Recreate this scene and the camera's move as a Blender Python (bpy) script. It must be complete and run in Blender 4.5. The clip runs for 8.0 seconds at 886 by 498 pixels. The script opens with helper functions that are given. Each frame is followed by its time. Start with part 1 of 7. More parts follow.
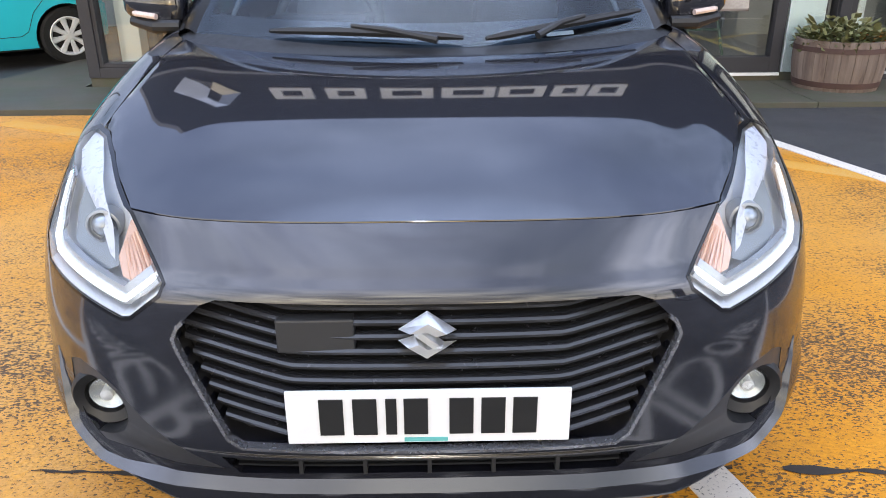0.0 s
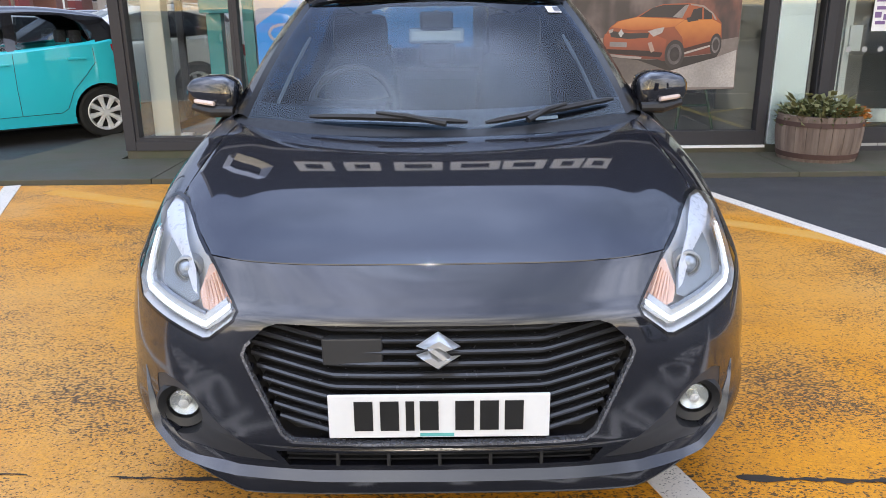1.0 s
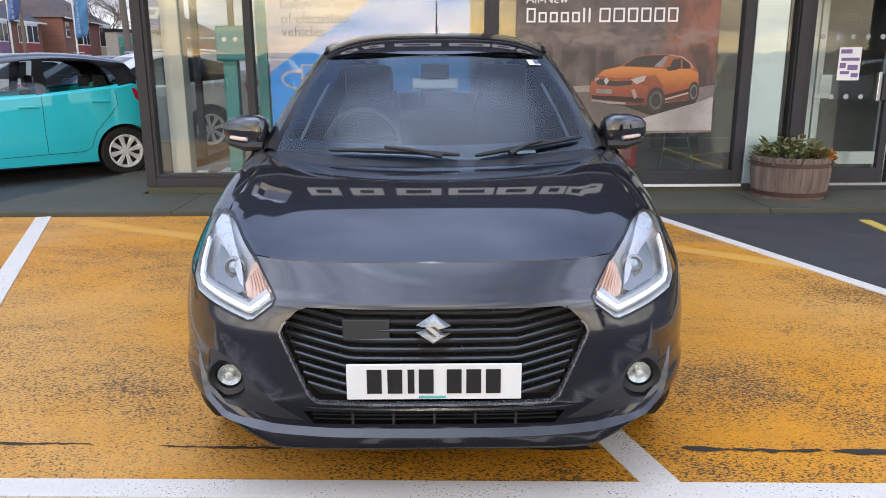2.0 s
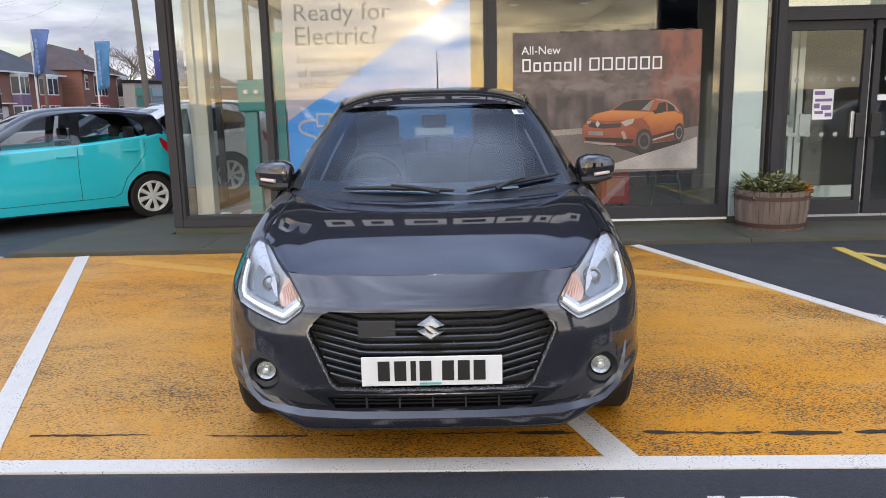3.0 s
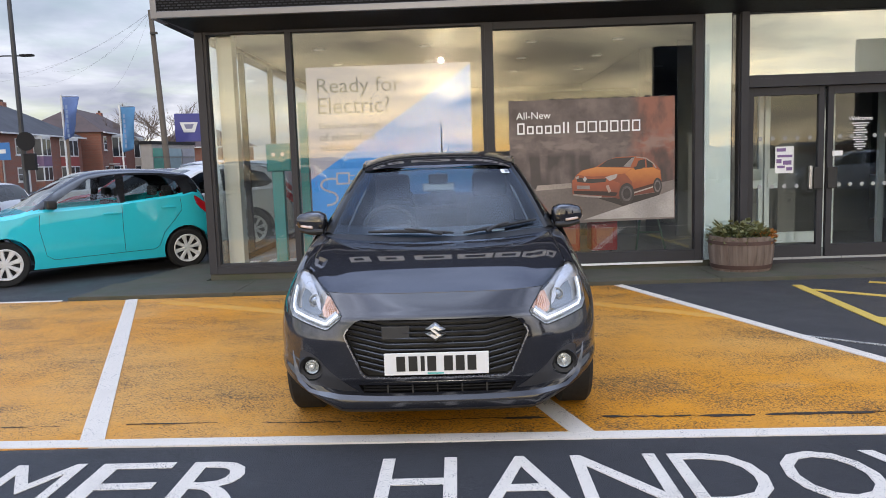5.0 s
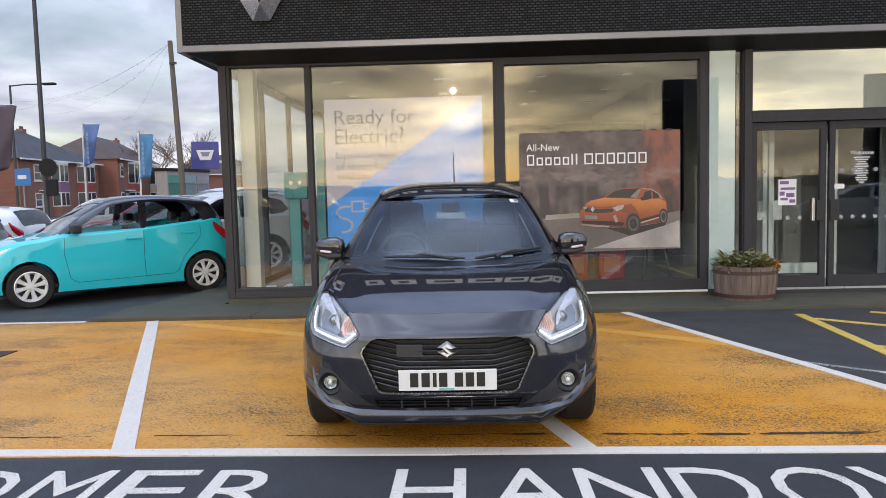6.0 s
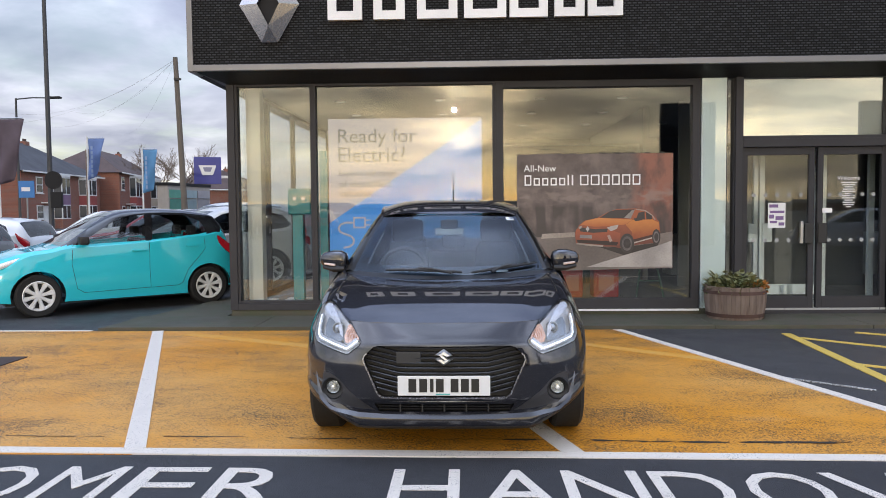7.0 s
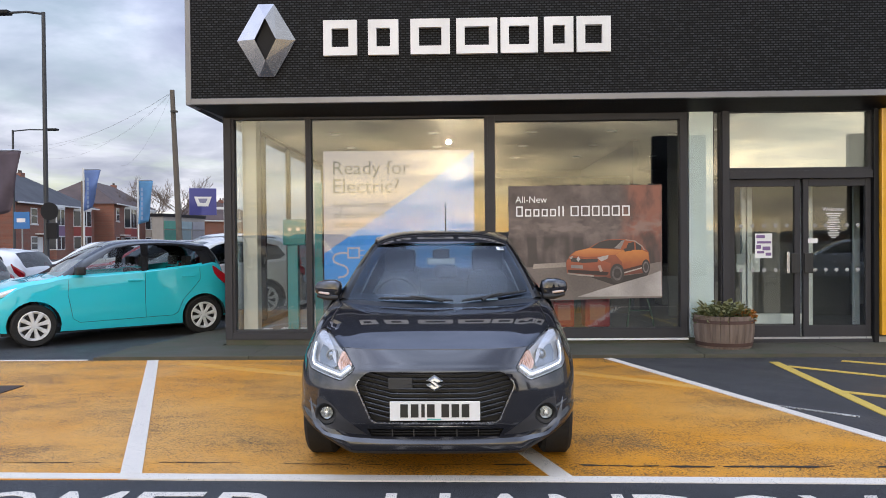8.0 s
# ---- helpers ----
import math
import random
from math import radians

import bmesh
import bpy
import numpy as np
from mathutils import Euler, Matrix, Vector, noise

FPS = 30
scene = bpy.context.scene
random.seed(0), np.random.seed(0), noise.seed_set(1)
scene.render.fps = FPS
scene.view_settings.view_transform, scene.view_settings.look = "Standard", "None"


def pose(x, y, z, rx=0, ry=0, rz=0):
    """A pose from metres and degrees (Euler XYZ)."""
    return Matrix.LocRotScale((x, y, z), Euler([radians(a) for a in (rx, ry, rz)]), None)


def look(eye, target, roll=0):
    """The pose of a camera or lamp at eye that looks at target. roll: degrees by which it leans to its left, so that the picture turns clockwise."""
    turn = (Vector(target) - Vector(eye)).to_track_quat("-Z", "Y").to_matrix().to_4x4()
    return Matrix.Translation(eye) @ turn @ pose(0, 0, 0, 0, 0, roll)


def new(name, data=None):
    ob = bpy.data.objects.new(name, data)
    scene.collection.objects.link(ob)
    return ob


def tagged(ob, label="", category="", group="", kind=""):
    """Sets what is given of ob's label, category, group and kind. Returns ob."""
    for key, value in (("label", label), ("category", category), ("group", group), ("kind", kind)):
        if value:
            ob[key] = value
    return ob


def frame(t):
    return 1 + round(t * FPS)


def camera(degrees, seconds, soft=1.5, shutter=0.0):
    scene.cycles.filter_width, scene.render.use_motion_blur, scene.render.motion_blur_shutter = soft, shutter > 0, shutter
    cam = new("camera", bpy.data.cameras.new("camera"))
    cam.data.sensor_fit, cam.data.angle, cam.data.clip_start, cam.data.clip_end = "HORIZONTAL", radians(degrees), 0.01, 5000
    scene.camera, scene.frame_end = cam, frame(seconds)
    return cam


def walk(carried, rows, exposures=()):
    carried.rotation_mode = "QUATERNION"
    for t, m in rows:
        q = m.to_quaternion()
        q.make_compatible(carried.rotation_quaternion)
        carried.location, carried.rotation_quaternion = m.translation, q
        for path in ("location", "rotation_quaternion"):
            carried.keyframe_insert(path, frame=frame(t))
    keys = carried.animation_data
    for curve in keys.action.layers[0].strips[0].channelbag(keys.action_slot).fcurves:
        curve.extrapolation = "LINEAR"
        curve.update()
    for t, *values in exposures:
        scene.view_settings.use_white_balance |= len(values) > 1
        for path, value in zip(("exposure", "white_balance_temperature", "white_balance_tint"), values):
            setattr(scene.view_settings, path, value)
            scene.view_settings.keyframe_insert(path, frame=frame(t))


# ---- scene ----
PATH = [
    (0, (0.012, -1.177, 1.233), (0.038, 0.673, 0.474), -0.4),
    (0.5, (0.02, -1.354, 1.282), (0.026, 0.532, 0.618), -0.7),
    (1, (0.01, -1.595, 1.323), (0.014, 0.316, 0.733), -0.6),
    (1.5, (0.006, -1.84, 1.338), (0.022, 0.089, 0.809), 0.1),
    (3, (0.084, -2.672, 1.387), (0.06, -0.707, 1.013), -1.3),
    (3.5, (0.104, -2.974, 1.407), (0.078, -0.996, 1.112), -0.9),
    (4, (0.151, -3.282, 1.409), (0.098, -1.3, 1.152), -1.4),
    (4.5, (0.139, -3.508, 1.414), (0.101, -1.524, 1.161), -2.0),
    (6, (0.133, -3.953, 1.422), (0.062, -1.96, 1.269), -1.4),
    (6.5, (0.148, -4.08, 1.414), (0.076, -2.086, 1.284), -1.0),
    (7, (0.143, -4.216, 1.412), (0.076, -2.22, 1.308), -0.5),
    (7.5, (0.163, -4.303, 1.405), (0.099, -2.305, 1.335), -0.8),
    (8, (0.168, -4.355, 1.403), (0.116, -2.356, 1.381), -0.5),
]
cam = camera(60.6, 8.0, soft=0.9)
walk(cam, [(t, look(eye, target, roll)) for t, eye, target, roll in PATH],
     exposures=[(0, 0.84), (1.0, 0.66), (1.5, 0.57), (3.0, 0.41), (4.5, 0.34), (8.0, 0.30)])


# ---------------------------------------------------------------- light
SUN_EL, SUN_AZ = radians(7.4), radians(181.0)      # low winter sun behind the camera, veiled by cloud


def build_world():
    w = bpy.data.worlds.new("sky")
    scene.world = w
    w.use_nodes = True
    nt = w.node_tree
    nt.nodes.clear()
    out = nt.nodes.new("ShaderNodeOutputWorld")
    sky = nt.nodes.new("ShaderNodeTexSky")
    sky.sky_type, sky.sun_disc = "NISHITA", False
    sky.sun_elevation, sky.sun_rotation = SUN_EL, SUN_AZ
    sky.air_density, sky.dust_density = 1.0, 0.3
    co = nt.nodes.new("ShaderNodeTexCoord")
    sep = nt.nodes.new("ShaderNodeSeparateXYZ")
    nt.links.new(co.outputs["Generated"], sep.inputs[0])
    # cloud layer: the direction is laid on a plane overhead, so the clouds flatten towards the horizon
    lift = nt.nodes.new("ShaderNodeMath"); lift.operation = "MAXIMUM"; lift.inputs[1].default_value = 0.0
    nt.links.new(sep.outputs[2], lift.inputs[0])
    off = nt.nodes.new("ShaderNodeMath"); off.operation = "ADD"; off.inputs[1].default_value = 0.16
    nt.links.new(lift.outputs[0], off.inputs[0])
    dx = nt.nodes.new("ShaderNodeMath"); dx.operation = "DIVIDE"
    dy = nt.nodes.new("ShaderNodeMath"); dy.operation = "DIVIDE"
    nt.links.new(sep.outputs[0], dx.inputs[0]); nt.links.new(off.outputs[0], dx.inputs[1])
    nt.links.new(sep.outputs[1], dy.inputs[0]); nt.links.new(off.outputs[0], dy.inputs[1])
    comb = nt.nodes.new("ShaderNodeCombineXYZ")
    nt.links.new(dx.outputs[0], comb.inputs[0]); nt.links.new(dy.outputs[0], comb.inputs[1])

    def cloud(scale, detail, seed, rough=0.6):
        n = nt.nodes.new("ShaderNodeTexNoise")
        n.noise_dimensions = "4D"
        n.inputs["W"].default_value = seed
        n.inputs["Scale"].default_value, n.inputs["Detail"].default_value = scale, detail
        n.inputs["Roughness"].default_value, n.inputs["Distortion"].default_value = rough, 0.35
        nt.links.new(comb.outputs[0], n.inputs["Vector"])
        return n

    def ramp(src, stops):
        r = nt.nodes.new("ShaderNodeValToRGB")
        els = r.color_ramp.elements
        while len(els) < len(stops):
            els.new(0.5)
        for e, (p, c) in zip(els, stops):
            e.position, e.color = p, (*c, 1) if len(c) == 3 else c
        nt.links.new(src, r.inputs[0])
        return r
    cover = ramp(cloud(0.95, 8, 3.1).outputs[0], [(0.38, (0.40, 0.40, 0.40)), (0.54, (1, 1, 1))])
    body = ramp(cloud(1.9, 9, 7.7, 0.52).outputs[0], [(0.32, CLOUD_DARK), (0.50, CLOUD_MID), (0.68, CLOUD_LIGHT)])
    # forward scattering: cloud is brighter and warmer towards the sun
    sunv = Vector((math.sin(SUN_AZ) * math.cos(SUN_EL), math.cos(SUN_AZ) * math.cos(SUN_EL), math.sin(SUN_EL)))
    dot = nt.nodes.new("ShaderNodeVectorMath"); dot.operation = "DOT_PRODUCT"
    dot.inputs[1].default_value = sunv
    norm = nt.nodes.new("ShaderNodeVectorMath"); norm.operation = "NORMALIZE"
    nt.links.new(co.outputs["Generated"], norm.inputs[0])
    nt.links.new(norm.outputs[0], dot.inputs[0])
    half = nt.nodes.new("ShaderNodeMath"); half.operation = "MULTIPLY_ADD"
    half.inputs[1].default_value, half.inputs[2].default_value = 0.5, 0.5
    nt.links.new(dot.outputs["Value"], half.inputs[0])
    glow = ramp(half.outputs[0], [(0.0, AWAY), (0.10, AWAY), (0.28, OVER), (0.5, TOP), (0.825, GLOW_SIDE), (0.95, GLOW_WIDE), (1.0, GLOW_NEAR)])
    mul = nt.nodes.new("ShaderNodeMix"); mul.data_type = "RGBA"; mul.blend_type = "MULTIPLY"; mul.inputs[0].default_value = 1
    pos = nt.nodes.new("ShaderNodeMath"); pos.operation = "MAXIMUM"; pos.inputs[1].default_value = 0.0
    # cloud edges break the veiled sun's outline
    rag = nt.nodes.new("ShaderNodeTexNoise"); rag.inputs["Scale"].default_value, rag.inputs["Detail"].default_value = 16.0, 4.0
    nt.links.new(norm.outputs[0], rag.inputs["Vector"])
    cen = nt.nodes.new("ShaderNodeVectorMath"); cen.operation = "SUBTRACT"; cen.inputs[1].default_value = (0.5, 0.5, 0.5)
    scl = nt.nodes.new("ShaderNodeVectorMath"); scl.operation = "MULTIPLY"; scl.inputs[1].default_value = (0.09, 0.09, 0.11)
    add = nt.nodes.new("ShaderNodeVectorMath"); add.operation = "ADD"
    nrm2 = nt.nodes.new("ShaderNodeVectorMath"); nrm2.operation = "NORMALIZE"
    dot2 = nt.nodes.new("ShaderNodeVectorMath"); dot2.operation = "DOT_PRODUCT"; dot2.inputs[1].default_value = sunv
    nt.links.new(rag.outputs["Color"], cen.inputs[0]); nt.links.new(cen.outputs[0], scl.inputs[0])
    nt.links.new(scl.outputs[0], add.inputs[0]); nt.links.new(norm.outputs[0], add.inputs[1])
    nt.links.new(add.outputs[0], nrm2.inputs[0]); nt.links.new(nrm2.outputs[0], dot2.inputs[0])
    nt.links.new(dot2.outputs["Value"], pos.inputs[0])
    total = glow.outputs[0]
    for power, tint in ((GLOW_HALO), (GLOW_INNER), (GLOW_CORE)):
        pw = nt.nodes.new("ShaderNodeMath"); pw.operation = "POWER"; pw.inputs[1].default_value = power
        nt.links.new(pos.outputs[0], pw.inputs[0])
        ad = nt.nodes.new("ShaderNodeMix"); ad.data_type = "RGBA"; ad.blend_type = "ADD"
        ad.inputs[7].default_value = (*tint, 1)
        nt.links.new(pw.outputs[0], ad.inputs[0]); nt.links.new(total, ad.inputs[6])
        total = ad.outputs[2]
    # backlit cloud banks low in the sun's quarter: brown bodies, gold gaps
    flat = nt.nodes.new("ShaderNodeVectorMath"); flat.operation = "MULTIPLY"; flat.inputs[1].default_value = (4.6, 4.6, 21.0)
    nt.links.new(norm.outputs[0], flat.inputs[0])
    bank = nt.nodes.new("ShaderNodeTexNoise")
    bank.inputs["Scale"].default_value, bank.inputs["Detail"].default_value, bank.inputs["Roughness"].default_value, bank.inputs["Distortion"].default_value = 1.0, 7.0, 0.58, 0.5
    nt.links.new(flat.outputs[0], bank.inputs["Vector"])
    tone = ramp(bank.outputs[0], [(0.40, BANK_DARK), (0.50, BANK_MID), (0.60, BANK_LIGHT)])
    near = ramp(half.outputs[0], [(0.86, (0, 0, 0)), (0.965, (1, 1, 1))])
    banks = nt.nodes.new("ShaderNodeMix"); banks.data_type = "RGBA"; banks.blend_type = "MULTIPLY"
    nt.links.new(near.outputs[0], banks.inputs[0]); nt.links.new(total, banks.inputs[6]); nt.links.new(tone.outputs[0], banks.inputs[7])
    total = banks.outputs[2]
    nt.links.new(body.outputs[0], mul.inputs[6]); nt.links.new(total, mul.inputs[7])
    high = ramp(sep.outputs[2], [(0.0, HORIZON), (0.12, (1.0, 1.0, 1.0)), (0.45, (1.10, 1.22, 1.46)), (0.86, ZENITH_MID), (0.93, ZENITH)])
    mul2 = nt.nodes.new("ShaderNodeMix"); mul2.data_type = "RGBA"; mul2.blend_type = "MULTIPLY"; mul2.inputs[0].default_value = 1
    nt.links.new(mul.outputs[2], mul2.inputs[6]); nt.links.new(high.outputs[0], mul2.inputs[7])
    bgs = nt.nodes.new("ShaderNodeBackground"); bgs.inputs[1].default_value = SKY_STRENGTH
    bgc = nt.nodes.new("ShaderNodeBackground"); bgc.inputs[1].default_value = CLOUD_STRENGTH
    nt.links.new(sky.outputs[0], bgs.inputs[0]); nt.links.new(mul2.outputs[2], bgc.inputs[0])
    mix = nt.nodes.new("ShaderNodeMixShader")
    nt.links.new(cover.outputs[0], mix.inputs[0])
    nt.links.new(bgs.outputs[0], mix.inputs[1]); nt.links.new(bgc.outputs[0], mix.inputs[2])
    nt.links.new(mix.outputs[0], out.inputs[0])
    s = bpy.data.lights.new("sun", "SUN")
    s.energy, s.angle, s.color = SUN_POWER, radians(0.3), (1.0, 0.92, 0.82)
    new("sun", s).matrix_world = look(sunv * 60, (0, 0, 0))


SKY_STRENGTH, CLOUD_STRENGTH, SUN_POWER = 0.12, 1.05, 0.5
CLOUD_DARK, CLOUD_MID, CLOUD_LIGHT = (0.46, 0.48, 0.56), (0.72, 0.73, 0.78), (1.12, 1.10, 1.11)
BANK_DARK, BANK_MID, BANK_LIGHT = (0.56, 0.50, 0.43), (1.02, 0.92, 0.74), (1.60, 1.44, 1.10)
AWAY, OVER, TOP = (0.68, 0.71, 0.79), (0.53, 0.59, 0.72), (0.78, 0.83, 0.91)
GLOW_SIDE, GLOW_WIDE, GLOW_NEAR = (1.66, 1.61, 1.60), (1.72, 1.58, 1.34), (1.42, 1.29, 1.05)
GLOW_HALO, GLOW_INNER, GLOW_CORE = (110, (1.1, 0.88, 0.52)), (520, (2.8, 2.3, 1.5)), (2000, (4.0, 3.5, 2.7))
HORIZON = (1.30, 1.22, 1.08)
ZENITH_MID, ZENITH = (1.24, 1.40, 1.74), (2.60, 3.00, 3.70)
build_world()

# ---------------------------------------------------------------- materials


class Nodes:
    """Short notation for one node material."""

    def __init__(self, name, rough=0.5, metal=0.0, color=(0.5, 0.5, 0.5), coat=0.0, spec=0.5):
        self.m = bpy.data.materials.new(name)
        self.m.use_nodes = True
        self.t = self.m.node_tree
        self.b = self.t.nodes["Principled BSDF"]
        self.b.inputs["Roughness"].default_value, self.b.inputs["Metallic"].default_value = rough, metal
        self.b.inputs["Base Color"].default_value = (*color, 1)
        self.b.inputs["Coat Weight"].default_value = coat
        self.b.inputs["Coat Roughness"].default_value = 0.02
        self.b.inputs["Specular IOR Level"].default_value = spec
        self.co = self.t.nodes.new("ShaderNodeTexCoord")

    def node(self, kind, **sets):
        n = self.t.nodes.new(kind)
        for k, v in sets.items():
            n.inputs[k.replace("_", " ")].default_value = v
        return n

    def link(self, a, b):
        self.t.links.new(a, b)

    def coords(self, scale=(1, 1, 1), space="Object", rot=(0, 0, 0)):
        mp = self.node("ShaderNodeMapping", Scale=scale, Rotation=rot)
        self.link(self.co.outputs[space], mp.inputs[0])
        return mp.outputs[0]

    def noise(self, scale, detail=4, rough=0.55, vec=None, dist=0.0):
        n = self.node("ShaderNodeTexNoise", Scale=scale, Detail=detail, Roughness=rough, Distortion=dist)
        self.link(vec if vec is not None else self.co.outputs["Object"], n.inputs["Vector"])
        return n.outputs[0]

    def voronoi(self, scale, vec=None, feature="F1", out=0):
        n = self.node("ShaderNodeTexVoronoi", Scale=scale)
        n.feature = feature
        self.link(vec if vec is not None else self.co.outputs["Object"], n.inputs["Vector"])
        return n.outputs[out]

    def ramp(self, src, *stops):
        r = self.node("ShaderNodeValToRGB")
        els = r.color_ramp.elements
        while len(els) < len(stops):
            els.new(0.5)
        for e, (p, c) in zip(els, stops):
            e.position = p
            e.color = (c, c, c, 1) if not isinstance(c, tuple) else (*c, 1)
        self.link(src, r.inputs[0])
        return r.outputs[0]

    def mix(self, fac, a, b, blend="MIX"):
        n = self.t.nodes.new("ShaderNodeMix")
        n.data_type, n.blend_type = "RGBA", blend
        for sock, v in ((0, fac), (6, a), (7, b)):
            if hasattr(v, "is_linked") or hasattr(v, "links"):
                self.link(v, n.inputs[sock])
            elif isinstance(v, tuple):
                n.inputs[sock].default_value = (*v, 1)
            else:
                n.inputs[sock].default_value = v
        return n.outputs[2]

    def color(self, src):
        self.link(src, self.b.inputs["Base Color"])
        return self

    def rough(self, src):
        self.link(src, self.b.inputs["Roughness"])
        return self

    def bump(self, src, strength=0.3, dist=0.01):
        n = self.node("ShaderNodeBump", Strength=strength, Distance=dist)
        self.link(src, n.inputs["Height"])
        self.link(n.outputs[0], self.b.inputs["Normal"])
        return self


def plain(name, color, rough=0.5, metal=0.0, coat=0.0, var=0.12, scale=6.0, bump=0.0):
    """A surface of one colour with faint dirt and unevenness at two scales."""
    n = Nodes(name, rough, metal, color, coat)
    big, fine = n.noise(scale * 0.25, 3), n.noise(scale * 9, 5)
    a = n.ramp(big, (0.3, 1 - var), (0.7, 1 + var * 0.4))
    b = n.ramp(fine, (0.3, 1 - var * 0.6), (0.7, 1.0))
    n.color(n.mix(1.0, n.mix(1.0, color, a, "MULTIPLY"), b, "MULTIPLY"))
    n.rough(n.ramp(fine, (0.3, max(rough - 0.06, 0.01)), (0.7, min(rough + 0.06, 1.0))))
    if bump:
        n.bump(fine, bump, 0.003)
    return n.m


def pane_material(name, tint, ior, rough=0.0):
    """Flat glazing: clear pane whose gloss follows the angle."""
    m = bpy.data.materials.new(name)
    m.use_nodes = True
    t = m.node_tree
    t.nodes.clear()
    out, mix = t.nodes.new("ShaderNodeOutputMaterial"), t.nodes.new("ShaderNodeMixShader")
    tr, gl, lw = t.nodes.new("ShaderNodeBsdfTransparent"), t.nodes.new("ShaderNodeBsdfGlossy"), t.nodes.new("ShaderNodeLayerWeight")
    p5, fr = t.nodes.new("ShaderNodeMath"), t.nodes.new("ShaderNodeMath")
    tr.inputs[0].default_value = (*tint, 1)
    gl.inputs["Roughness"].default_value = rough
    gl.inputs["Color"].default_value = (0.97, 0.98, 0.98, 1)
    f0 = ((ior - 1) / (ior + 1)) ** 2       # Schlick's curve, the same from both sides
    lw.inputs["Blend"].default_value = 0.5
    p5.operation, p5.inputs[1].default_value = "POWER", 5.0
    fr.operation, fr.inputs[1].default_value, fr.inputs[2].default_value = "MULTIPLY_ADD", 1 - f0, f0
    t.links.new(lw.outputs["Facing"], p5.inputs[0])
    t.links.new(p5.outputs[0], fr.inputs[0])
    t.links.new(fr.outputs[0], mix.inputs[0])
    t.links.new(tr.outputs[0], mix.inputs[1])
    t.links.new(gl.outputs[0], mix.inputs[2])
    t.links.new(mix.outputs[0], out.inputs[0])
    return m


def emitter(name, color, strength):
    n = Nodes(name, 0.3, 0, color)
    n.b.inputs["Emission Color"].default_value = (*color, 1)
    n.b.inputs["Emission Strength"].default_value = strength
    return n.m


def asphalt_material(name, base, dark, wet):
    n = Nodes(name, 0.75)
    grit = n.voronoi(170)
    agg = n.voronoi(170, out=1)
    big = n.noise(0.7, 5)
    fine = n.noise(60, 5)
    c = n.mix(n.ramp(agg, (0.2, 0.0), (0.95, 1.0)), dark, base)
    c = n.mix(n.ramp(big, (0.35, 0.0), (0.65, 0.5)), c, tuple(0.55 * v for v in base))
    n.color(n.mix(n.ramp(fine, (0.62, 0.0), (0.80, 0.35)), c, (0.16, 0.155, 0.15)))
    n.rough(n.ramp(big, (0.35, wet), (0.65, 0.85)))
    n.bump(grit, 0.55, 0.006)
    return n.m


def yellow_material():
    """Worn anti-slip coating: ochre, its grit showing dark through the film."""
    n = Nodes("yellow_coating", 0.62)
    speck = n.voronoi(75, out=1)
    cell = n.voronoi(75)
    fine = n.noise(85, 6, 0.75)
    mid = n.noise(3.2, 6, 0.65)
    big = n.noise(0.42, 4, 0.6)
    base = n.mix(n.ramp(big, (0.40, 0.0), (0.62, 1.0)), (0.62, 0.240, 0.003), (0.60, 0.308, 0.072))
    faded = n.noise(0.55, 5, 0.65, n.coords((1.0, 1.6, 1)), 0.6)
    base = n.mix(n.ramp(faded, (0.54, 0.0), (0.68, 0.75)), base, (0.58, 0.30, 0.085))
    base = n.mix(n.ramp(mid, (0.30, 0.35), (0.56, 0.0)), base, (0.44, 0.18, 0.02))
    base = n.mix(n.ramp(speck, (0.0, 0.35), (0.7, 0.0)), base, (0.78, 0.34, 0.010))
    # pits between the granules, denser in worn patches
    pits = n.noise(120, 2.5, 0.62, n.coords((0.7, 1.15, 1)), 0.4)
    worn = n.noise(1.1, 6, 0.66, n.coords((0.8, 1.5, 1)), 0.3)
    wear = n.mix(0.36, pits, worn)
    base = n.mix(n.ramp(wear, (0.435, 0.97), (0.475, 0.0)), base, (0.060, 0.034, 0.016))
    base = n.mix(n.ramp(fine, (0.36, 0.45), (0.50, 0.0)), base, (0.26, 0.11, 0.012))
    # grey tyre film in broad patches
    film = n.noise(0.9, 6, 0.7, n.coords((1.0, 2.2, 1)), 0.8)
    base = n.mix(n.ramp(film, (0.60, 0.0), (0.74, 0.40)), base, (0.24, 0.12, 0.045))
    # a few scrapes
    scar = n.noise(1.0, 5, 0.6, n.coords((3.0, 16.0, 1)), 0.2)
    base = n.mix(n.ramp(scar, (0.22, 0.9), (0.27, 0.0)), base, (0.05, 0.032, 0.022))
    n.b.inputs["Specular IOR Level"].default_value = 0.42
    n.color(base)
    n.bump(n.mix(0.6, cell, pits), 0.6, 0.006)
    return n.m


def line_material(name, color, lost=(0.39, 0.43), under=(0.06, 0.058, 0.056)):
    """Road paint, chipped: asphalt shows through."""
    n = Nodes(name, 0.7)
    fine, mid = n.noise(120, 5, 0.65), n.noise(4, 6, 0.65)
    wear = n.mix(0.3, fine, mid)
    c = n.mix(n.ramp(mid, (0.35, 0.0), (0.7, 0.5)), color, tuple(0.72 * v for v in color))
    n.color(n.mix(n.ramp(wear, (lost[0], 1.0), (lost[1], 0.0)), c, under))
    n.bump(fine, 0.4, 0.004)
    return n.m


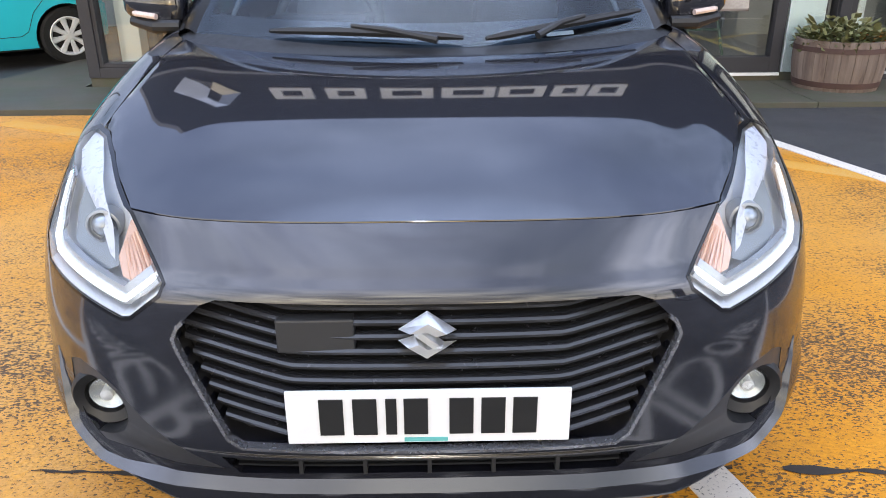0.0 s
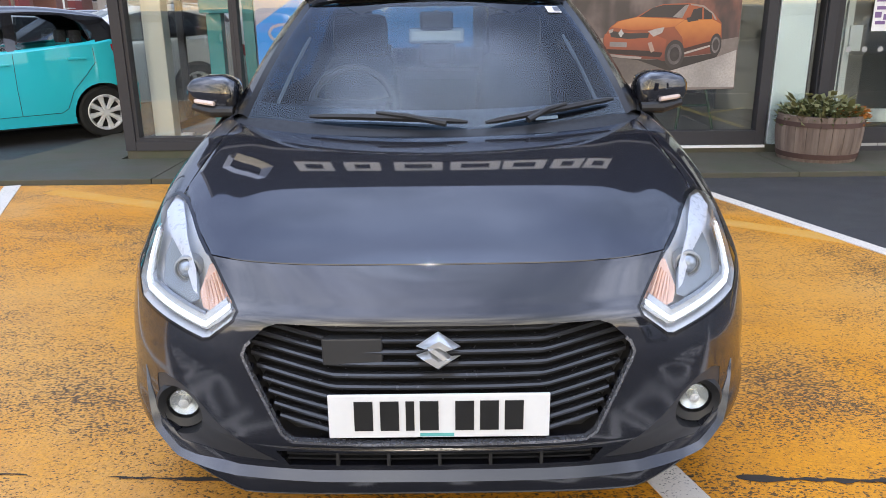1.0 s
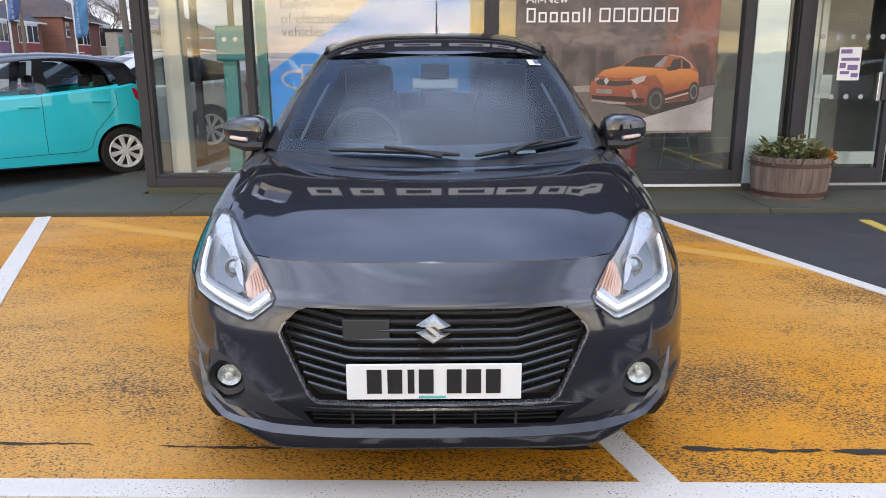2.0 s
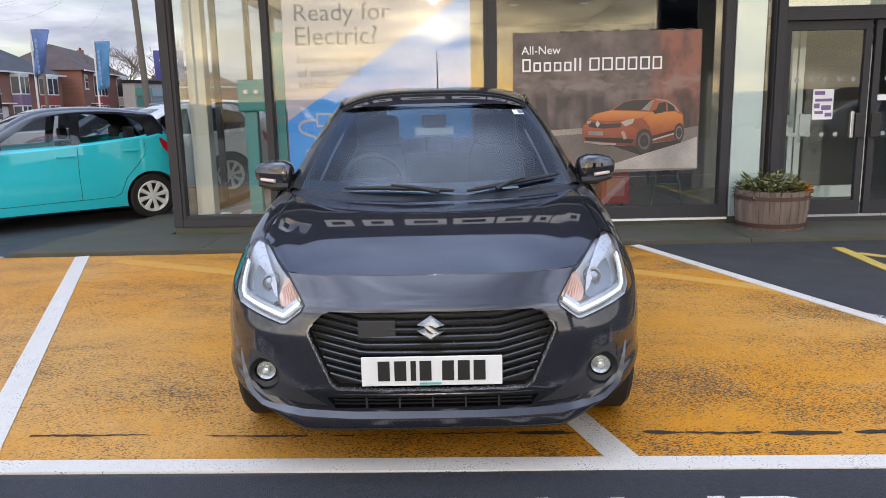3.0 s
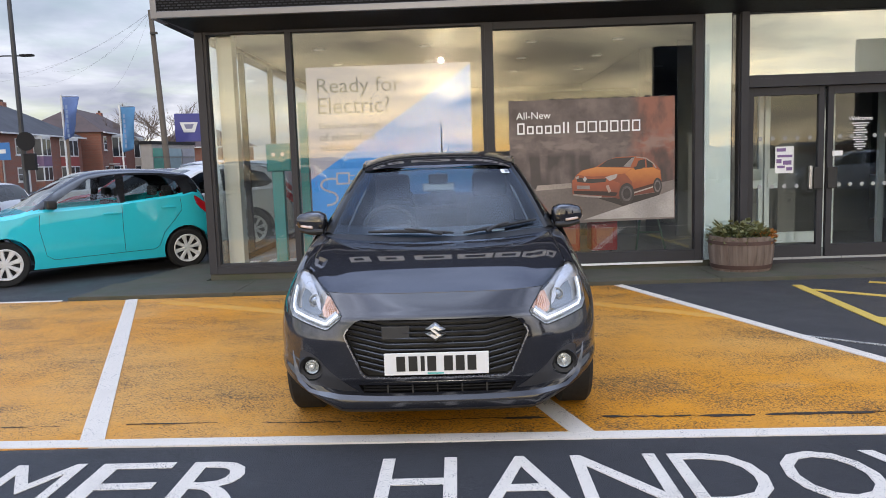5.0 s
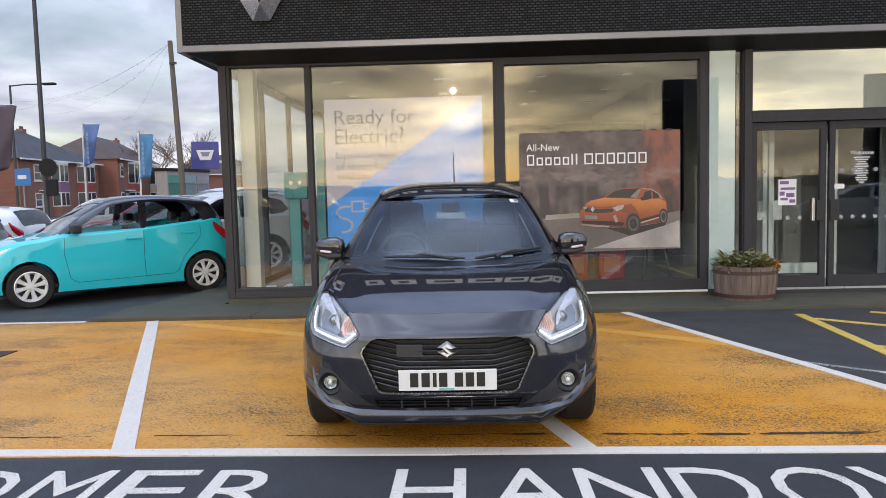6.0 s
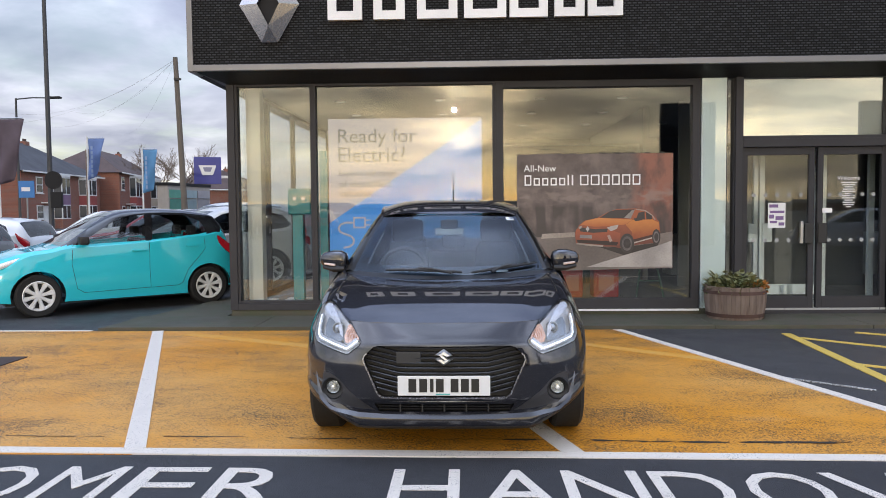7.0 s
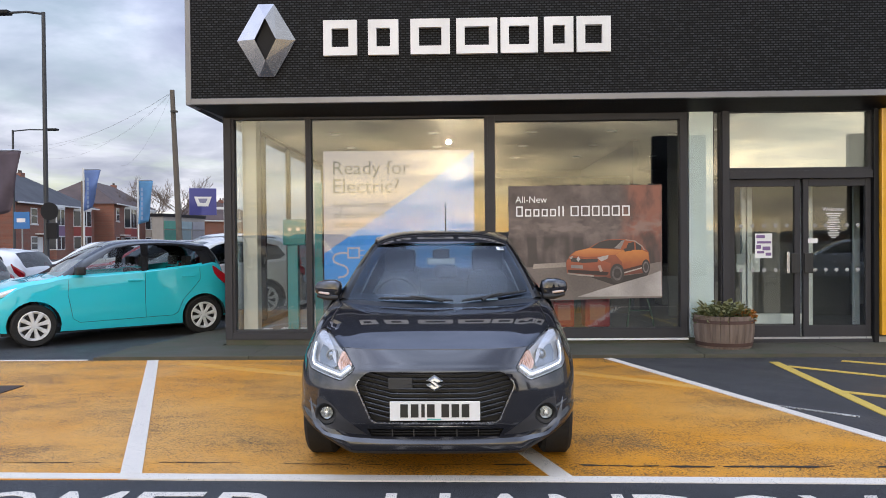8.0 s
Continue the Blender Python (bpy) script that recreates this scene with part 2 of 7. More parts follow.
def brick_wall_material():
    n = Nodes("far_brick", 0.85)
    br = n.node("ShaderNodeTexBrick", Scale=1.0, Mortar_Size=0.012)
    br.inputs["Brick Width"].default_value, br.inputs["Row Height"].default_value = 0.225, 0.075
    br.inputs["Color1"].default_value, br.inputs["Color2"].default_value = (0.21, 0.066, 0.040, 1), (0.28, 0.092, 0.054, 1)
    br.inputs["Mortar"].default_value = (0.19, 0.15, 0.125, 1)
    n.link(n.coords(rot=(radians(90), 0, 0)), br.inputs["Vector"])
    n.color(n.mix(n.ramp(n.noise(0.8, 4), (0.35, 0.0), (0.7, 0.4)), br.outputs[0], (0.16, 0.07, 0.05)))
    return n.m


def mesh_cladding_material():
    """Black expanded-metal cladding, the strands in bond."""
    n = Nodes("black_cladding", 0.6, 0.0, (0.012, 0.012, 0.013), spec=0.15)
    br = n.node("ShaderNodeTexBrick", Scale=1.0, Mortar_Size=0.011, Mortar_Smooth=0.6)
    br.inputs["Brick Width"].default_value, br.inputs["Row Height"].default_value = 0.062, 0.030
    br.inputs["Color1"].default_value, br.inputs["Color2"].default_value = (0.017, 0.017, 0.020, 1), (0.042, 0.043, 0.050, 1)
    br.inputs["Mortar"].default_value = (0.0015, 0.0015, 0.0015, 1)
    n.link(n.coords(rot=(radians(90), 0, 0)), br.inputs["Vector"])
    n.color(br.outputs[0])
    n.bump(br.outputs[1], -0.9, 0.02)
    return n.m


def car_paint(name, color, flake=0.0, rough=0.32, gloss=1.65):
    n = Nodes(name, rough, 0.0, color, coat=1.0)
    n.b.inputs["Metallic"].default_value = flake
    n.b.inputs["Specular IOR Level"].default_value = 0.08
    fine = n.noise(900, 2)
    dust = n.noise(7, 6, 0.6)
    n.color(n.mix(n.ramp(fine, (0.45, 0.0), (0.62, 0.30 if flake else 0.0)), color, tuple(min(1, 2.2 * v) for v in color)))
    n.b.inputs["Coat IOR"].default_value = gloss
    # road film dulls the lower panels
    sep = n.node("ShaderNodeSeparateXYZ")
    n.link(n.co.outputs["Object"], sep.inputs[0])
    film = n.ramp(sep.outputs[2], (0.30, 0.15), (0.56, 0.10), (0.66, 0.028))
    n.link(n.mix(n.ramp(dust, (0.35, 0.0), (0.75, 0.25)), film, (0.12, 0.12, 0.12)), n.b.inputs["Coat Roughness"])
    n.rough(n.ramp(dust, (0.3, rough - 0.05), (0.7, rough + 0.08)))
    return n.m


ASPHALT = asphalt_material("asphalt_lane", (0.040, 0.040, 0.043), (0.016, 0.016, 0.018), 0.55)
ASPHALT_OLD = asphalt_material("asphalt_yard", (0.055, 0.054, 0.055), (0.026, 0.026, 0.027), 0.5)
YELLOW = yellow_material()
WHITE_LINE = line_material("white_road_paint", (0.70, 0.63, 0.54))
FADED_LINE = line_material("faded_yellow_paint", (0.64, 0.37, 0.10), (0.46, 0.58), (0.58, 0.26, 0.01))
LETTER_LINE = line_material("white_lane_paint", (0.70, 0.63, 0.54), (0.415, 0.455))
YELLOW_LINE = line_material("yellow_road_paint", (0.62, 0.43, 0.08))
CRACK = plain("bitumen_joint", (0.034, 0.025, 0.018), 0.8, var=0.3, bump=0.4)
FRAME = plain("grey_aluminium_frame", (0.046, 0.045, 0.049), 0.5)
FRAME_DARK = plain("dark_frame", (0.015, 0.015, 0.017), 0.5)
for m_ in (FRAME, FRAME_DARK):
    m_.node_tree.nodes["Principled BSDF"].inputs["Specular IOR Level"].default_value = 0.16
TRIM_GREY = plain("fascia_trim", (0.20, 0.20, 0.21), 0.4, 0.4)
CLADDING = mesh_cladding_material()
GLASS = pane_material("shopfront_glass", (0.94, 0.96, 0.95), 1.80)
FANLIGHT_GLASS = pane_material("fanlight_glass", (0.90, 0.93, 0.92), 2.6)
FLANK_GLASS = pane_material("flank_glass", (0.96, 0.985, 0.975), 1.35)
WHITE_PAINT = plain("white_paint", (0.80, 0.84, 0.84), 0.5)
LETTER_WHITE = plain("white_sign_face", (0.80, 0.80, 0.80), 0.4)
CHROME = plain("chrome", (0.72, 0.73, 0.75), 0.09, 1.0, var=0.05)
STEEL = plain("brushed_steel", (0.55, 0.56, 0.57), 0.32, 1.0)
BLACK_PLASTIC = plain("black_plastic", (0.016, 0.016, 0.017), 0.5, var=0.2, bump=0.08)
GLOSS_BLACK = plain("gloss_black", (0.008, 0.008, 0.009), 0.12)
RUBBER = plain("tyre_rubber", (0.011, 0.011, 0.011), 0.8, var=0.25, bump=0.2)


# ---------------------------------------------------------------- building helpers


def part(name, bm, material, parent=None, label="", smooth=False):
    """Links a bmesh as one mesh object, under parent where given."""
    me = bpy.data.meshes.new(name)
    bmesh.ops.recalc_face_normals(bm, faces=bm.faces)
    bm.to_mesh(me)
    bm.free()
    if smooth:
        me.polygons.foreach_set("use_smooth", [True] * len(me.polygons))
        me.set_sharp_from_angle(angle=radians(smooth if smooth is not True else 40))
    me.materials.append(material)
    ob = new(name, me)
    if parent is not None:
        ob.parent = parent
    if label:
        ob["label"] = label
    return ob


def thing(name, label, category, group="", at=None):
    ob = tagged(new(name), label, category, group)
    ob.empty_display_size = 0.1
    if at is not None:
        ob.matrix_world = at
    return ob


def box(bm, x0, x1, y0, y1, z0, z1, bevel=0.0):
    r = bmesh.ops.create_cube(bm, size=1.0)
    vs = r["verts"]
    for v in vs:
        v.co = Vector((x0 + (v.co.x + 0.5) * (x1 - x0), y0 + (v.co.y + 0.5) * (y1 - y0), z0 + (v.co.z + 0.5) * (z1 - z0)))
    if bevel:
        es = list({e for v in vs for e in v.link_edges})
        bmesh.ops.bevel(bm, geom=es, offset=bevel, segments=2, affect="EDGES", profile=0.6)
    return bm


def boxes(*bs, bevel=0.0):
    bm = bmesh.new()
    for b in bs:
        box(bm, *b, bevel=bevel)
    return bm


def lathe(profile, n=32, axis="z"):
    """A turned shape from (radius, height) pairs."""
    bm = bmesh.new()
    rings = []
    for r, h in profile:
        ring = []
        for i in range(n):
            a = 2 * math.pi * i / n
            p = (r * math.cos(a), r * math.sin(a), h)
            if axis == "y":
                p = (p[0], p[2], p[1])
            elif axis == "x":
                p = (p[2], p[0], p[1])
            ring.append(bm.verts.new(p))
        rings.append(ring)
    for a, b in zip(rings, rings[1:]):
        for i in range(n):
            bm.faces.new((a[i], a[(i + 1) % n], b[(i + 1) % n], b[i]))
    if profile[0] != profile[-1]:
        for ring in (rings[0], rings[-1]):
            bm.faces.new(ring)
    return bm


def tube(points, radius, n=8, bm=None):
    """A round bar along points; radius a number or one per point."""
    bm = bm or bmesh.new()
    pts = [Vector(p) for p in points]
    rings = []
    for i, p in enumerate(pts):
        d = (pts[min(i + 1, len(pts) - 1)] - pts[max(i - 1, 0)]).normalized()
        side = d.cross(Vector((0, 0, 1)))
        side = side.normalized() if side.length > 1e-3 else Vector((1, 0, 0))
        up = side.cross(d).normalized()
        r = radius[i] if isinstance(radius, (list, tuple)) else radius
        rings.append([bm.verts.new(p + r * (math.cos(a) * side + math.sin(a) * up)) for a in (2 * math.pi * k / n for k in range(n))])
    for a, b in zip(rings, rings[1:]):
        for k in range(n):
            bm.faces.new((a[k], a[(k + 1) % n], b[(k + 1) % n], b[k]))
    bm.faces.new(rings[0]); bm.faces.new(rings[-1])
    return bm


def slab(outline, z0, z1):
    """A plate from an outline in x, y."""
    bm = bmesh.new()
    a = [bm.verts.new((x, y, z0)) for x, y in outline]
    b = [bm.verts.new((x, y, z1)) for x, y in outline]
    bm.faces.new(a); bm.faces.new(b)
    for i in range(len(a)):
        j = (i + 1) % len(a)
        bm.faces.new((a[i], a[j], b[j], b[i]))
    return bm


def upright(outline, y0, y1):
    """A plate from an outline in x, z, from depth y0 to y1."""
    bm = bmesh.new()
    a = [bm.verts.new((x, y0, z)) for x, z in outline]
    b = [bm.verts.new((x, y1, z)) for x, z in outline]
    bm.faces.new(a); bm.faces.new(b)
    for i in range(len(a)):
        j = (i + 1) % len(a)
        bm.faces.new((a[i], a[j], b[j], b[i]))
    return bm


def letters(text, depth):
    """Built-in font, extruded, in the x, y plane; its left bottom corner at 0 and its width and height."""
    cu = bpy.data.curves.new("text", "FONT")
    cu.body, cu.extrude, cu.resolution_u = text, depth / 2, 3
    ob = bpy.data.objects.new("text", cu)
    scene.collection.objects.link(ob)
    me = bpy.data.meshes.new_from_object(ob.evaluated_get(bpy.context.evaluated_depsgraph_get()))
    bm = bmesh.new()
    bm.from_mesh(me)
    bpy.data.objects.remove(ob); bpy.data.curves.remove(cu); bpy.data.meshes.remove(me)
    xs, ys = [v.co.x for v in bm.verts], [v.co.y for v in bm.verts]
    lo, hi = (min(xs), min(ys)), (max(xs), max(ys))
    for v in bm.verts:
        v.co.x -= lo[0]; v.co.y -= lo[1]
    LOWS[text] = lo[1]
    return bm, hi[0] - lo[0], hi[1] - lo[1]


LOWS = {}


def letters_low(c):
    """How far a letter reaches under the line."""
    return LOWS[c]


def wall_text(text, x, z, height, y, material, parent, name="lettering", stretch=1.0):
    """Writing on an upright face that looks to -y; x, z is its left lower corner, height that of its tallest letter."""
    whole, w, h = letters(text, 0.004)
    whole.free()
    s = height / h
    for c in set(text) - {" "}:
        letters(c, 0.004)[0].free()
    base = min(letters_low(c) for c in text if c != " ")
    for i, c in enumerate(text):
        if c == " ":
            continue
        bm, wc, hc = letters(c, 0.004)
        pre, wp, hp = letters(text[:i + 1], 0.004)
        pre.free()
        for v in bm.verts:
            v.co = Vector((x + (v.co.x + wp - wc) * s * stretch, y - v.co.z, z + (v.co.y + letters_low(c) - base) * s))
        part(name, bm, material, parent)


def moved(bm, **k):
    bmesh.ops.translate(bm, vec=(k.get("x", 0), k.get("y", 0), k.get("z", 0)), verts=bm.verts)
    return bm


def structure(ob, label, category):
    return tagged(ob, label, category, kind="structure")


# ---------------------------------------------------------------- ground


def build_ground():
    bm = bmesh.new()
    box(bm, -400, 400, -400, 400, -0.3, 0.0)
    structure(part("ground", bm, ASPHALT_OLD), "dark grey asphalt yard with worn patches", "ground")
    structure(part("lane", boxes((-30, 30, -7, 0.02, 0.0, 0.004)), ASPHALT), "fresh black asphalt lane before the bays", "road")
    edge = lambda y: 1.86 + 0.33 * (4.58 - y)
    structure(part("yellow_bays", slab([(-14, 0.1), (edge(0.06), 0.06), (edge(4.58), 4.58), (-14, 4.58)], 0.0, 0.005), YELLOW),
              "worn ochre yellow anti-slip coating on the bays", "parking bay")
    marks = thing("bay_lines", "chipped white painted lines of the parking bays", "road marking")
    marks["kind"] = "structure"
    tilt = -0.0227

    def strip(name, a, b, w, mat, z=0.009, parent=marks):
        d = (Vector(b) - Vector(a)).normalized()
        n = Vector((-d.y, d.x)) * w / 2
        pts = [Vector(a) + n, Vector(b) + n, Vector(b) - n, Vector(a) - n]
        return part(name, slab([tuple(p) for p in pts], 0.0, z), mat, parent)
    strip("front_line", (-14, 0.083 + 14 * -tilt), (9, 0.083 + 9 * tilt), 0.105, WHITE_LINE)
    strip("bay_line", (-1.848, 0.16), (-3.532, 4.57), 0.125, WHITE_LINE, 0.010)
    strip("bay_line", (0.742, 0.10), (-0.60, 4.57), 0.125, WHITE_LINE, 0.010)
    strip("bay_line", (edge(0.03), 0.03), (edge(4.58), 4.58), 0.10, WHITE_LINE, 0.010)
    strip("back_line", (-14, 4.66), (-4.35, 4.61), 0.07, WHITE_LINE, 0.008)
    old = thing("old_bay_lines", "faded older yellow lines on the ochre coating", "road marking")
    old["kind"] = "structure"
    strip("old_line", (-3.1, 4.35), (-0.9, 3.25), 0.16, FADED_LINE, 0.008, old)
    strip("old_line", (0.9, 3.95), (2.45, 2.75), 0.16, FADED_LINE, 0.008, old)
    hatch = thing("hatch_lines", "yellow painted hatching on black asphalt", "road marking")
    hatch["kind"] = "structure"
    strip("hatch_line", (3.66, 4.26), (3.50, 1.60), 0.10, YELLOW_LINE, 0.008, hatch)
    strip("hatch_line", (3.70, 3.98), (4.75, 3.02), 0.08, YELLOW_LINE, 0.007, hatch)
    strip("hatch_line", (3.58, 2.60), (4.9, 1.55), 0.08, YELLOW_LINE, 0.007, hatch)
    strip("hatch_line", (4.45, 4.33), (5.6, 3.5), 0.08, YELLOW_LINE, 0.007, hatch)
    strip("white_scuff", (2.66, 2.13), (3.25, 1.62), 0.03, line_material("scuffed_white", (0.6, 0.6, 0.58), (0.47, 0.53)), 0.007, hatch)
    # bitumen joint along the front of the bays
    bm = bmesh.new()
    rnd = random.Random(4)
    prev = None
    for i in range(641):
        x = -8 + 0.025 * i
        y = 0.365 - 0.05 * (x + 0.2) / 2 + 0.012 * math.sin(x * 3.1) + rnd.uniform(-0.004, 0.004)
        h = 0.007 + 0.016 * noise.noise(Vector((x * 2.2, 3.0, 0))) + 0.012 * noise.noise(Vector((x * 9.0, 7.0, 0))) + rnd.uniform(-0.003, 0.003)
        h *= 0.55 if x < 0.35 else 1.35
        if h < 0.0015:               # the coating has held here
            prev = None
            continue
        pair = [bm.verts.new((x, y - h, 0.0075)), bm.verts.new((x, y + h, 0.0075))]
        if prev:
            bm.faces.new((prev[0], pair[0], pair[1], prev[1]))
        prev = pair
    for k in range(9):               # smears of sealant beside the joint
        cx = 0.5 + 0.62 * k + rnd.uniform(-0.25, 0.25)
        cy, L, h = 0.365 - 0.05 * (cx + 0.2) / 2 - 0.006, rnd.uniform(0.05, 0.16), rnd.uniform(0.008, 0.018)
        rim = []
        for j in range(18):
            a = 2 * math.pi * j / 18
            q = 1 + rnd.uniform(-0.3, 0.3)
            rim.append(bm.verts.new((cx + L * q * math.cos(a), cy + h * q * math.sin(a), 0.0085)))
        bm.faces.new(rim)
    structure(part("bitumen_joint", bm, CRACK), "dark cracked bitumen joint across the bays", "road joint")
    cover = thing("drain_cover", "rusty dark iron cover in the yellow coating", "drain cover")
    part("frame", boxes((-4.75, -4.17, 2.45, 3.0, 0.0, 0.012), bevel=0.004), plain("rusty_iron", (0.06, 0.035, 0.025), 0.7, 0.4, var=0.4), cover)
    # lettering on the lane
    words = thing("lane_lettering", "white block capitals painted on black asphalt", "road marking")
    words["kind"] = "structure"
    spots = [("C", -4.25), ("U", -3.82), ("S", -3.38), ("T", -2.97), ("O", -2.55), ("M", -2.06), ("E", -1.63), ("R", -1.18),
             ("H", -0.265), ("A", 0.19), ("N", 0.625), ("D", 1.08), ("O", 1.53), ("V", 1.97), ("E", 2.44), ("R", 2.87)]
    width = {"M": 0.345, "E": 0.365, "R": 0.375, "H": 0.355, "A": 0.40, "N": 0.40, "D": 0.37, "O": 0.40, "V": 0.42, "C": 0.36, "U": 0.36, "S": 0.34, "T": 0.36}
    for ch, x in spots:
        bm, w, h = letters(ch, 0.003)
        bmesh.ops.scale(bm, vec=(width[ch] / w, 0.54 / h, 1), verts=bm.verts)
        bmesh.ops.translate(bm, vec=(x, -0.186 - 0.0165 * x - 0.54, 0.0065), verts=bm.verts)
        part("letter", bm, LETTER_LINE, words)


build_ground()


def pavement_material():
    n = Nodes("concrete_pavement", 0.7)
    big, fine = n.noise(1.1, 6, 0.6), n.noise(55, 5)
    c = n.mix(n.ramp(big, (0.35, 0.0), (0.65, 1.0)), (0.066, 0.060, 0.044), (0.104, 0.094, 0.068))
    moss = n.noise(2.6, 6, 0.7)
    c = n.mix(n.ramp(moss, (0.46, 0.0), (0.66, 0.7)), c, (0.062, 0.075, 0.040))
    n.color(n.mix(n.ramp(fine, (0.35, 0.35), (0.6, 0.0)), c, (0.07, 0.068, 0.062)))
    n.b.inputs["Specular IOR Level"].default_value = 0.25
    n.rough(n.ramp(big, (0.35, 0.62), (0.65, 0.9)))
    n.bump(fine, 0.3, 0.004)
    return n.m


CONCRETE = pavement_material()


def build_pavement():
    walk_ = thing("pavement", "damp grey concrete pavement along the shopfront", "pavement")
    walk_["kind"] = "structure"
    part("bed", slab([(-4.28, 4.63), (14, 4.63), (14, 5.62), (-3.05, 5.62), (-3.05, 12), (-3.35, 12), (-3.75, 7.6)], 0.0, 0.034), CONCRETE, walk_)
    xs = [-4.2, -2.4, -0.6, 1.2, 3.0, 4.8, 6.6, 8.4, 10.2, 12]
    for a, b in zip(xs, xs[1:]):
        part("slab", boxes((a + 0.004, b - 0.004, 4.70, 5.60, 0.02, 0.040), bevel=0.003), CONCRETE, walk_)
        part("edging", boxes((a + 0.003, b - 0.003, 4.615, 4.69, -0.02, 0.044), bevel=0.006), CONCRETE, walk_)


build_pavement()

# ---------------------------------------------------------------- showroom
GY = 5.68          # plane of the glazing


def glazed(name, x0, x1, z0, z1, label, fr=0.05, y=GY, depth=0.12, bottom=None, mat=None, glass=None):
    """A fixed shopfront window: frame bars round one thick pane."""
    mat = mat or FRAME
    w = structure(thing(name, label, "window"), label, "window")
    bt = fr if bottom is None else bottom
    part("frame_bar", boxes((x0, x0 + fr, y - depth / 2, y + depth / 2, z0, z1), bevel=0.004), mat, w)
    part("frame_bar", boxes((x1 - fr, x1, y - depth / 2, y + depth / 2, z0, z1), bevel=0.004), mat, w)
    part("frame_bar", boxes((x0 + fr, x1 - fr, y - depth / 2, y + depth / 2, z1 - fr, z1), bevel=0.004), mat, w)
    part("frame_bar", boxes((x0 + fr, x1 - fr, y - depth / 2, y + depth / 2, z0, z0 + bt), bevel=0.004), mat, w)
    p = part("pane", boxes((x0 + fr - 0.01, x1 - fr + 0.01, y, y + 0.012, z0 + bt - 0.01, z1 - fr + 0.01)), glass or GLASS, w, "reflective clear glass")
    p.visible_shadow = False
    return w


def build_showroom():
    floor_mat = Nodes("showroom_tiles", 0.25)
    br = floor_mat.node("ShaderNodeTexBrick", Scale=1.0, Mortar_Size=0.004)
    br.offset = 0.0
    br.inputs["Brick Width"].default_value = br.inputs["Row Height"].default_value = 0.6
    br.inputs["Color1"].default_value, br.inputs["Color2"].default_value = (0.34, 0.34, 0.33, 1), (0.38, 0.38, 0.37, 1)
    br.inputs["Mortar"].default_value = (0.15, 0.15, 0.15, 1)
    floor_mat.link(floor_mat.co.outputs["Object"], br.inputs["Vector"])
    floor_mat.color(br.outputs[0])
    structure(part("floor", boxes((-2.9, 12, 5.62, 15, 0.0, 0.11)), floor_mat.m), "pale grey tiled showroom floor", "floor")
    # the room's dimness is put into the ceiling's colour, well below off-white
    structure(part("ceiling", boxes((-3.0, 12, 5.5, 15.2, 3.16, 3.3)), plain("ceiling_dimmed", (0.22, 0.22, 0.215), 0.7)), "off-white showroom ceiling, darkened to look dim", "ceiling")
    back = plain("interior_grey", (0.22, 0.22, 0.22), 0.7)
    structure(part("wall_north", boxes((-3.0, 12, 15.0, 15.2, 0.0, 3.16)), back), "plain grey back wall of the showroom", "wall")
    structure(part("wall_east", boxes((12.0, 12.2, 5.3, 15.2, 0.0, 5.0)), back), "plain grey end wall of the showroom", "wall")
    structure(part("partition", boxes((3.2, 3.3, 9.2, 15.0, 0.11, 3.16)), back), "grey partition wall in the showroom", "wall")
    structure(part("partition", boxes((0.6, 3.1, 9.0, 9.1, 0.11, 2.5)), plain("dark_screen", (0.035, 0.033, 0.032), 0.6)), "dark display screen wall", "wall")
    # plinth and shopfront
    structure(part("plinth", boxes((-2.980, 3.62, 5.612, 5.76, 0.0, 0.112), bevel=0.006), CONCRETE), "grey concrete plinth under the shopfront", "plinth")
    structure(part("sill_strip", boxes((0.62, 3.10, 5.585, 5.62, 0.085, 0.108)), LETTER_WHITE), "thin white strip under the window", "sill")
    glazed("window_1", -2.885, -1.865, 0.20, 3.06, "narrow grey-framed shopfront window", 0.035, bottom=0.035)
    glazed("window_2", -1.865, 0.505, 0.20, 3.06, "wide shopfront window with a blue poster behind the glass", 0.04, bottom=0.035)
    glazed("window_3", 0.505, 3.11, 0.112, 3.06, "wide grey-framed shopfront window beside the entrance", 0.098, bottom=0.13)
    structure(part("base_rail", boxes((-2.884, 0.505, 5.60, 5.74, 0.112, 0.20), bevel=0.004), FRAME), "grey aluminium base rail", "trim")
    structure(part("corner_post", boxes((-2.985, -2.885, 5.60, 5.74, 0.113, 3.06), bevel=0.006), FRAME), "grey aluminium corner post", "post")
    # glazed flank
    fl = structure(thing("window_4", "glazed flank of the showroom", "window"), "glazed flank of the showroom in grey frames", "window")
    for y in (5.74, 7.4, 9.1, 10.8, 12.5):
        part("frame_bar", boxes((-2.98, -2.90, y, y + 0.06, 0.2, 3.06), bevel=0.004), FRAME, fl)
    for a, b in ((5.80, 7.4), (7.46, 9.1), (9.16, 10.8), (10.86, 12.5)):
        p = part("pane", boxes((-2.945, -2.935, a, b, 0.2, 3.06)), FLANK_GLASS, fl)
        p.visible_shadow = False
    part("frame_bar", boxes((-2.98, -2.90, 5.74, 12.56, 0.112, 0.2), bevel=0.004), FRAME, fl)
    structure(part("wall_west", boxes((-2.99, -2.88, 12.56, 15.0, 0.0, 3.16)), back), "plain grey flank wall", "wall")
    # door zone
    structure(part("column_panel", boxes((3.125, 3.44, 5.62, 5.74, 0.10, 3.06), bevel=0.006), plain("pale_green_white", (0.66, 0.74, 0.73), 0.5)), "white panel beside the entrance", "panel")
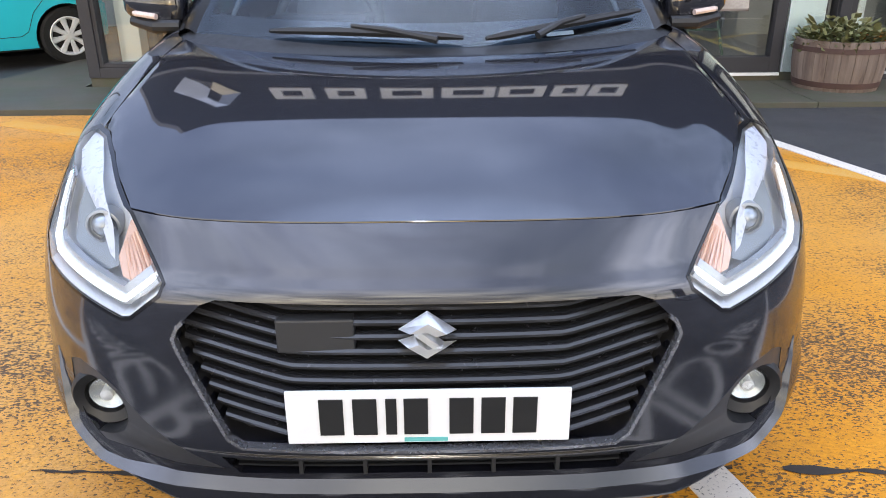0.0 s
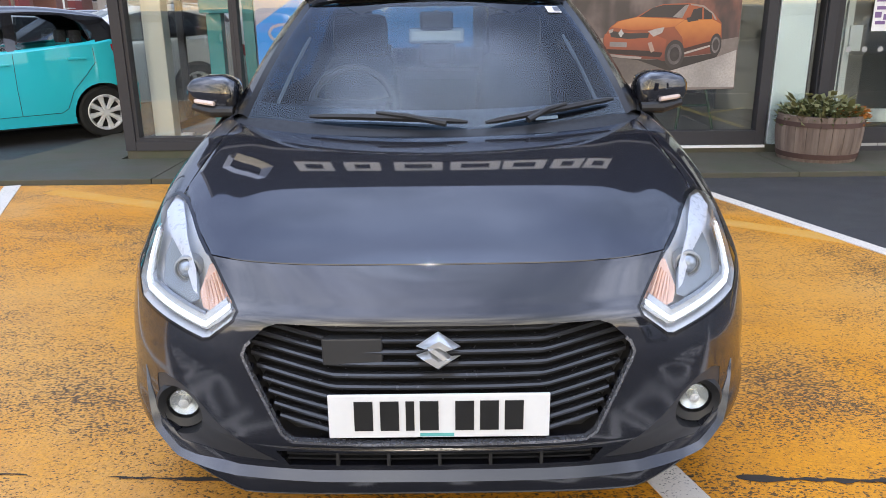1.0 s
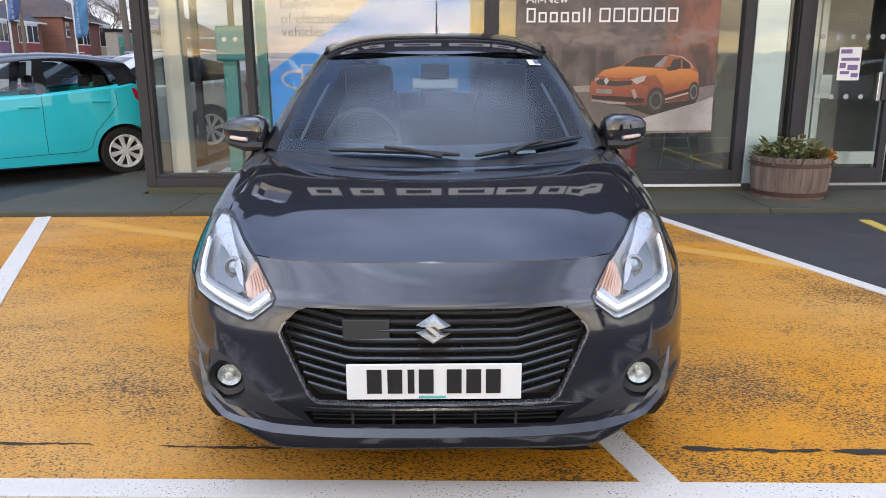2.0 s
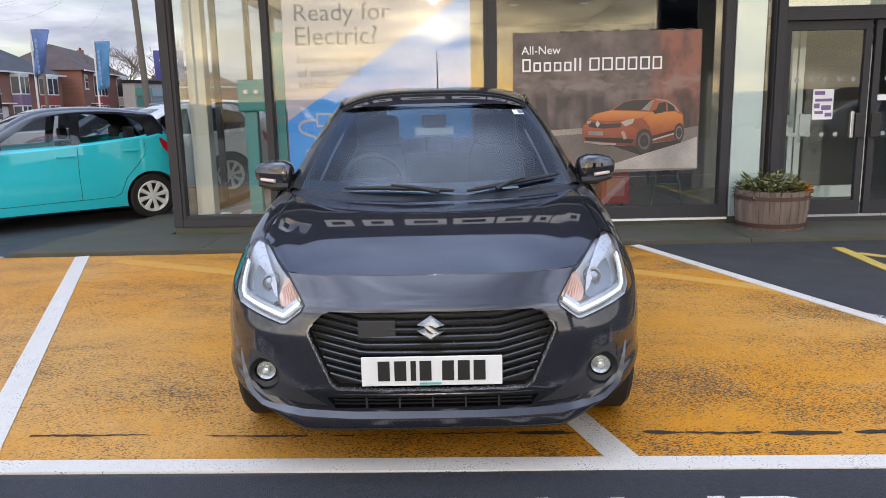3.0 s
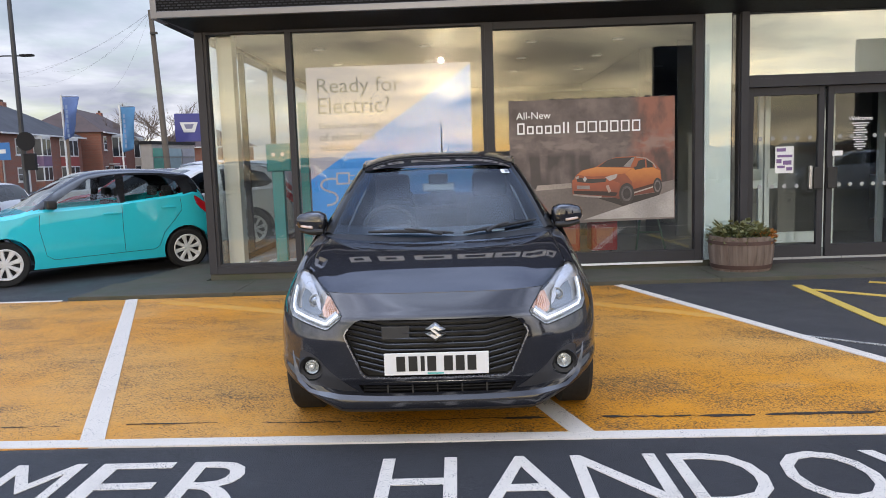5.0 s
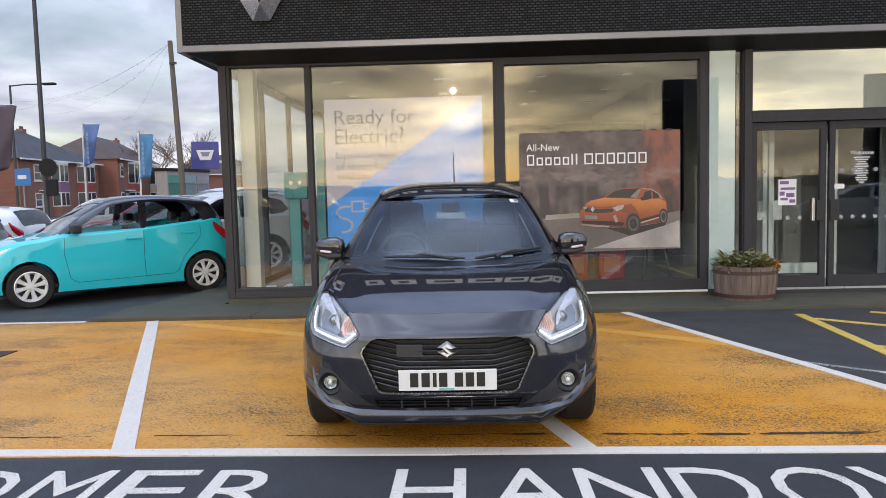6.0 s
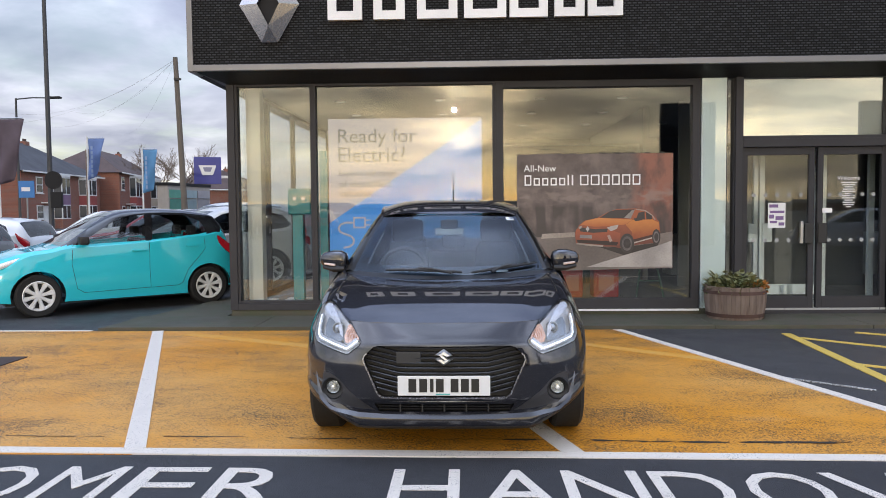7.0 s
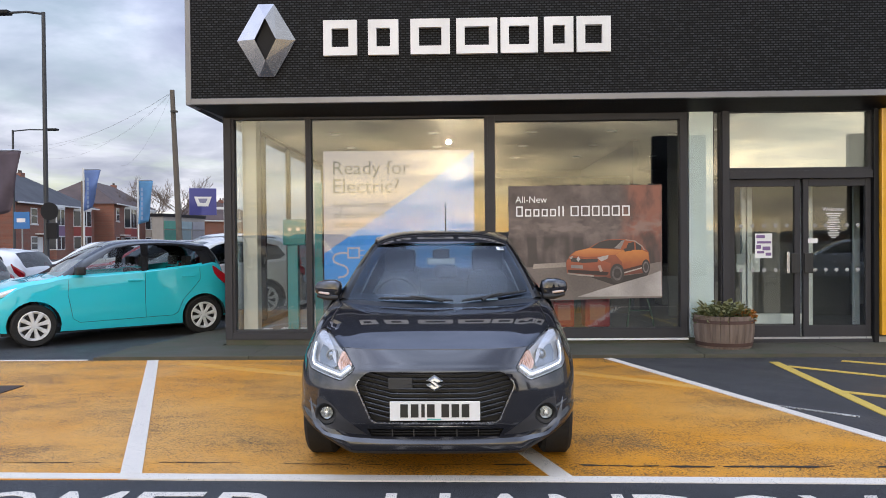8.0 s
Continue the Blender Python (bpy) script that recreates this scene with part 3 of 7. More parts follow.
    cover = structure(part("window_7", boxes((3.126, 3.438, 5.604, 5.611, 0.113, 3.058)), GLASS), "clear pane in front of the white panel", "window")
    cover.visible_shadow = False
    glazed("window_5", 3.44, 3.545, 0.112, 3.06, "narrow side light beside the entrance", 0.012)
    structure(part("door_post", boxes((3.545, 3.640, 5.58, 5.76, 0.04, 3.06), bevel=0.006), FRAME), "grey entrance frame post", "post")
    structure(part("door_post", boxes((5.475, 5.535, 5.56, 5.76, 0.04, 3.06), bevel=0.006), FRAME_DARK), "dark entrance frame post", "post")
    structure(part("threshold", boxes((3.640, 5.475, 5.60, 5.76, 0.03, 0.085), bevel=0.004), FRAME), "grey metal door threshold", "threshold")
    glazed("window_6", 3.640, 5.475, 2.27, 3.06, "wide fanlight over the entrance doors", 0.014, bottom=0.045, glass=FANLIGHT_GLASS)
    structure(part("fanlight_board", boxes((3.64, 5.475, 5.80, 5.83, 2.28, 3.05)), plain("cream_board", (0.80, 0.78, 0.72), 0.6)), "white board behind the fanlight", "panel")
    structure(part("transom", boxes((3.640, 5.475, 5.58, 5.76, 2.17, 2.27), bevel=0.004), FRAME), "grey bar over the entrance doors", "trim")

    def door(name, x0, x1, handle_x):
        d = structure(thing(name, "", ""), "closed grey-framed glass entrance door leaf", "door")
        f = 0.070
        for b in ((x0, x0 + f, 0.09, 2.165), (x1 - f, x1, 0.09, 2.165)):
            part("stile", boxes((b[0], b[1], 5.63, 5.69, b[2], b[3]), bevel=0.004), FRAME, d)
        for z0, z1 in ((0.09, 0.26), (2.07, 2.165)):
            part("rail", boxes((x0 + f, x1 - f, 5.63, 5.69, z0, z1), bevel=0.004), FRAME, d)
        p = part("pane", boxes((x0 + f - 0.01, x1 - f + 0.01, 5.655, 5.663, 0.25, 2.08)), DOOR_GLASS, d)
        p.visible_shadow = False
        part("handle", boxes((handle_x - 0.055, handle_x + 0.055, 5.60, 5.628, 0.94, 1.20), bevel=0.008), BLACK_PLASTIC, d, "black door plate")
        dots = bmesh.new()
        for z in (0.98, 1.56):
            for i in range(5):
                cx = x0 + 0.16 + i * (x1 - x0 - 0.32) / 4
                c = lathe([(0.001, 0), (0.026, 0), (0.026, 0.001), (0.001, 0.001)], 12, "y")
                bmesh.ops.translate(c, vec=(cx, 5.651, z), verts=c.verts)
                me = bpy.data.meshes.new("t"); c.to_mesh(me); c.free(); dots.from_mesh(me); bpy.data.meshes.remove(me)
        part("marker_dots", dots, FROST, d, "frosted safety dots")
        return d
    d1 = door("door_1", 3.645, 4.56, 4.49)
    d2 = door("door_2", 4.60, 5.47, 4.66)
    part("pull_handle", boxes((4.375, 4.41, 5.585, 5.63, 0.94, 1.22), bevel=0.006), STEEL, d1, "steel pull handle")
    part("lock_sticker", boxes((4.66, 4.78, 5.622, 5.629, 1.33, 1.39)), LETTER_WHITE, d2)
    notice = tagged(thing("door_notice", "", ""), "printed white and violet notice taped to door glass", "notice")
    part("sheet", boxes((3.985, 4.205, 5.645, 5.648, 1.14, 1.46)), LETTER_WHITE, notice)
    pv = plain("notice_violet", (0.20, 0.12, 0.28), 0.6)
    for b in ((4.00, 4.11, 1.40, 1.44), (4.01, 4.19, 1.33, 1.36), (4.00, 4.06, 1.26, 1.31), (4.08, 4.18, 1.24, 1.29), (4.01, 4.10, 1.20, 1.23), (4.12, 4.19, 1.17, 1.21)):
        part("print", boxes((b[0], b[1], 5.642, 5.645, b[2], b[3])), pv, notice)
    wel = tagged(thing("door_lettering", "", ""), "small white lettering on the door glass", "lettering")
    wall_text("Welcome", 4.855, 1.745, 0.05, 5.652, LETTER_WHITE, wel, "word")
    for i, wd in enumerate((0.20, 0.16, 0.10, 0.14, 0.17, 0.10, 0.16, 0.17, 0.10, 0.15, 0.13, 0.06)):
        part("line_bar", boxes((5.0 - wd / 2, 5.0 + wd / 2, 5.651, 5.654, 1.705 - 0.028 * i, 1.718 - 0.028 * i)), LETTER_WHITE, wel)
    # inner lobby doors
    lob = structure(thing("door_3", "", ""), "white-framed inner lobby doors", "door")
    for x0, x1 in ((4.14, 4.20), (4.22, 4.29), (4.99, 5.03), (5.05, 5.14), (5.72, 5.80)):
        part("stile", boxes((x0, x1, 6.55, 6.61, 0.11, 2.2), bevel=0.004), WHITE_PAINT, lob)
    part("rail", boxes((4.29, 4.99, 6.55, 6.61, 0.18, 0.32), bevel=0.004), WHITE_PAINT, lob)
    for x in (4.06, 4.26):
        part("push_plate", boxes((x, x + 0.13, 6.53, 6.548, 0.92, 1.18), bevel=0.004), WHITE_PAINT, lob, "white push plate")
    part("rail", boxes((3.6, 5.9, 6.55, 6.61, 2.2, 2.3)), FRAME, lob)
    part("panel", boxes((3.6, 6.6, 8.4, 8.45, 0.11, 3.16)), plain("lobby_grey", (0.30, 0.30, 0.29), 0.5), lob)
    # fascia
    fas = structure(thing("fascia", "", ""), "black expanded-metal fascia over the shopfront", "fascia")
    part("panel", boxes((-3.24, 14, 5.155, 5.5, 3.22, 5.1)), CLADDING, fas)
    part("edge_trim", boxes((-3.31, -3.24, 5.14, 5.5, 3.14, 5.1), bevel=0.006), TRIM_GREY, fas)
    part("bottom_trim", boxes((-3.24, 14, 5.135, 5.30, 3.145, 3.22), bevel=0.006), TRIM_GREY, fas)
    part("flank", boxes((-3.31, -3.22, 5.5, 15.2, 3.14, 5.1)), CLADDING, fas)
    soff = bmesh.new()
    vs = [soff.verts.new(p) for p in ((-3.24, 5.16, 3.15), (14, 5.16, 3.15), (14, 5.60, 3.05), (-2.95, 5.60, 3.05), (-2.95, 15, 3.05), (-3.24, 15, 3.15))]
    soff.faces.new(vs[:4]); soff.faces.new((vs[0], vs[3], vs[4], vs[5]))
    part("soffit", soff, FRAME_DARK, fas)
    part("head_beam", boxes((-2.98, 14, 5.60, 5.76, 3.06, 3.2)), FRAME_DARK, fas)
    structure(part("roof", boxes((-3.2, 14, 5.4, 15.3, 3.3, 3.4)), plain("roof_felt", (0.05, 0.05, 0.05), 0.9)), "flat grey felt roof", "roof")
    # sign: chrome lozenge and seven white blocks
    loz = thing("lozenge_sign", "faceted chrome lozenge emblem on the black fascia", "sign")
    cx, cz = -2.27, 3.93
    ring_o = [(0.10, 0.455), (0.37, 0.0), (0.10, -0.455), (-0.10, -0.455), (-0.37, 0.0), (-0.10, 0.455)]
    ring_i = [(0.0, 0.265), (0.135, 0.0), (0.0, -0.265), (0.0, -0.265), (-0.135, 0.0), (0.0, 0.265)]
    bm = bmesh.new()
    vo = [bm.verts.new((cx + x, 5.115, cz + z)) for x, z in ring_o]
    vb = [bm.verts.new((cx + x, 5.155, cz + z)) for x, z in ring_o]
    vi = [bm.verts.new((cx + x, 5.05, cz + z)) for x, z in ring_i]
    vd = [bm.verts.new((cx + x, 5.12, cz + z)) for x, z in ring_i]
    for i in range(6):
        j = (i + 1) % 6
        bm.faces.new((vo[i], vo[j], vb[j], vb[i]))
        bm.faces.new((vo[i], vo[j], vi[j], vi[i])) if i not in (2, 5) else bm.faces.new((vo[i], vo[j], vi[i]))
        if i not in (2, 5):
            bm.faces.new((vi[i], vi[j], vd[j], vd[i]))
    bmesh.ops.remove_doubles(bm, verts=bm.verts, dist=0.0005)
    part("face", bm, plain("sign_chrome", (0.46, 0.46, 0.48), 0.16, 1.0), loz)
    part("core", upright([(cx, cz + 0.26), (cx + 0.13, cz), (cx, cz - 0.26), (cx - 0.13, cz)], 5.125, 5.15), FRAME_DARK, loz)
    sgn = thing("block_sign", "row of white raised blocks on the black fascia", "sign")
    for x0, x1 in ((-1.55, -1.13), (-0.99, -0.61), (-0.46, 0.03), (0.11, 0.62), (0.66, 1.12), (1.20, 1.56), (1.54 + 0.06, 2.02)):
        z0, z1, f = 3.725, 4.165, 0.105
        bm = bmesh.new()
        box(bm, x0, x1, 5.09, 5.15, z0, z0 + f); box(bm, x0, x1, 5.09, 5.15, z1 - f, z1)
        box(bm, x0, x0 + f, 5.09, 5.15, z0 + f, z1 - f); box(bm, x1 - f, x1, 5.09, 5.15, z0 + f, z1 - f)
        part("block", bm, LETTER_WHITE, sgn)
    structure(part("yellow_panel", boxes((5.54, 8.4, 5.50, 5.74, 0.14, 3.05), bevel=0.01), plain("yellow_panel", (0.72, 0.36, 0.015), 0.35, coat=0.4)), "glossy yellow wall panel", "panel")
    structure(part("wall_south", boxes((8.4, 12.0, 5.55, 5.75, 0.0, 3.16)), plain("grey_render", (0.25, 0.25, 0.25), 0.8)), "plain grey rendered wall", "wall")


FROST = plain("frosted_film", (0.36, 0.37, 0.37), 0.8)
DOOR_GLASS = pane_material("door_glass", (0.92, 0.95, 0.94), 1.56)
build_showroom()


def across_unit(n, src, lo, hi):
    """A value that runs from 0 at lo to 1 at hi."""
    r = n.node("ShaderNodeMapRange", From_Min=lo, From_Max=hi)
    n.link(src, r.inputs["Value"])
    return r.outputs[0]


def build_posters():
    """The blue poster hangs behind its pane, the brown one is fixed to the outer face of the next."""
    y = 5.715
    paper = plain("poster_white", (0.47, 0.45, 0.53), 0.6, var=0.04)
    blue = plain("poster_blue", (0.05, 0.31, 0.82), 0.6, var=0.04)
    ink = plain("poster_ink", (0.10, 0.125, 0.18), 0.6)
    p = thing("blue_poster", "white and blue poster with grey writing, hung behind glass", "poster")
    x0, x1, z0, z1 = -1.68, 0.325, 0.66, 2.605
    part("sheet", boxes((x0, x1, y, y + 0.006, z0, z1)), paper, p)
    part("blue_field", upright([(x0, z0), (x1, z0), (x1, z1 - 0.02), (x0, z1 - 1.36)], y - 0.004, y), blue, p)
    wall_text("Ready for", -1.55, 2.235, 0.238, y - 0.003, ink, p, stretch=1.03)
    wall_text("Electric?", -1.55, 2.04, 0.198, y - 0.003, ink, p, stretch=0.96)
    soft = plain("poster_soft_ink", (0.10, 0.12, 0.17), 0.6)
    for i, t in enumerate(("Explore our range", "of electrified", "vehicles.")):
        wall_text(t, -1.545, 1.838 - 0.125 * i, 0.094, y - 0.003, soft, p)
    cable = [(-1.37, 1.25), (-1.46, 1.252), (-1.53, 1.23), (-1.565, 1.18), (-1.54, 1.13), (-1.48, 1.10), (-1.40, 1.075), (-1.362, 1.03), (-1.37, 0.97), (-1.42, 0.935), (-1.50, 0.92)]
    bm = bmesh.new()
    for a, b in zip(cable, cable[1:]):
        d = Vector((b[0] - a[0], b[1] - a[1])).normalized() * 0.013
        q = [bm.verts.new((px + sx * -d.y, y - 0.007, pz + sx * d.x)) for (px, pz), sx in ((a, 1), (b, 1), (b, -1), (a, -1))]
        bm.faces.new(q)
    part("cable_drawing", bm, paper, p)
    bm = bmesh.new()
    for b in ((-1.37, -1.20, 1.175, 1.197), (-1.37, -1.20, 1.303, 1.325), (-1.37, -1.348, 1.197, 1.303), (-1.222, -1.20, 1.197, 1.303), (-1.20, -1.14, 1.21, 1.225), (-1.20, -1.14, 1.275, 1.29)):
        box(bm, b[0], b[1], y - 0.008, y - 0.006, b[2], b[3])
    part("plug_drawing", bm, paper, p)

    # brown poster with a picture of an orange car
    y = 5.672
    q = thing("car_poster", "brown photographic poster of an orange car on the pane", "poster")
    n = Nodes("poster_photo", 0.55)
    sep = n.node("ShaderNodeSeparateXYZ")
    warp = n.noise(3.0, 5, 0.6)
    n.link(n.co.outputs["Object"], sep.inputs[0])
    tone = n.mix(n.ramp(warp, (0.36, 0.0), (0.66, 1.0)), (0.075, 0.058, 0.053), (0.165, 0.128, 0.116))
    across, up = sep.outputs[0], sep.outputs[2]
    # blurred street: a rust facade to one side, a pale band and dark arches below it
    blot = n.noise(4.5, 4, 0.55, n.coords((1, 1, 0.45)))
    rust = n.mix(n.ramp(blot, (0.40, 0.0), (0.60, 1.0)), (0.085, 0.045, 0.038), (0.26, 0.098, 0.062))
    tone = n.mix(n.ramp(n.mix(0.34, across_unit(n, across, 2.0, 2.6), warp), (0.40, 0.0), (0.62, 0.85)), tone, rust)
    pale = n.noise(5.0, 3, 0.5, n.coords((1, 1, 2.2)))
    band = n.mix(1.0, n.ramp(pale, (0.46, 0.0), (0.60, 0.55)), n.ramp(across_unit(n, up, 1.30, 1.80), (0.15, 0.0), (0.45, 1.0), (0.6, 1.0), (0.9, 0.0)), "MULTIPLY")
    tone = n.mix(band, tone, (0.24, 0.19, 0.17))
    arch = n.mix(1.0, n.ramp(n.noise(3.2, 2, 0.5, n.coords((1.6, 1, 0.4))), (0.44, 0.0), (0.54, 0.8)), n.ramp(across_unit(n, up, 1.02, 1.52), (0.0, 1.0), (0.8, 1.0), (1.0, 0.0)), "MULTIPLY")
    n.color(n.mix(arch, tone, (0.042, 0.034, 0.032)))
    X0, X1, Z0, Z1 = 0.776, 2.783, 0.626, 2.115
    part("sheet", boxes((X0, X1, y, y + 0.006, Z0, Z1)), n.m, q)

    def shaded_print(name, low, high, z0, z1):
        """Printed bodywork whose colour runs from low to high between two heights of the sheet."""
        m = Nodes(name, 0.5)
        sp = m.node("ShaderNodeSeparateXYZ")
        m.link(m.co.outputs["Object"], sp.inputs[0])
        run = m.mix(0.25, across_unit(m, sp.outputs[2], Z0 + z0, Z0 + z1), m.noise(14, 3, 0.5))
        m.color(m.mix(m.ramp(run, (0.15, 0.0), (0.85, 1.0)), low, high))
        return m.m

    def flat(name, pts, col, k, rough=0.5, var=0.3, scale=9):
        mat = col if not isinstance(col, tuple) else plain("print_" + name, col, rough, var=var, scale=scale)
        return part(name, upright([(X0 + a, Z0 + b) for a, b in pts], y - 0.002 - 0.0012 * k, y - 0.001 - 0.0012 * k), mat, q)
    orange, dk = shaded_print("print_orange", (0.22, 0.052, 0.022), (0.50, 0.185, 0.045), 0.38, 0.64), plain("print_black", (0.042, 0.034, 0.033), 0.5)
    deep = shaded_print("print_rust", (0.12, 0.034, 0.024), (0.30, 0.085, 0.035), 0.28, 0.70)
    flat("print_road", [(0.005, -0.035), (0.005, 0.407), (0.760, 0.430), (1.401, 0.407), (1.858, 0.453), (2.002, 0.477), (2.002, 0.007)], (0.20, 0.165, 0.148), 2, var=0.4, scale=4)
    flat("print_kerb", [(0.325, 0.458), (0.748, 0.477), (0.748, 0.416), (0.314, 0.395)], (0.40, 0.34, 0.29), 3, var=0.5, scale=5)
    flat("print_light_road", [(0.897, 0.023), (1.401, 0.179), (1.812, 0.295), (1.996, 0.360), (2.002, 0.023)], (0.46, 0.42, 0.39), 3, var=0.45, scale=6)
    flat("print_shadow", [(0.760, 0.314), (1.080, 0.277), (1.378, 0.174), (1.812, 0.295), (1.835, 0.337), (1.492, 0.295), (1.172, 0.277)], (0.030, 0.024, 0.022), 4)
    flat("print_car_body", [(0.760, 0.330), (0.751, 0.477), (0.806, 0.570), (0.874, 0.626), (1.046, 0.663), (1.172, 0.733), (1.286, 0.772), (1.538, 0.779), (1.657, 0.756), (1.762, 0.681), (1.831, 0.605), (1.845, 0.477), (1.822, 0.337), (1.492, 0.302), (1.469, 0.267), (1.309, 0.267), (1.263, 0.284), (1.080, 0.291)], deep, 5)
    flat("print_flank", [(1.401, 0.570), (1.488, 0.630), (1.744, 0.635), (1.826, 0.593), (1.835, 0.495), (1.744, 0.430), (1.504, 0.360), (1.481, 0.477)], orange, 6)
    flat("print_car_front", [(0.760, 0.330), (0.760, 0.512), (0.989, 0.528), (1.195, 0.512), (1.336, 0.458), (1.327, 0.302), (1.263, 0.284), (1.080, 0.291)], shaded_print("print_front", (0.13, 0.036, 0.026), (0.33, 0.085, 0.035), 0.28, 0.54), 6)
    flat("print_bonnet", [(0.819, 0.574), (0.893, 0.626), (1.057, 0.660), (1.488, 0.635), (1.401, 0.574), (1.195, 0.551), (0.989, 0.547)], shaded_print("print_bonnet", (0.36, 0.10, 0.03), (0.52, 0.21, 0.06), 0.54, 0.66), 7)
    flat("print_windscreen", [(1.071, 0.663), (1.190, 0.740), (1.282, 0.763), (1.520, 0.767), (1.465, 0.649)], dk, 7)
    flat("print_screen_light", [(1.378, 0.658), (1.481, 0.756), (1.520, 0.765), (1.465, 0.649)], (0.30, 0.27, 0.25), 8)
    flat("print_side_glass", [(1.531, 0.635), (1.565, 0.723), (1.657, 0.742), (1.735, 0.686), (1.739, 0.635)], dk, 7)
    flat("print_roof_light", [(1.531, 0.774), (1.657, 0.756), (1.748, 0.691), (1.785, 0.630), (1.769, 0.630), (1.735, 0.684), (1.648, 0.742), (1.538, 0.760)], (0.36, 0.28, 0.24), 8)
    flat("print_pillar", [(1.643, 0.737), (1.657, 0.737), (1.666, 0.635), (1.648, 0.635)], deep, 8)
    flat("print_mirror", [(1.504, 0.649), (1.607, 0.667), (1.616, 0.626), (1.520, 0.612)], dk, 9)
    flat("print_flank_shade", [(1.504, 0.379), (1.744, 0.440), (1.758, 0.393), (1.504, 0.319)], (0.055, 0.022, 0.016), 7)
    flat("print_sill_light", [(1.504, 0.342), (1.744, 0.407), (1.744, 0.391), (1.504, 0.323)], (0.40, 0.34, 0.30), 8)
    flat("print_grille", [(0.806, 0.542), (0.989, 0.519), (1.172, 0.519), (1.163, 0.477), (0.977, 0.467), (0.819, 0.486)], dk, 7)
    flat("print_air_dam", [(0.771, 0.379), (0.989, 0.370), (1.172, 0.360), (1.309, 0.342), (1.286, 0.300), (1.103, 0.314), (0.783, 0.342)], (0.030, 0.016, 0.014), 7)
    flat("print_skid", [(0.769, 0.342), (0.943, 0.319), (1.117, 0.305), (1.108, 0.286), (0.943, 0.295), (0.769, 0.321)], (0.34, 0.29, 0.26), 8)
    flat("print_plate", [(0.812, 0.444), (0.970, 0.437), (0.970, 0.393), (0.812, 0.402)], (0.28, 0.25, 0.24), 8)
    flat("print_fog_lamp", [(1.163, 0.430), (1.199, 0.440), (1.231, 0.360), (1.199, 0.342)], (0.34, 0.24, 0.2), 8)
    flat("print_lamp", [(1.158, 0.533), (1.231, 0.556), (1.309, 0.570), (1.291, 0.519), (1.213, 0.486)], (0.42, 0.37, 0.34), 8)
    flat("print_lamp", [(0.796, 0.547), (0.842, 0.560), (0.833, 0.528), (0.801, 0.519)], (0.42, 0.37, 0.34), 8)
    flat("print_badge", [(0.911, 0.556), (0.936, 0.519), (0.911, 0.481), (0.886, 0.519)], (0.6, 0.58, 0.57), 9)
    for cx, cz, rx, rz in ((1.419, 0.326, 0.092, 0.130), (1.794, 0.407, 0.053, 0.102)):
        ring = [(cx + rx * math.cos(a), cz + rz * math.sin(a)) for a in (2 * math.pi * i / 22 for i in range(22))]
        flat("print_wheel", ring, dk, 9)
        flat("print_rim", [(cx + (a - cx) * 0.72, cz + (b - cz) * 0.72) for a, b in ring], (0.16, 0.14, 0.14), 10, var=0.6, scale=30)
        flat("print_hub", [(cx + (a - cx) * 0.5, cz + (b - cz) * 0.5) for a, b in ring], (0.05, 0.04, 0.04), 11, var=0.6, scale=30)
    for k in range(8):
        part("fixing_clip", boxes((X0 + 0.50 + 0.19 * k, X0 + 0.57 + 0.19 * k, y - 0.004, y + 0.004, Z1 - 0.004, Z1 + 0.014)), BLACK_PLASTIC, q)
    wall_text("All-New", X0 + 0.09, Z1 - 0.225, 0.085, y - 0.006, LETTER_WHITE, q)
    # the car's name as one plain upright bar a letter
    for start, widths, tall in ((0.10, (0.088, 0.080, 0.078, 0.080, 0.078, 0.024, 0.036), (1, 0, 0, 0, 0, 1, 1)), (0.815, (0.108, 0.112, 0.100, 0.100, 0.104, 0.100), (1, 1, 1, 1, 1, 1))):
        at = start
        for w, t in zip(widths, tall):
            h = 0.135 if t else 0.098
            bar = bmesh.new()
            f = 0.017
            z0 = Z1 - 0.405
            for c in (((0, w, 0, h),) if w < 0.04 else ((0, f, 0, h), (w - f, w, 0, h), (f, w - f, h - f, h), (f, w - f, 0, f))):
                box(bar, X0 + at + c[0], X0 + at + (c[1] if w >= 0.04 else min(c[1], 0.02)), y - 0.006, y - 0.003, z0 + c[2], z0 + c[3])
            part("name_bar", bar, LETTER_WHITE, q)
            at += w + 0.030


build_posters()


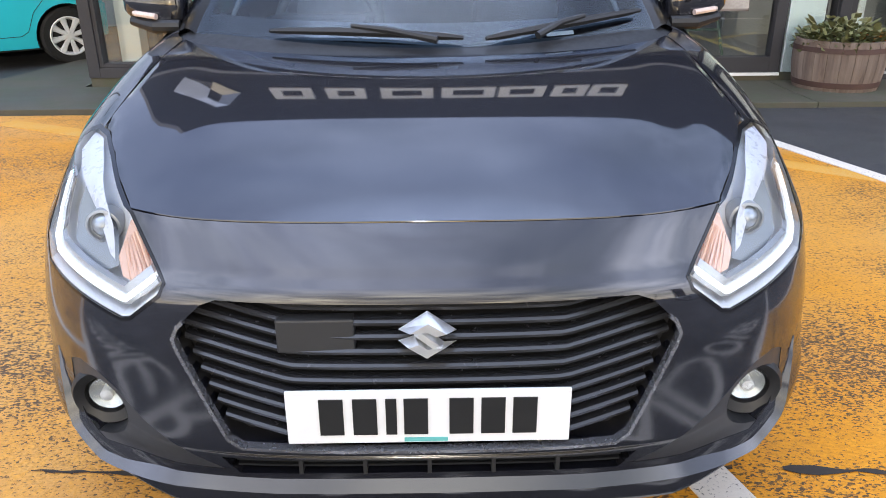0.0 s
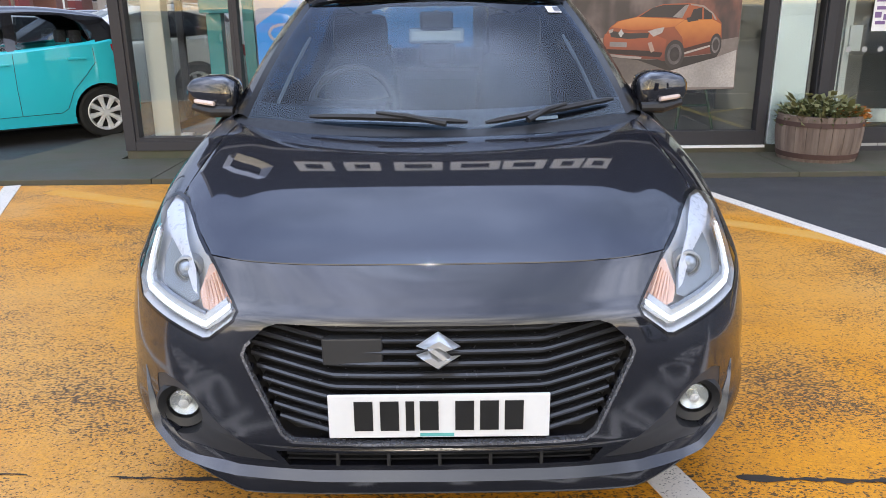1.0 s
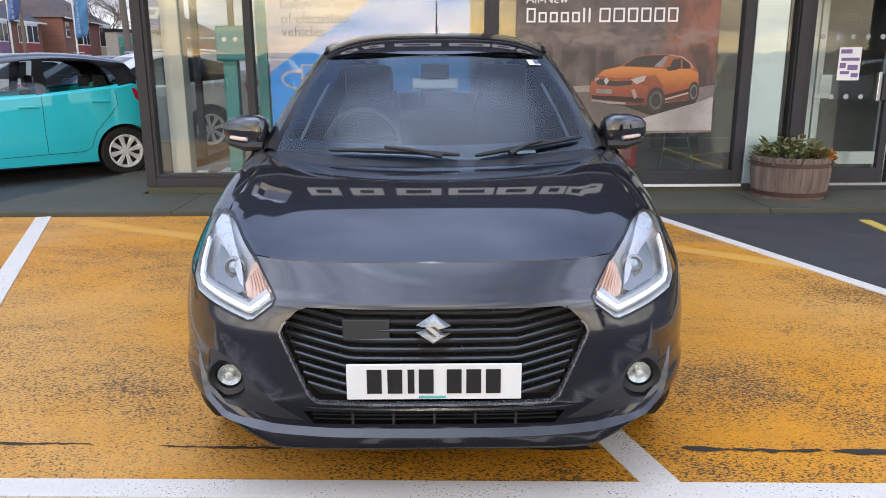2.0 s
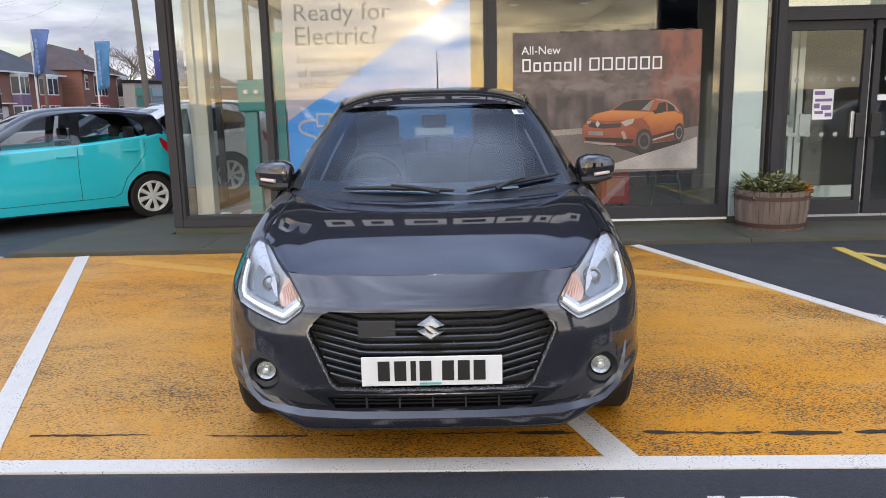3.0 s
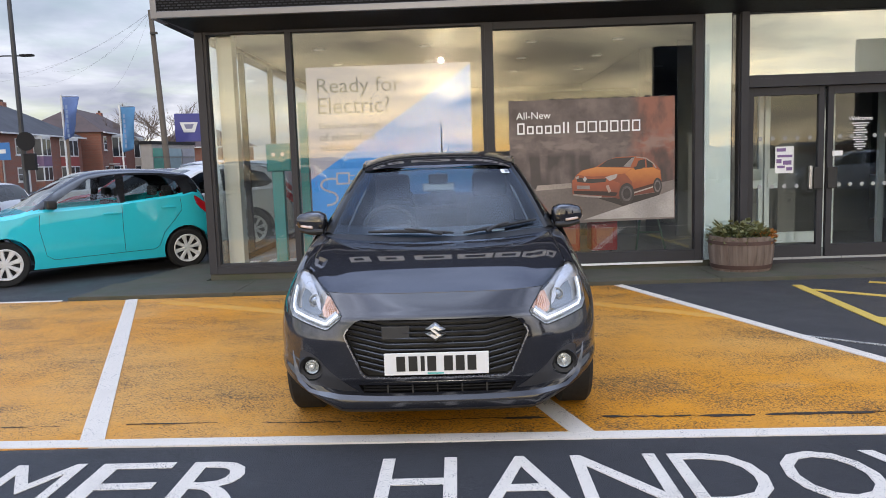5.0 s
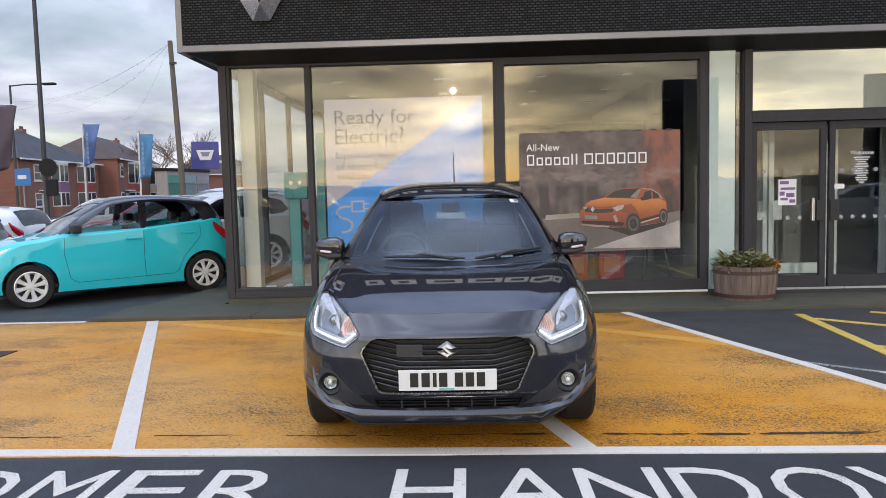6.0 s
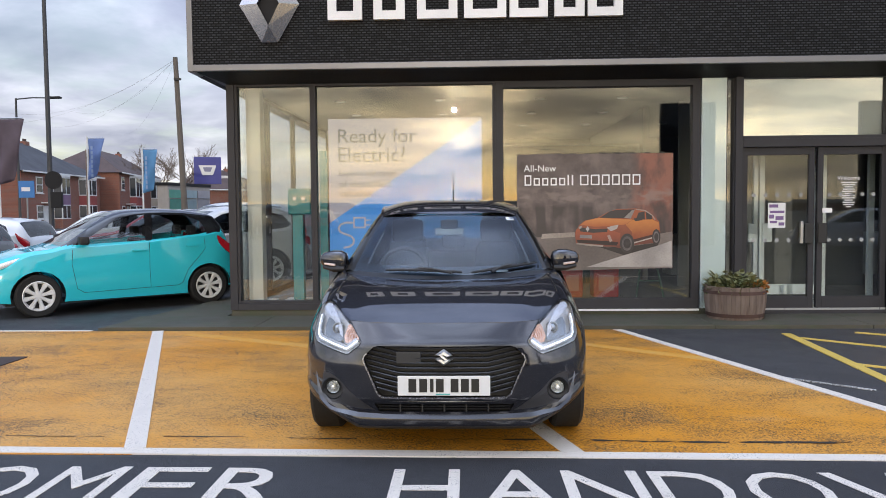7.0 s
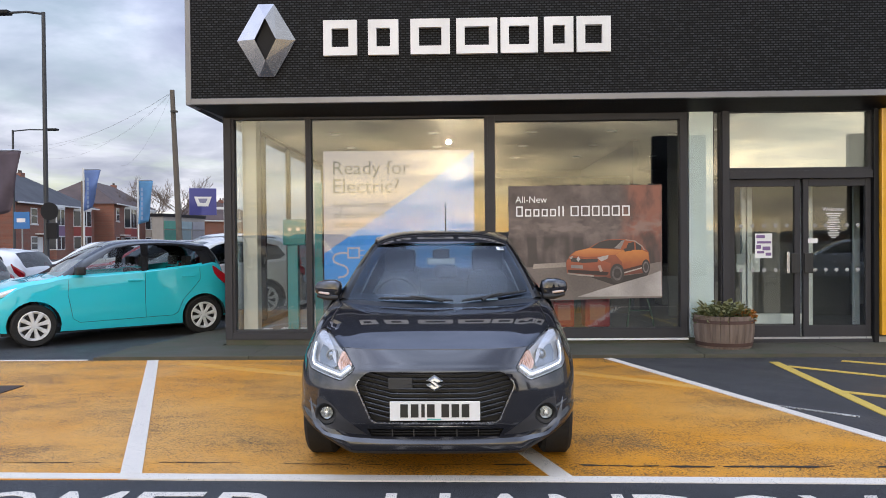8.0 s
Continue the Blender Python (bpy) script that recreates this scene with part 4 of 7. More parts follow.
def build_interior():
    structure(part("column", boxes((-2.895, -2.695, 6.15, 6.35, 0.11, 3.16), bevel=0.01), plain("cream_column", (0.62, 0.61, 0.53), 0.6)), "cream painted column inside the showroom", "column")
    teal = plain("teal_panel", (0.02, 0.27, 0.30), 0.4)
    ch = thing("charger_display", "teal charger display stand on a plinth", "display stand")
    part("post", boxes((-2.31, -2.16, 6.3, 6.42, 0.16, 1.36), bevel=0.01), teal, ch)
    part("head", boxes((-2.36, -2.04, 6.24, 6.46, 1.36, 1.72), bevel=0.02), teal, ch)
    part("foot", boxes((-2.44, -2.04, 6.15, 6.6, 0.11, 0.17), bevel=0.01), WHITE_PAINT, ch)
    for dx in (-0.26, -0.14):
        part("socket", moved(lathe([(0.001, 0), (0.025, 0), (0.025, -0.02), (0.001, -0.02)], 14, "y"), x=-2.0 + dx, y=6.24, z=1.58), WHITE_PAINT, ch)
    lf = thing("leaflet_stack", "white leaflets on the showroom floor", "leaflets")
    part("sheets", boxes((-2.62, -2.50, 6.1, 6.2, 0.11, 0.20), bevel=0.004), LETTER_WHITE, lf)
    bl = thing("blind_panel", "teal curtain panel at the shopfront edge", "panel")
    part("cloth", boxes((-1.82, -1.72, 5.80, 5.84, 0.11, 2.2)), teal, bl)
    red = plain("red_fabric", (0.33, 0.02, 0.02), 0.7)
    for x, w in ((1.20, 0.36), (1.62, 0.30), (2.10, 0.36)):
        st = thing("red_pouffe", "red patterned upholstered pouffe in the showroom", "pouffe", "red pouffes")
        part("body", boxes((x - w / 2, x + w / 2, 6.6, 6.95, 0.14, 0.58), bevel=0.03), red, st)
        for dx in (-0.1, 0.1):
            part("foot", boxes((x + dx - 0.02, x + dx + 0.02, 6.7, 6.85, 0.11, 0.14)), BLACK_PLASTIC, st)
        part("pattern", boxes((x - w * 0.3, x + w * 0.3, 6.592, 6.599, 0.24, 0.46)), plain("pouffe_pale", (0.36, 0.12, 0.11), 0.7), st)
    ea = thing("easel", "dark green folding easel by the window", "easel")
    g = plain("easel_green", (0.03, 0.08, 0.05), 0.5)
    part("leg", tube([(2.45, 6.3, 0.11), (2.58, 6.45, 0.9)], 0.015), g, ea)
    part("leg", tube([(2.85, 6.3, 0.11), (2.70, 6.45, 0.9)], 0.015), g, ea)
    part("crossbar", tube([(2.49, 6.35, 0.4), (2.81, 6.35, 0.4)], 0.012), g, ea)
    spot = emitter("downlight_glow", (1.0, 0.93, 0.80), 14.0)
    for x in (-1.9, -0.3, 1.3, 2.6, 4.2):
        for yy in (6.4, 8.0, 9.8, 11.8):
            o = thing("downlight", "small round white recessed ceiling downlight", "downlight", "ceiling downlights")
            b = lathe([(0.05, 0), (0.085, 0), (0.085, 0.012), (0.05, 0.012)], 16)
            part("rim", b, WHITE_PAINT, o)
            part("lamp", lathe([(0.001, 0.004), (0.05, 0.004), (0.05, 0.01), (0.001, 0.01)], 16), spot, o)
            o.location = (x, yy, 3.148)
    for x in (4.0, 7.0):
        d = thing("desk", "white reception desk inside the showroom", "desk")
        part("top", boxes((x, x + 1.5, 10.5, 11.2, 0.85, 0.9), bevel=0.01), WHITE_PAINT, d)
        part("front", boxes((x + 0.05, x + 1.45, 10.55, 10.6, 0.11, 0.85)), WHITE_PAINT, d)
        part("end", boxes((x + 0.05, x + 0.1, 10.6, 11.15, 0.11, 0.85)), WHITE_PAINT, d)
        part("end", boxes((x + 1.4, x + 1.45, 10.6, 11.15, 0.11, 0.85)), WHITE_PAINT, d)


build_interior()


def build_planter():
    wood = Nodes("weathered_oak", 0.8)
    st = wood.noise(14, 6, 0.65, wood.coords((1, 1, 0.06)))
    c = wood.mix(wood.ramp(st, (0.3, 0.0), (0.7, 1.0)), (0.10, 0.068, 0.052), (0.24, 0.185, 0.15))
    info = wood.t.nodes.new("ShaderNodeObjectInfo")
    wood.color(wood.mix(1.0, c, wood.ramp(info.outputs["Random"], (0.0, 0.85), (1.0, 1.1)), "MULTIPLY"))
    wood.bump(st, 0.5, 0.006)
    hoop = plain("rusty_hoop", (0.10, 0.055, 0.045), 0.75, 0.2, var=0.4)
    pot = thing("barrel_planter", "weathered half-barrel planter with rusty hoops by the entrance", "planter")
    n, H = 22, 0.40
    R = lambda h: 0.315 + 0.048 * math.sin(math.pi * min(1, (h / H) * 0.62 + 0.08))
    for i in range(n):
        a0, a1 = 2 * math.pi * i / n + 0.005, 2 * math.pi * (i + 1) / n - 0.005
        bm = bmesh.new()
        rows = []
        for k in range(7):
            h = H * k / 6
            r = R(h)
            rows.append([bm.verts.new((rr * math.cos(a), rr * math.sin(a), h)) for rr, a in ((r, a0), (r + 0.004, (a0 + a1) / 2), (r, a1), (r - 0.03, a1), (r - 0.03, a0))])
        for a, b in zip(rows, rows[1:]):
            for k in range(5):
                bm.faces.new((a[k], a[(k + 1) % 5], b[(k + 1) % 5], b[k]))
        bm.faces.new(rows[0]); bm.faces.new(rows[-1])
        part("stave", bm, wood.m, pot)
    for h0, h1 in ((0.03, 0.075), (0.31, 0.35)):
        part("hoop", lathe([(R(h0) - 0.02, h0), (R(h0) + 0.008, h0), (R(h1) + 0.008, h1), (R(h1) - 0.02, h1), (R(h0) - 0.02, h0)], 40), hoop, pot, smooth=True)
    part("soil", lathe([(0.001, 0.36), (R(0.36) - 0.028, 0.36), (R(0.36) - 0.028, 0.37), (0.001, 0.385)], 24), plain("soil", (0.03, 0.022, 0.015), 0.95, bump=0.5), pot)
    pot.location = (3.455, 5.30, 0.040)

    def leaves(name, col, count, spread, rise, size, seed, label):
        leaf = Nodes(name + "_green", 0.55)
        leaf.color(leaf.mix(leaf.ramp(leaf.noise(30, 3), (0.3, 0.0), (0.7, 1.0)), tuple(0.6 * v for v in col), tuple(1.25 * v for v in col)))
        bm = bmesh.new()
        r = random.Random(seed)
        for _ in range(count):
            a, d = r.uniform(0, 6.283), spread * math.sqrt(r.random())
            lean = d / spread
            h = 0.375 + r.random() * rise * (1.15 - 0.6 * lean)
            if lean > 0.9:
                h -= r.random() * 0.10
            p = Vector((d * math.cos(a), d * math.sin(a), h))
            t = Vector((math.cos(a + r.uniform(-1, 1)), math.sin(a + r.uniform(-1, 1)), r.uniform(-0.3, 1.0))).normalized()
            s = t.cross(Vector((r.uniform(-1, 1), r.uniform(-1, 1), 1))).normalized()
            L, W = size * r.uniform(0.6, 1.3), size * r.uniform(0.22, 0.38)
            q = [bm.verts.new(p), bm.verts.new(p + t * L * 0.5 + s * W), bm.verts.new(p + t * L), bm.verts.new(p + t * L * 0.5 - s * W)]
            bm.faces.new(q[:3]); bm.faces.new((q[0], q[2], q[3]))
        o = tagged(part(name, bm, leaf.m), label, "plant", kind="stuff")
        o.location = pot.location
        return o
    leaves("heather", (0.11, 0.13, 0.05), 900, 0.35, 0.13, 0.05, 3, "straggling green winter plants in the barrel")
    leaves("grass_tuft", (0.17, 0.17, 0.07), 260, 0.33, 0.20, 0.09, 5, "pale green grassy stems in the barrel")
    o = leaves("orange_leaves", (0.42, 0.15, 0.02), 150, 0.12, 0.10, 0.05, 7, "orange and yellow flowering leaves in the barrel")
    o.location = (3.455 + 0.22, 5.30 - 0.14, 0.04)


build_planter()

# ---------------------------------------------------------------- surroundings
EYE = Vector((0.17, -4.3, 1.40))


def spot_at(az, dist, z=0.0):
    """A place seen from the yard's front at a bearing (degrees from +y to +x) and a distance."""
    a = radians(az)
    return Vector((EYE.x + dist * math.sin(a), EYE.y + dist * math.cos(a), z))


WIRE = plain("grey_wire", (0.18, 0.18, 0.19), 0.6)
BRICK = brick_wall_material()
SLATE = plain("roof_slate", (0.060, 0.060, 0.066), 0.7, var=0.35, scale=3)
SLATE_WARM = plain("roof_tile", (0.095, 0.060, 0.050), 0.75, var=0.35, scale=3)
FAR_WHITE = plain("upvc_white", (0.70, 0.70, 0.68), 0.5)
FAR_PANE = plain("house_glass", (0.035, 0.04, 0.045), 0.08)


def house(at, turn, width, depth, eave, ridge, hip, bays, roof, label, sashes=()):
    """A brick semi with a hipped roof and bay windows; it faces -y before its turn."""
    h = thing("house", label, "house", "brick houses over the road")
    part("wall", boxes((-width / 2, width / 2, 0, depth, 0, eave)), BRICK, h)
    bm = bmesh.new()
    o = 0.35
    e = [bm.verts.new(p) for p in ((-width / 2 - o, -o, eave - 0.05), (width / 2 + o, -o, eave - 0.05), (width / 2 + o, depth + o, eave - 0.05), (-width / 2 - o, depth + o, eave - 0.05))]
    r = [bm.verts.new((-width / 2 + hip, depth / 2, ridge)), bm.verts.new((width / 2 - hip, depth / 2, ridge))]
    bm.faces.new((e[0], e[1], r[1], r[0])); bm.faces.new((e[1], e[2], r[1])); bm.faces.new((e[2], e[3], r[0], r[1])); bm.faces.new((e[3], e[0], r[0]))
    bm.faces.new(e)
    part("roof", bm, roof, h)
    part("gutter", boxes((-width / 2 - o, width / 2 + o, -o - 0.1, -o, eave - 0.15, eave - 0.02)), FAR_WHITE, h)
    ch = part("chimney", boxes((width / 2 - hip - 0.35, width / 2 - hip + 0.35, depth / 2 - 0.3, depth / 2 + 0.3, ridge - 1.0, ridge + 0.2), bevel=0.03), BRICK, h)
    for dx in (-0.18, 0.18):
        pot = lathe([(0.10, 0), (0.08, 0.25)], 10)
        bmesh.ops.translate(pot, vec=(width / 2 - hip + dx, depth / 2, ridge + 0.2), verts=pot.verts)
        part("pot", pot, SLATE_WARM, ch)
    for x, w, band in bays:
        c = 0.42                     # canted sides
        foot = [(x - w / 2, 0.0), (x - w / 2 + c, -0.6), (x + w / 2 - c, -0.6), (x + w / 2, 0.0)]
        bay = part("bay", slab(foot, 0, eave - 0.22), BRICK, h, "brick bay front")
        part("panel", slab([(px, py - 0.03) for px, py in foot], 2.15, 3.05), band, bay, "coloured panel between bay windows")
        part("bay_head", slab([(px * 1.0, py - 0.06) for px, py in foot], eave - 0.34, eave - 0.18), FAR_WHITE, bay)
        for z0, z1 in ((0.85, 2.15), (3.05, eave - 0.35)):
            win = part("window_frame", slab([(px, py - 0.02) for px, py in foot], z0, z1), FAR_WHITE, h)
            for (ax, ay), (bx, by) in zip(foot, foot[1:]):
                d = Vector((bx - ax, by - ay)); n = Vector((d.y, -d.x)).normalized() * 0.03
                panes = 2 if d.length > 0.9 else 1
                for k in range(panes):
                    f0, f1 = (k + 0.10) / panes, (k + 0.90) / panes
                    p0, p1 = Vector((ax, ay)) + d * f0 + n, Vector((ax, ay)) + d * f1 + n
                    m = n * -0.5
                    part("pane", slab([tuple(p0), tuple(p1), tuple(p1 + m), tuple(p0 + m)], z0 + 0.10, z1 - 0.10), FAR_PANE, win)
    for x in sashes:
        for z0, z1 in ((0.9, 2.1), (eave - 1.85, eave - 0.45)):
            win = part("window_frame", boxes((x - 0.55, x + 0.55, -0.05, 0.0, z0, z1)), FAR_WHITE, h)
            part("pane", boxes((x - 0.45, x + 0.45, -0.07, -0.05, z0 + 0.1, 0.5 * (z0 + z1) - 0.04)), FAR_PANE, win)
            part("pane", boxes((x - 0.45, x + 0.45, -0.07, -0.05, 0.5 * (z0 + z1) + 0.04, z1 - 0.1)), FAR_PANE, win)
            part("sill", boxes((x - 0.65, x + 0.65, -0.10, 0.0, z0 - 0.1, z0)), FAR_WHITE, win)
    for x, _, _ in bays[:1]:
        dx = x - 2.6
        part("door", boxes((dx - 0.45, dx + 0.45, -0.05, 0.0, 0, 2.05)), FAR_WHITE, h)
        part("porch_hood", boxes((dx - 0.8, dx + 0.8, -0.7, 0.0, 2.25, 2.35)), FAR_WHITE, h)
    h.matrix_world = Matrix.Translation(at) @ pose(0, 0, 0, 0, 0, turn)
    return h


def pole(name, at, height, r0, r1, mat, label, category, lean=0.0, group=""):
    t = thing(name, label, category, group)
    part("shaft", tube([(0, 0, -0.1), (lean * 0.5, 0, height / 2), (lean, 0, height)], [r0, (r0 + r1) / 2, r1], 12), mat, t, smooth=True)
    t.location = at
    return t


def street_lamp(at, height, arm, mat, label):
    t = pole("street_lamp", at, height, 0.075, 0.05, mat, label, "street lamp", group="street lamps")
    part("arm", tube([(0, 0, height - 0.05), (arm * 0.5, 0, height + 0.02), (arm, 0, height)], 0.035), mat, t)
    x0, x1 = sorted((arm, arm + math.copysign(0.65, arm)))
    part("head", boxes((x0, x1, -0.14, 0.14, height - 0.05, height + 0.06), bevel=0.03), FRAME_DARK, t)
    return t


def banner_flag(at, height, width, length, mat, label, sway, bars=True):
    t = thing("banner_flag", label, "flag", "banner flags on poles")
    part("pole", tube([(0, 0, 0), (0, 0, height)], 0.035), FAR_WHITE, t)
    part("arm", tube([(0, 0, height - 0.05), (width, 0, height - 0.05)], 0.02), STEEL, t)
    bm = bmesh.new()
    nx, nz = 8, 16
    g = []
    for j in range(nz + 1):
        v = j / nz
        g.append([bm.verts.new((width * i / nx * (1 - sway * v * 0.75) + 0.04, 0.10 * math.sin(5 * v + 4 * i / nx) * v, height - 0.08 - v * length + sway * 0.25 * (i / nx) * v)) for i in range(nx + 1)])
    for j in range(nz):
        for i in range(nx):
            bm.faces.new((g[j][i], g[j][i + 1], g[j + 1][i + 1], g[j + 1][i]))
    cl = part("cloth", bm, mat, t, smooth=True)
    sol = cl.modifiers.new("thick", "SOLIDIFY"); sol.thickness = 0.008
    if bars:
        bb = bmesh.new()
        for k in range(7):
            z = height - 0.5 - k * length * 0.11
            box(bb, width * 0.30, width * 0.42, -0.13, -0.12, z, z + length * 0.08)
        part("print_bar", bb, plain("flag_print", (0.24, 0.32, 0.48), 0.8), t)
    t.location = at
    return t


def bare_tree(at, height, seed):
    rnd = random.Random(seed)
    t = thing("bare_tree", "leafless winter tree with fine grey-brown twigs", "tree", "bare trees over the road")
    mat = plain("bark", (0.16, 0.12, 0.095), 0.9, var=0.3)
    trunk = tube([(0, 0, -0.1), (0.1, 0, height * 0.25), (0, 0.1, height * 0.5)], [0.22, 0.16, 0.11], 8)
    part("trunk", trunk, mat, t)
    bm = bmesh.new()

    def grow(p, d, L, r, k):
        q = p + d * L
        tube([p, p + d * L * 0.5 + Vector((rnd.uniform(-.04, .04), rnd.uniform(-.04, .04), 0)) * L, q], [r, r * 0.8, r * 0.6], 4, bm)
        if k:
            for _ in range(4 if k > 3 else 3):
                nd = (d + Vector((rnd.uniform(-1, 1), rnd.uniform(-1, 1), rnd.uniform(-0.2, 0.7))) * 0.75).normalized()
                grow(p + d * L * rnd.uniform(0.5, 1.0), nd, L * rnd.uniform(0.55, 0.8), r * 0.68, k - 1)
    for _ in range(6):
        a = rnd.uniform(0, 6.28)
        grow(Vector((0, 0, height * rnd.uniform(0.25, 0.5))), Vector((math.cos(a), math.sin(a), rnd.uniform(0.6, 1.6))).normalized(), height * 0.2, 0.055, 4)
    part("crown", bm, mat, t)
    t.location = at
    return t


def build_surroundings():
    mauve, rust = plain("mauve_panel", (0.20, 0.12, 0.20), 0.7), plain("rust_panel", (0.28, 0.06, 0.05), 0.7)
    cream = plain("cream_panel", (0.50, 0.44, 0.36), 0.7)
    house(Vector((-37.2, 65.0, 0)), 93, 15, 8, 5.0, 7.9, 6.6, [(-1.0, 2.4, mauve), (4.3, 3.0, rust)], SLATE, "brick semi with a slate hipped roof and a mauve panel", (-4.6,))
    house(Vector((-37.9, 83.5, 0)), 100.6, 20, 8, 5.6, 8.4, 4.4, [(-4.3, 3.4, rust), (5.7, 3.4, cream)], SLATE_WARM, "long brick semi with a tiled hipped roof and red panels", (-8.7,))
    house(Vector((-39.5, 45.0, 0)), 88, 14.0, 8, 5.0, 7.9, 4.0, [(2.0, 2.4, mauve)], SLATE_WARM, "brick semi at the end of the row", (5.4,))
    house(spot_at(-17.6, 96), 40, 10, 8, 4.1, 6.6, 3.6, [], SLATE_WARM, "far brick house with a brown hipped roof")
    sh = thing("shop_row", "low row of shops with green and grey shutters", "shop")
    part("wall", boxes((-4, 4, 0, 1.2, 0, 4.0)), plain("shop_render", (0.30, 0.28, 0.26), 0.8), sh)
    part("parapet", boxes((-4.1, 4.1, -0.1, 1.3, 4.0, 4.3)), FRAME_DARK, sh)
    for k, c in enumerate(((0.05, 0.18, 0.14), (0.16, 0.22, 0.24), (0.20, 0.20, 0.22))):
        m = plain("shutter", c, 0.6)
        part("shutter", boxes((-3.8 + 2.6 * k, -1.5 + 2.6 * k, -0.06, 0, 0.2, 2.7)), m, sh)
        part("shop_sign", boxes((-3.85 + 2.6 * k, -1.45 + 2.6 * k, -0.12, 0, 2.8, 3.6)), plain("shop_sign", tuple(1.4 * v for v in c), 0.5), sh)
    sh.matrix_world = Matrix.Translation((-28.4, 73.0, 0)) @ pose(0, 0, 0, 0, 0, 80)
    galv, dark = plain("galvanised_steel", (0.25, 0.26, 0.27), 0.5, 0.6), plain("dark_lamp_post", (0.055, 0.057, 0.06), 0.55, 0.3)
    l = street_lamp(spot_at(-29.15, 24), 7.9, -0.95, dark, "tall dark street lamp with a side arm")
    c = lathe([(0.001, 0), (0.25, 0), (0.25, 0.03), (0.001, 0.03)], 24, "y")
    bmesh.ops.translate(c, vec=(0.16, -0.14, 2.32), verts=c.verts)
    part("round_sign", c, FRAME_DARK, l, "back of a round traffic sign")
    part("sign_box", boxes((0.05, 0.36, -0.12, 0.0, 1.55, 2.0), bevel=0.02), FRAME_DARK, l)
    street_lamp(spot_at(-31.0, 45), 7.3, 1.7, dark, "grey street lamp over the road")
    tp = pole("telegraph_pole", spot_at(-20.6, 42), 9.4, 0.17, 0.12, plain("creosoted_wood", (0.13, 0.11, 0.09), 0.85), "leaning wooden telegraph pole with wires", "telegraph pole", -0.35)
    for k, (az, d, z) in enumerate(((-27.5, 60, 8.5), (-29.0, 62, 7.6), (-31.5, 58, 8.0), (-33.0, 58, 7.2), (-24.5, 70, 8.0))):
        e = spot_at(az, d, z) - tp.location
        pts = [Vector((-0.35, 0, 9.3)).lerp(e, i / 10) - Vector((0, 0, 1.0 * (1 - (2 * i / 10 - 1) ** 2))) for i in range(11)]
        part("wire", tube(pts, 0.0035, 5), WIRE, tp)
    part("step_bolt", boxes((-0.36, -0.02, -0.25, -0.1, 8.2, 8.3)), BLACK_PLASTIC, tp)
    pole("telegraph_pole", spot_at(-26.9, 56), 5.6, 0.11, 0.09, plain("weathered_pole", (0.16, 0.12, 0.09), 0.85), "short brown wooden pole by the road", "telegraph pole")
    blue, sky_, violet = plain("flag_blue", (0.14, 0.22, 0.47), 0.8, var=0.25), plain("flag_sky_blue", (0.10, 0.27, 0.50), 0.8, var=0.25), plain("flag_plum", (0.10, 0.075, 0.095), 0.8, var=0.25)
    banner_flag(spot_at(-26.85, 31.5), 4.25, 0.62, 1.55, blue, "drooping blue banner flag on a white pole", 0.75)
    banner_flag(spot_at(-23.4, 33), 4.0, 0.58, 1.75, sky_, "light blue banner flag on a white pole", 0.5)
    banner_flag(spot_at(-32.1, 27), 4.35, 0.80, 2.0, violet, "dark plum banner flag on a white pole", 0.65, False)
    sg = thing("blue_board_sign", "blue square sign board on a white post", "sign")
    part("post", boxes((0.95, 1.20, 0.02, 0.2, 0, 3.7), bevel=0.02), FAR_WHITE, sg)
    part("board", boxes((-0.62, 0.62, -0.1, 0.0, 2.72, 4.0), bevel=0.02), plain("sign_blue", (0.045, 0.05, 0.24), 0.45), sg)
    part("bracket", boxes((0.6, 1.0, -0.03, 0.06, 3.0, 3.12)), FAR_WHITE, sg)
    ring_o = [(-0.40, 0.22), (0.40, 0.22), (0.24, -0.24), (-0.24, -0.24)]
    part("emblem", upright([(x, 3.38 + z) for x, z in ring_o], -0.13, -0.1), FAR_WHITE, sg, "plain white shape")
    part("emblem_core", upright([(x * 0.55, 3.41 + z * 0.45) for x, z in ring_o], -0.135, -0.13), plain("sign_core", (0.2, 0.2, 0.3), 0.4), sg)
    sg.matrix_world = Matrix.Translation(spot_at(-19.05, 38)) @ pose(0, 0, 0, 0, 0, 18)
    ps = thing("blue_road_sign", "small blue parking sign on a post", "sign")
    part("post", tube([(0, 0, 0), (0, 0, 2.7)], 0.035), galv, ps)
    part("board", boxes((-0.33, 0.33, -0.04, 0.0, 2.05, 2.75), bevel=0.01), plain("road_sign_blue", (0.03, 0.16, 0.42), 0.45), ps)
    part("symbol", boxes((-0.2, 0.16, -0.05, -0.04, 2.32, 2.48)), FAR_WHITE, ps)
    ps.location = spot_at(-30.55, 36)
    bare_tree(spot_at(-24.6, 95), 10.0, 1)
    bare_tree(spot_at(-20.6, 92), 10.5, 2)
    bare_tree(spot_at(-22.4, 100), 10.0, 5)
    # behind the camera: what the panes mirror
    for at, wd, label in (((8.36, -13.5, 0), 0.98, "broad dark totem sign across the lane"), ((15.6, -13.5, 0), 0.86, "dark totem sign further along the lane")):
        tot = thing("totem_sign", label, "sign", "totem signs across the lane")
        part("body", boxes((-wd, wd, 0, 0.3, 0, 5.3), bevel=0.03), FRAME_DARK, tot)
        part("head", boxes((-wd + 0.05, wd - 0.05, -0.02, 0.32, 4.4, 5.25)), BLACK_PLASTIC, tot)
        tot.location = at
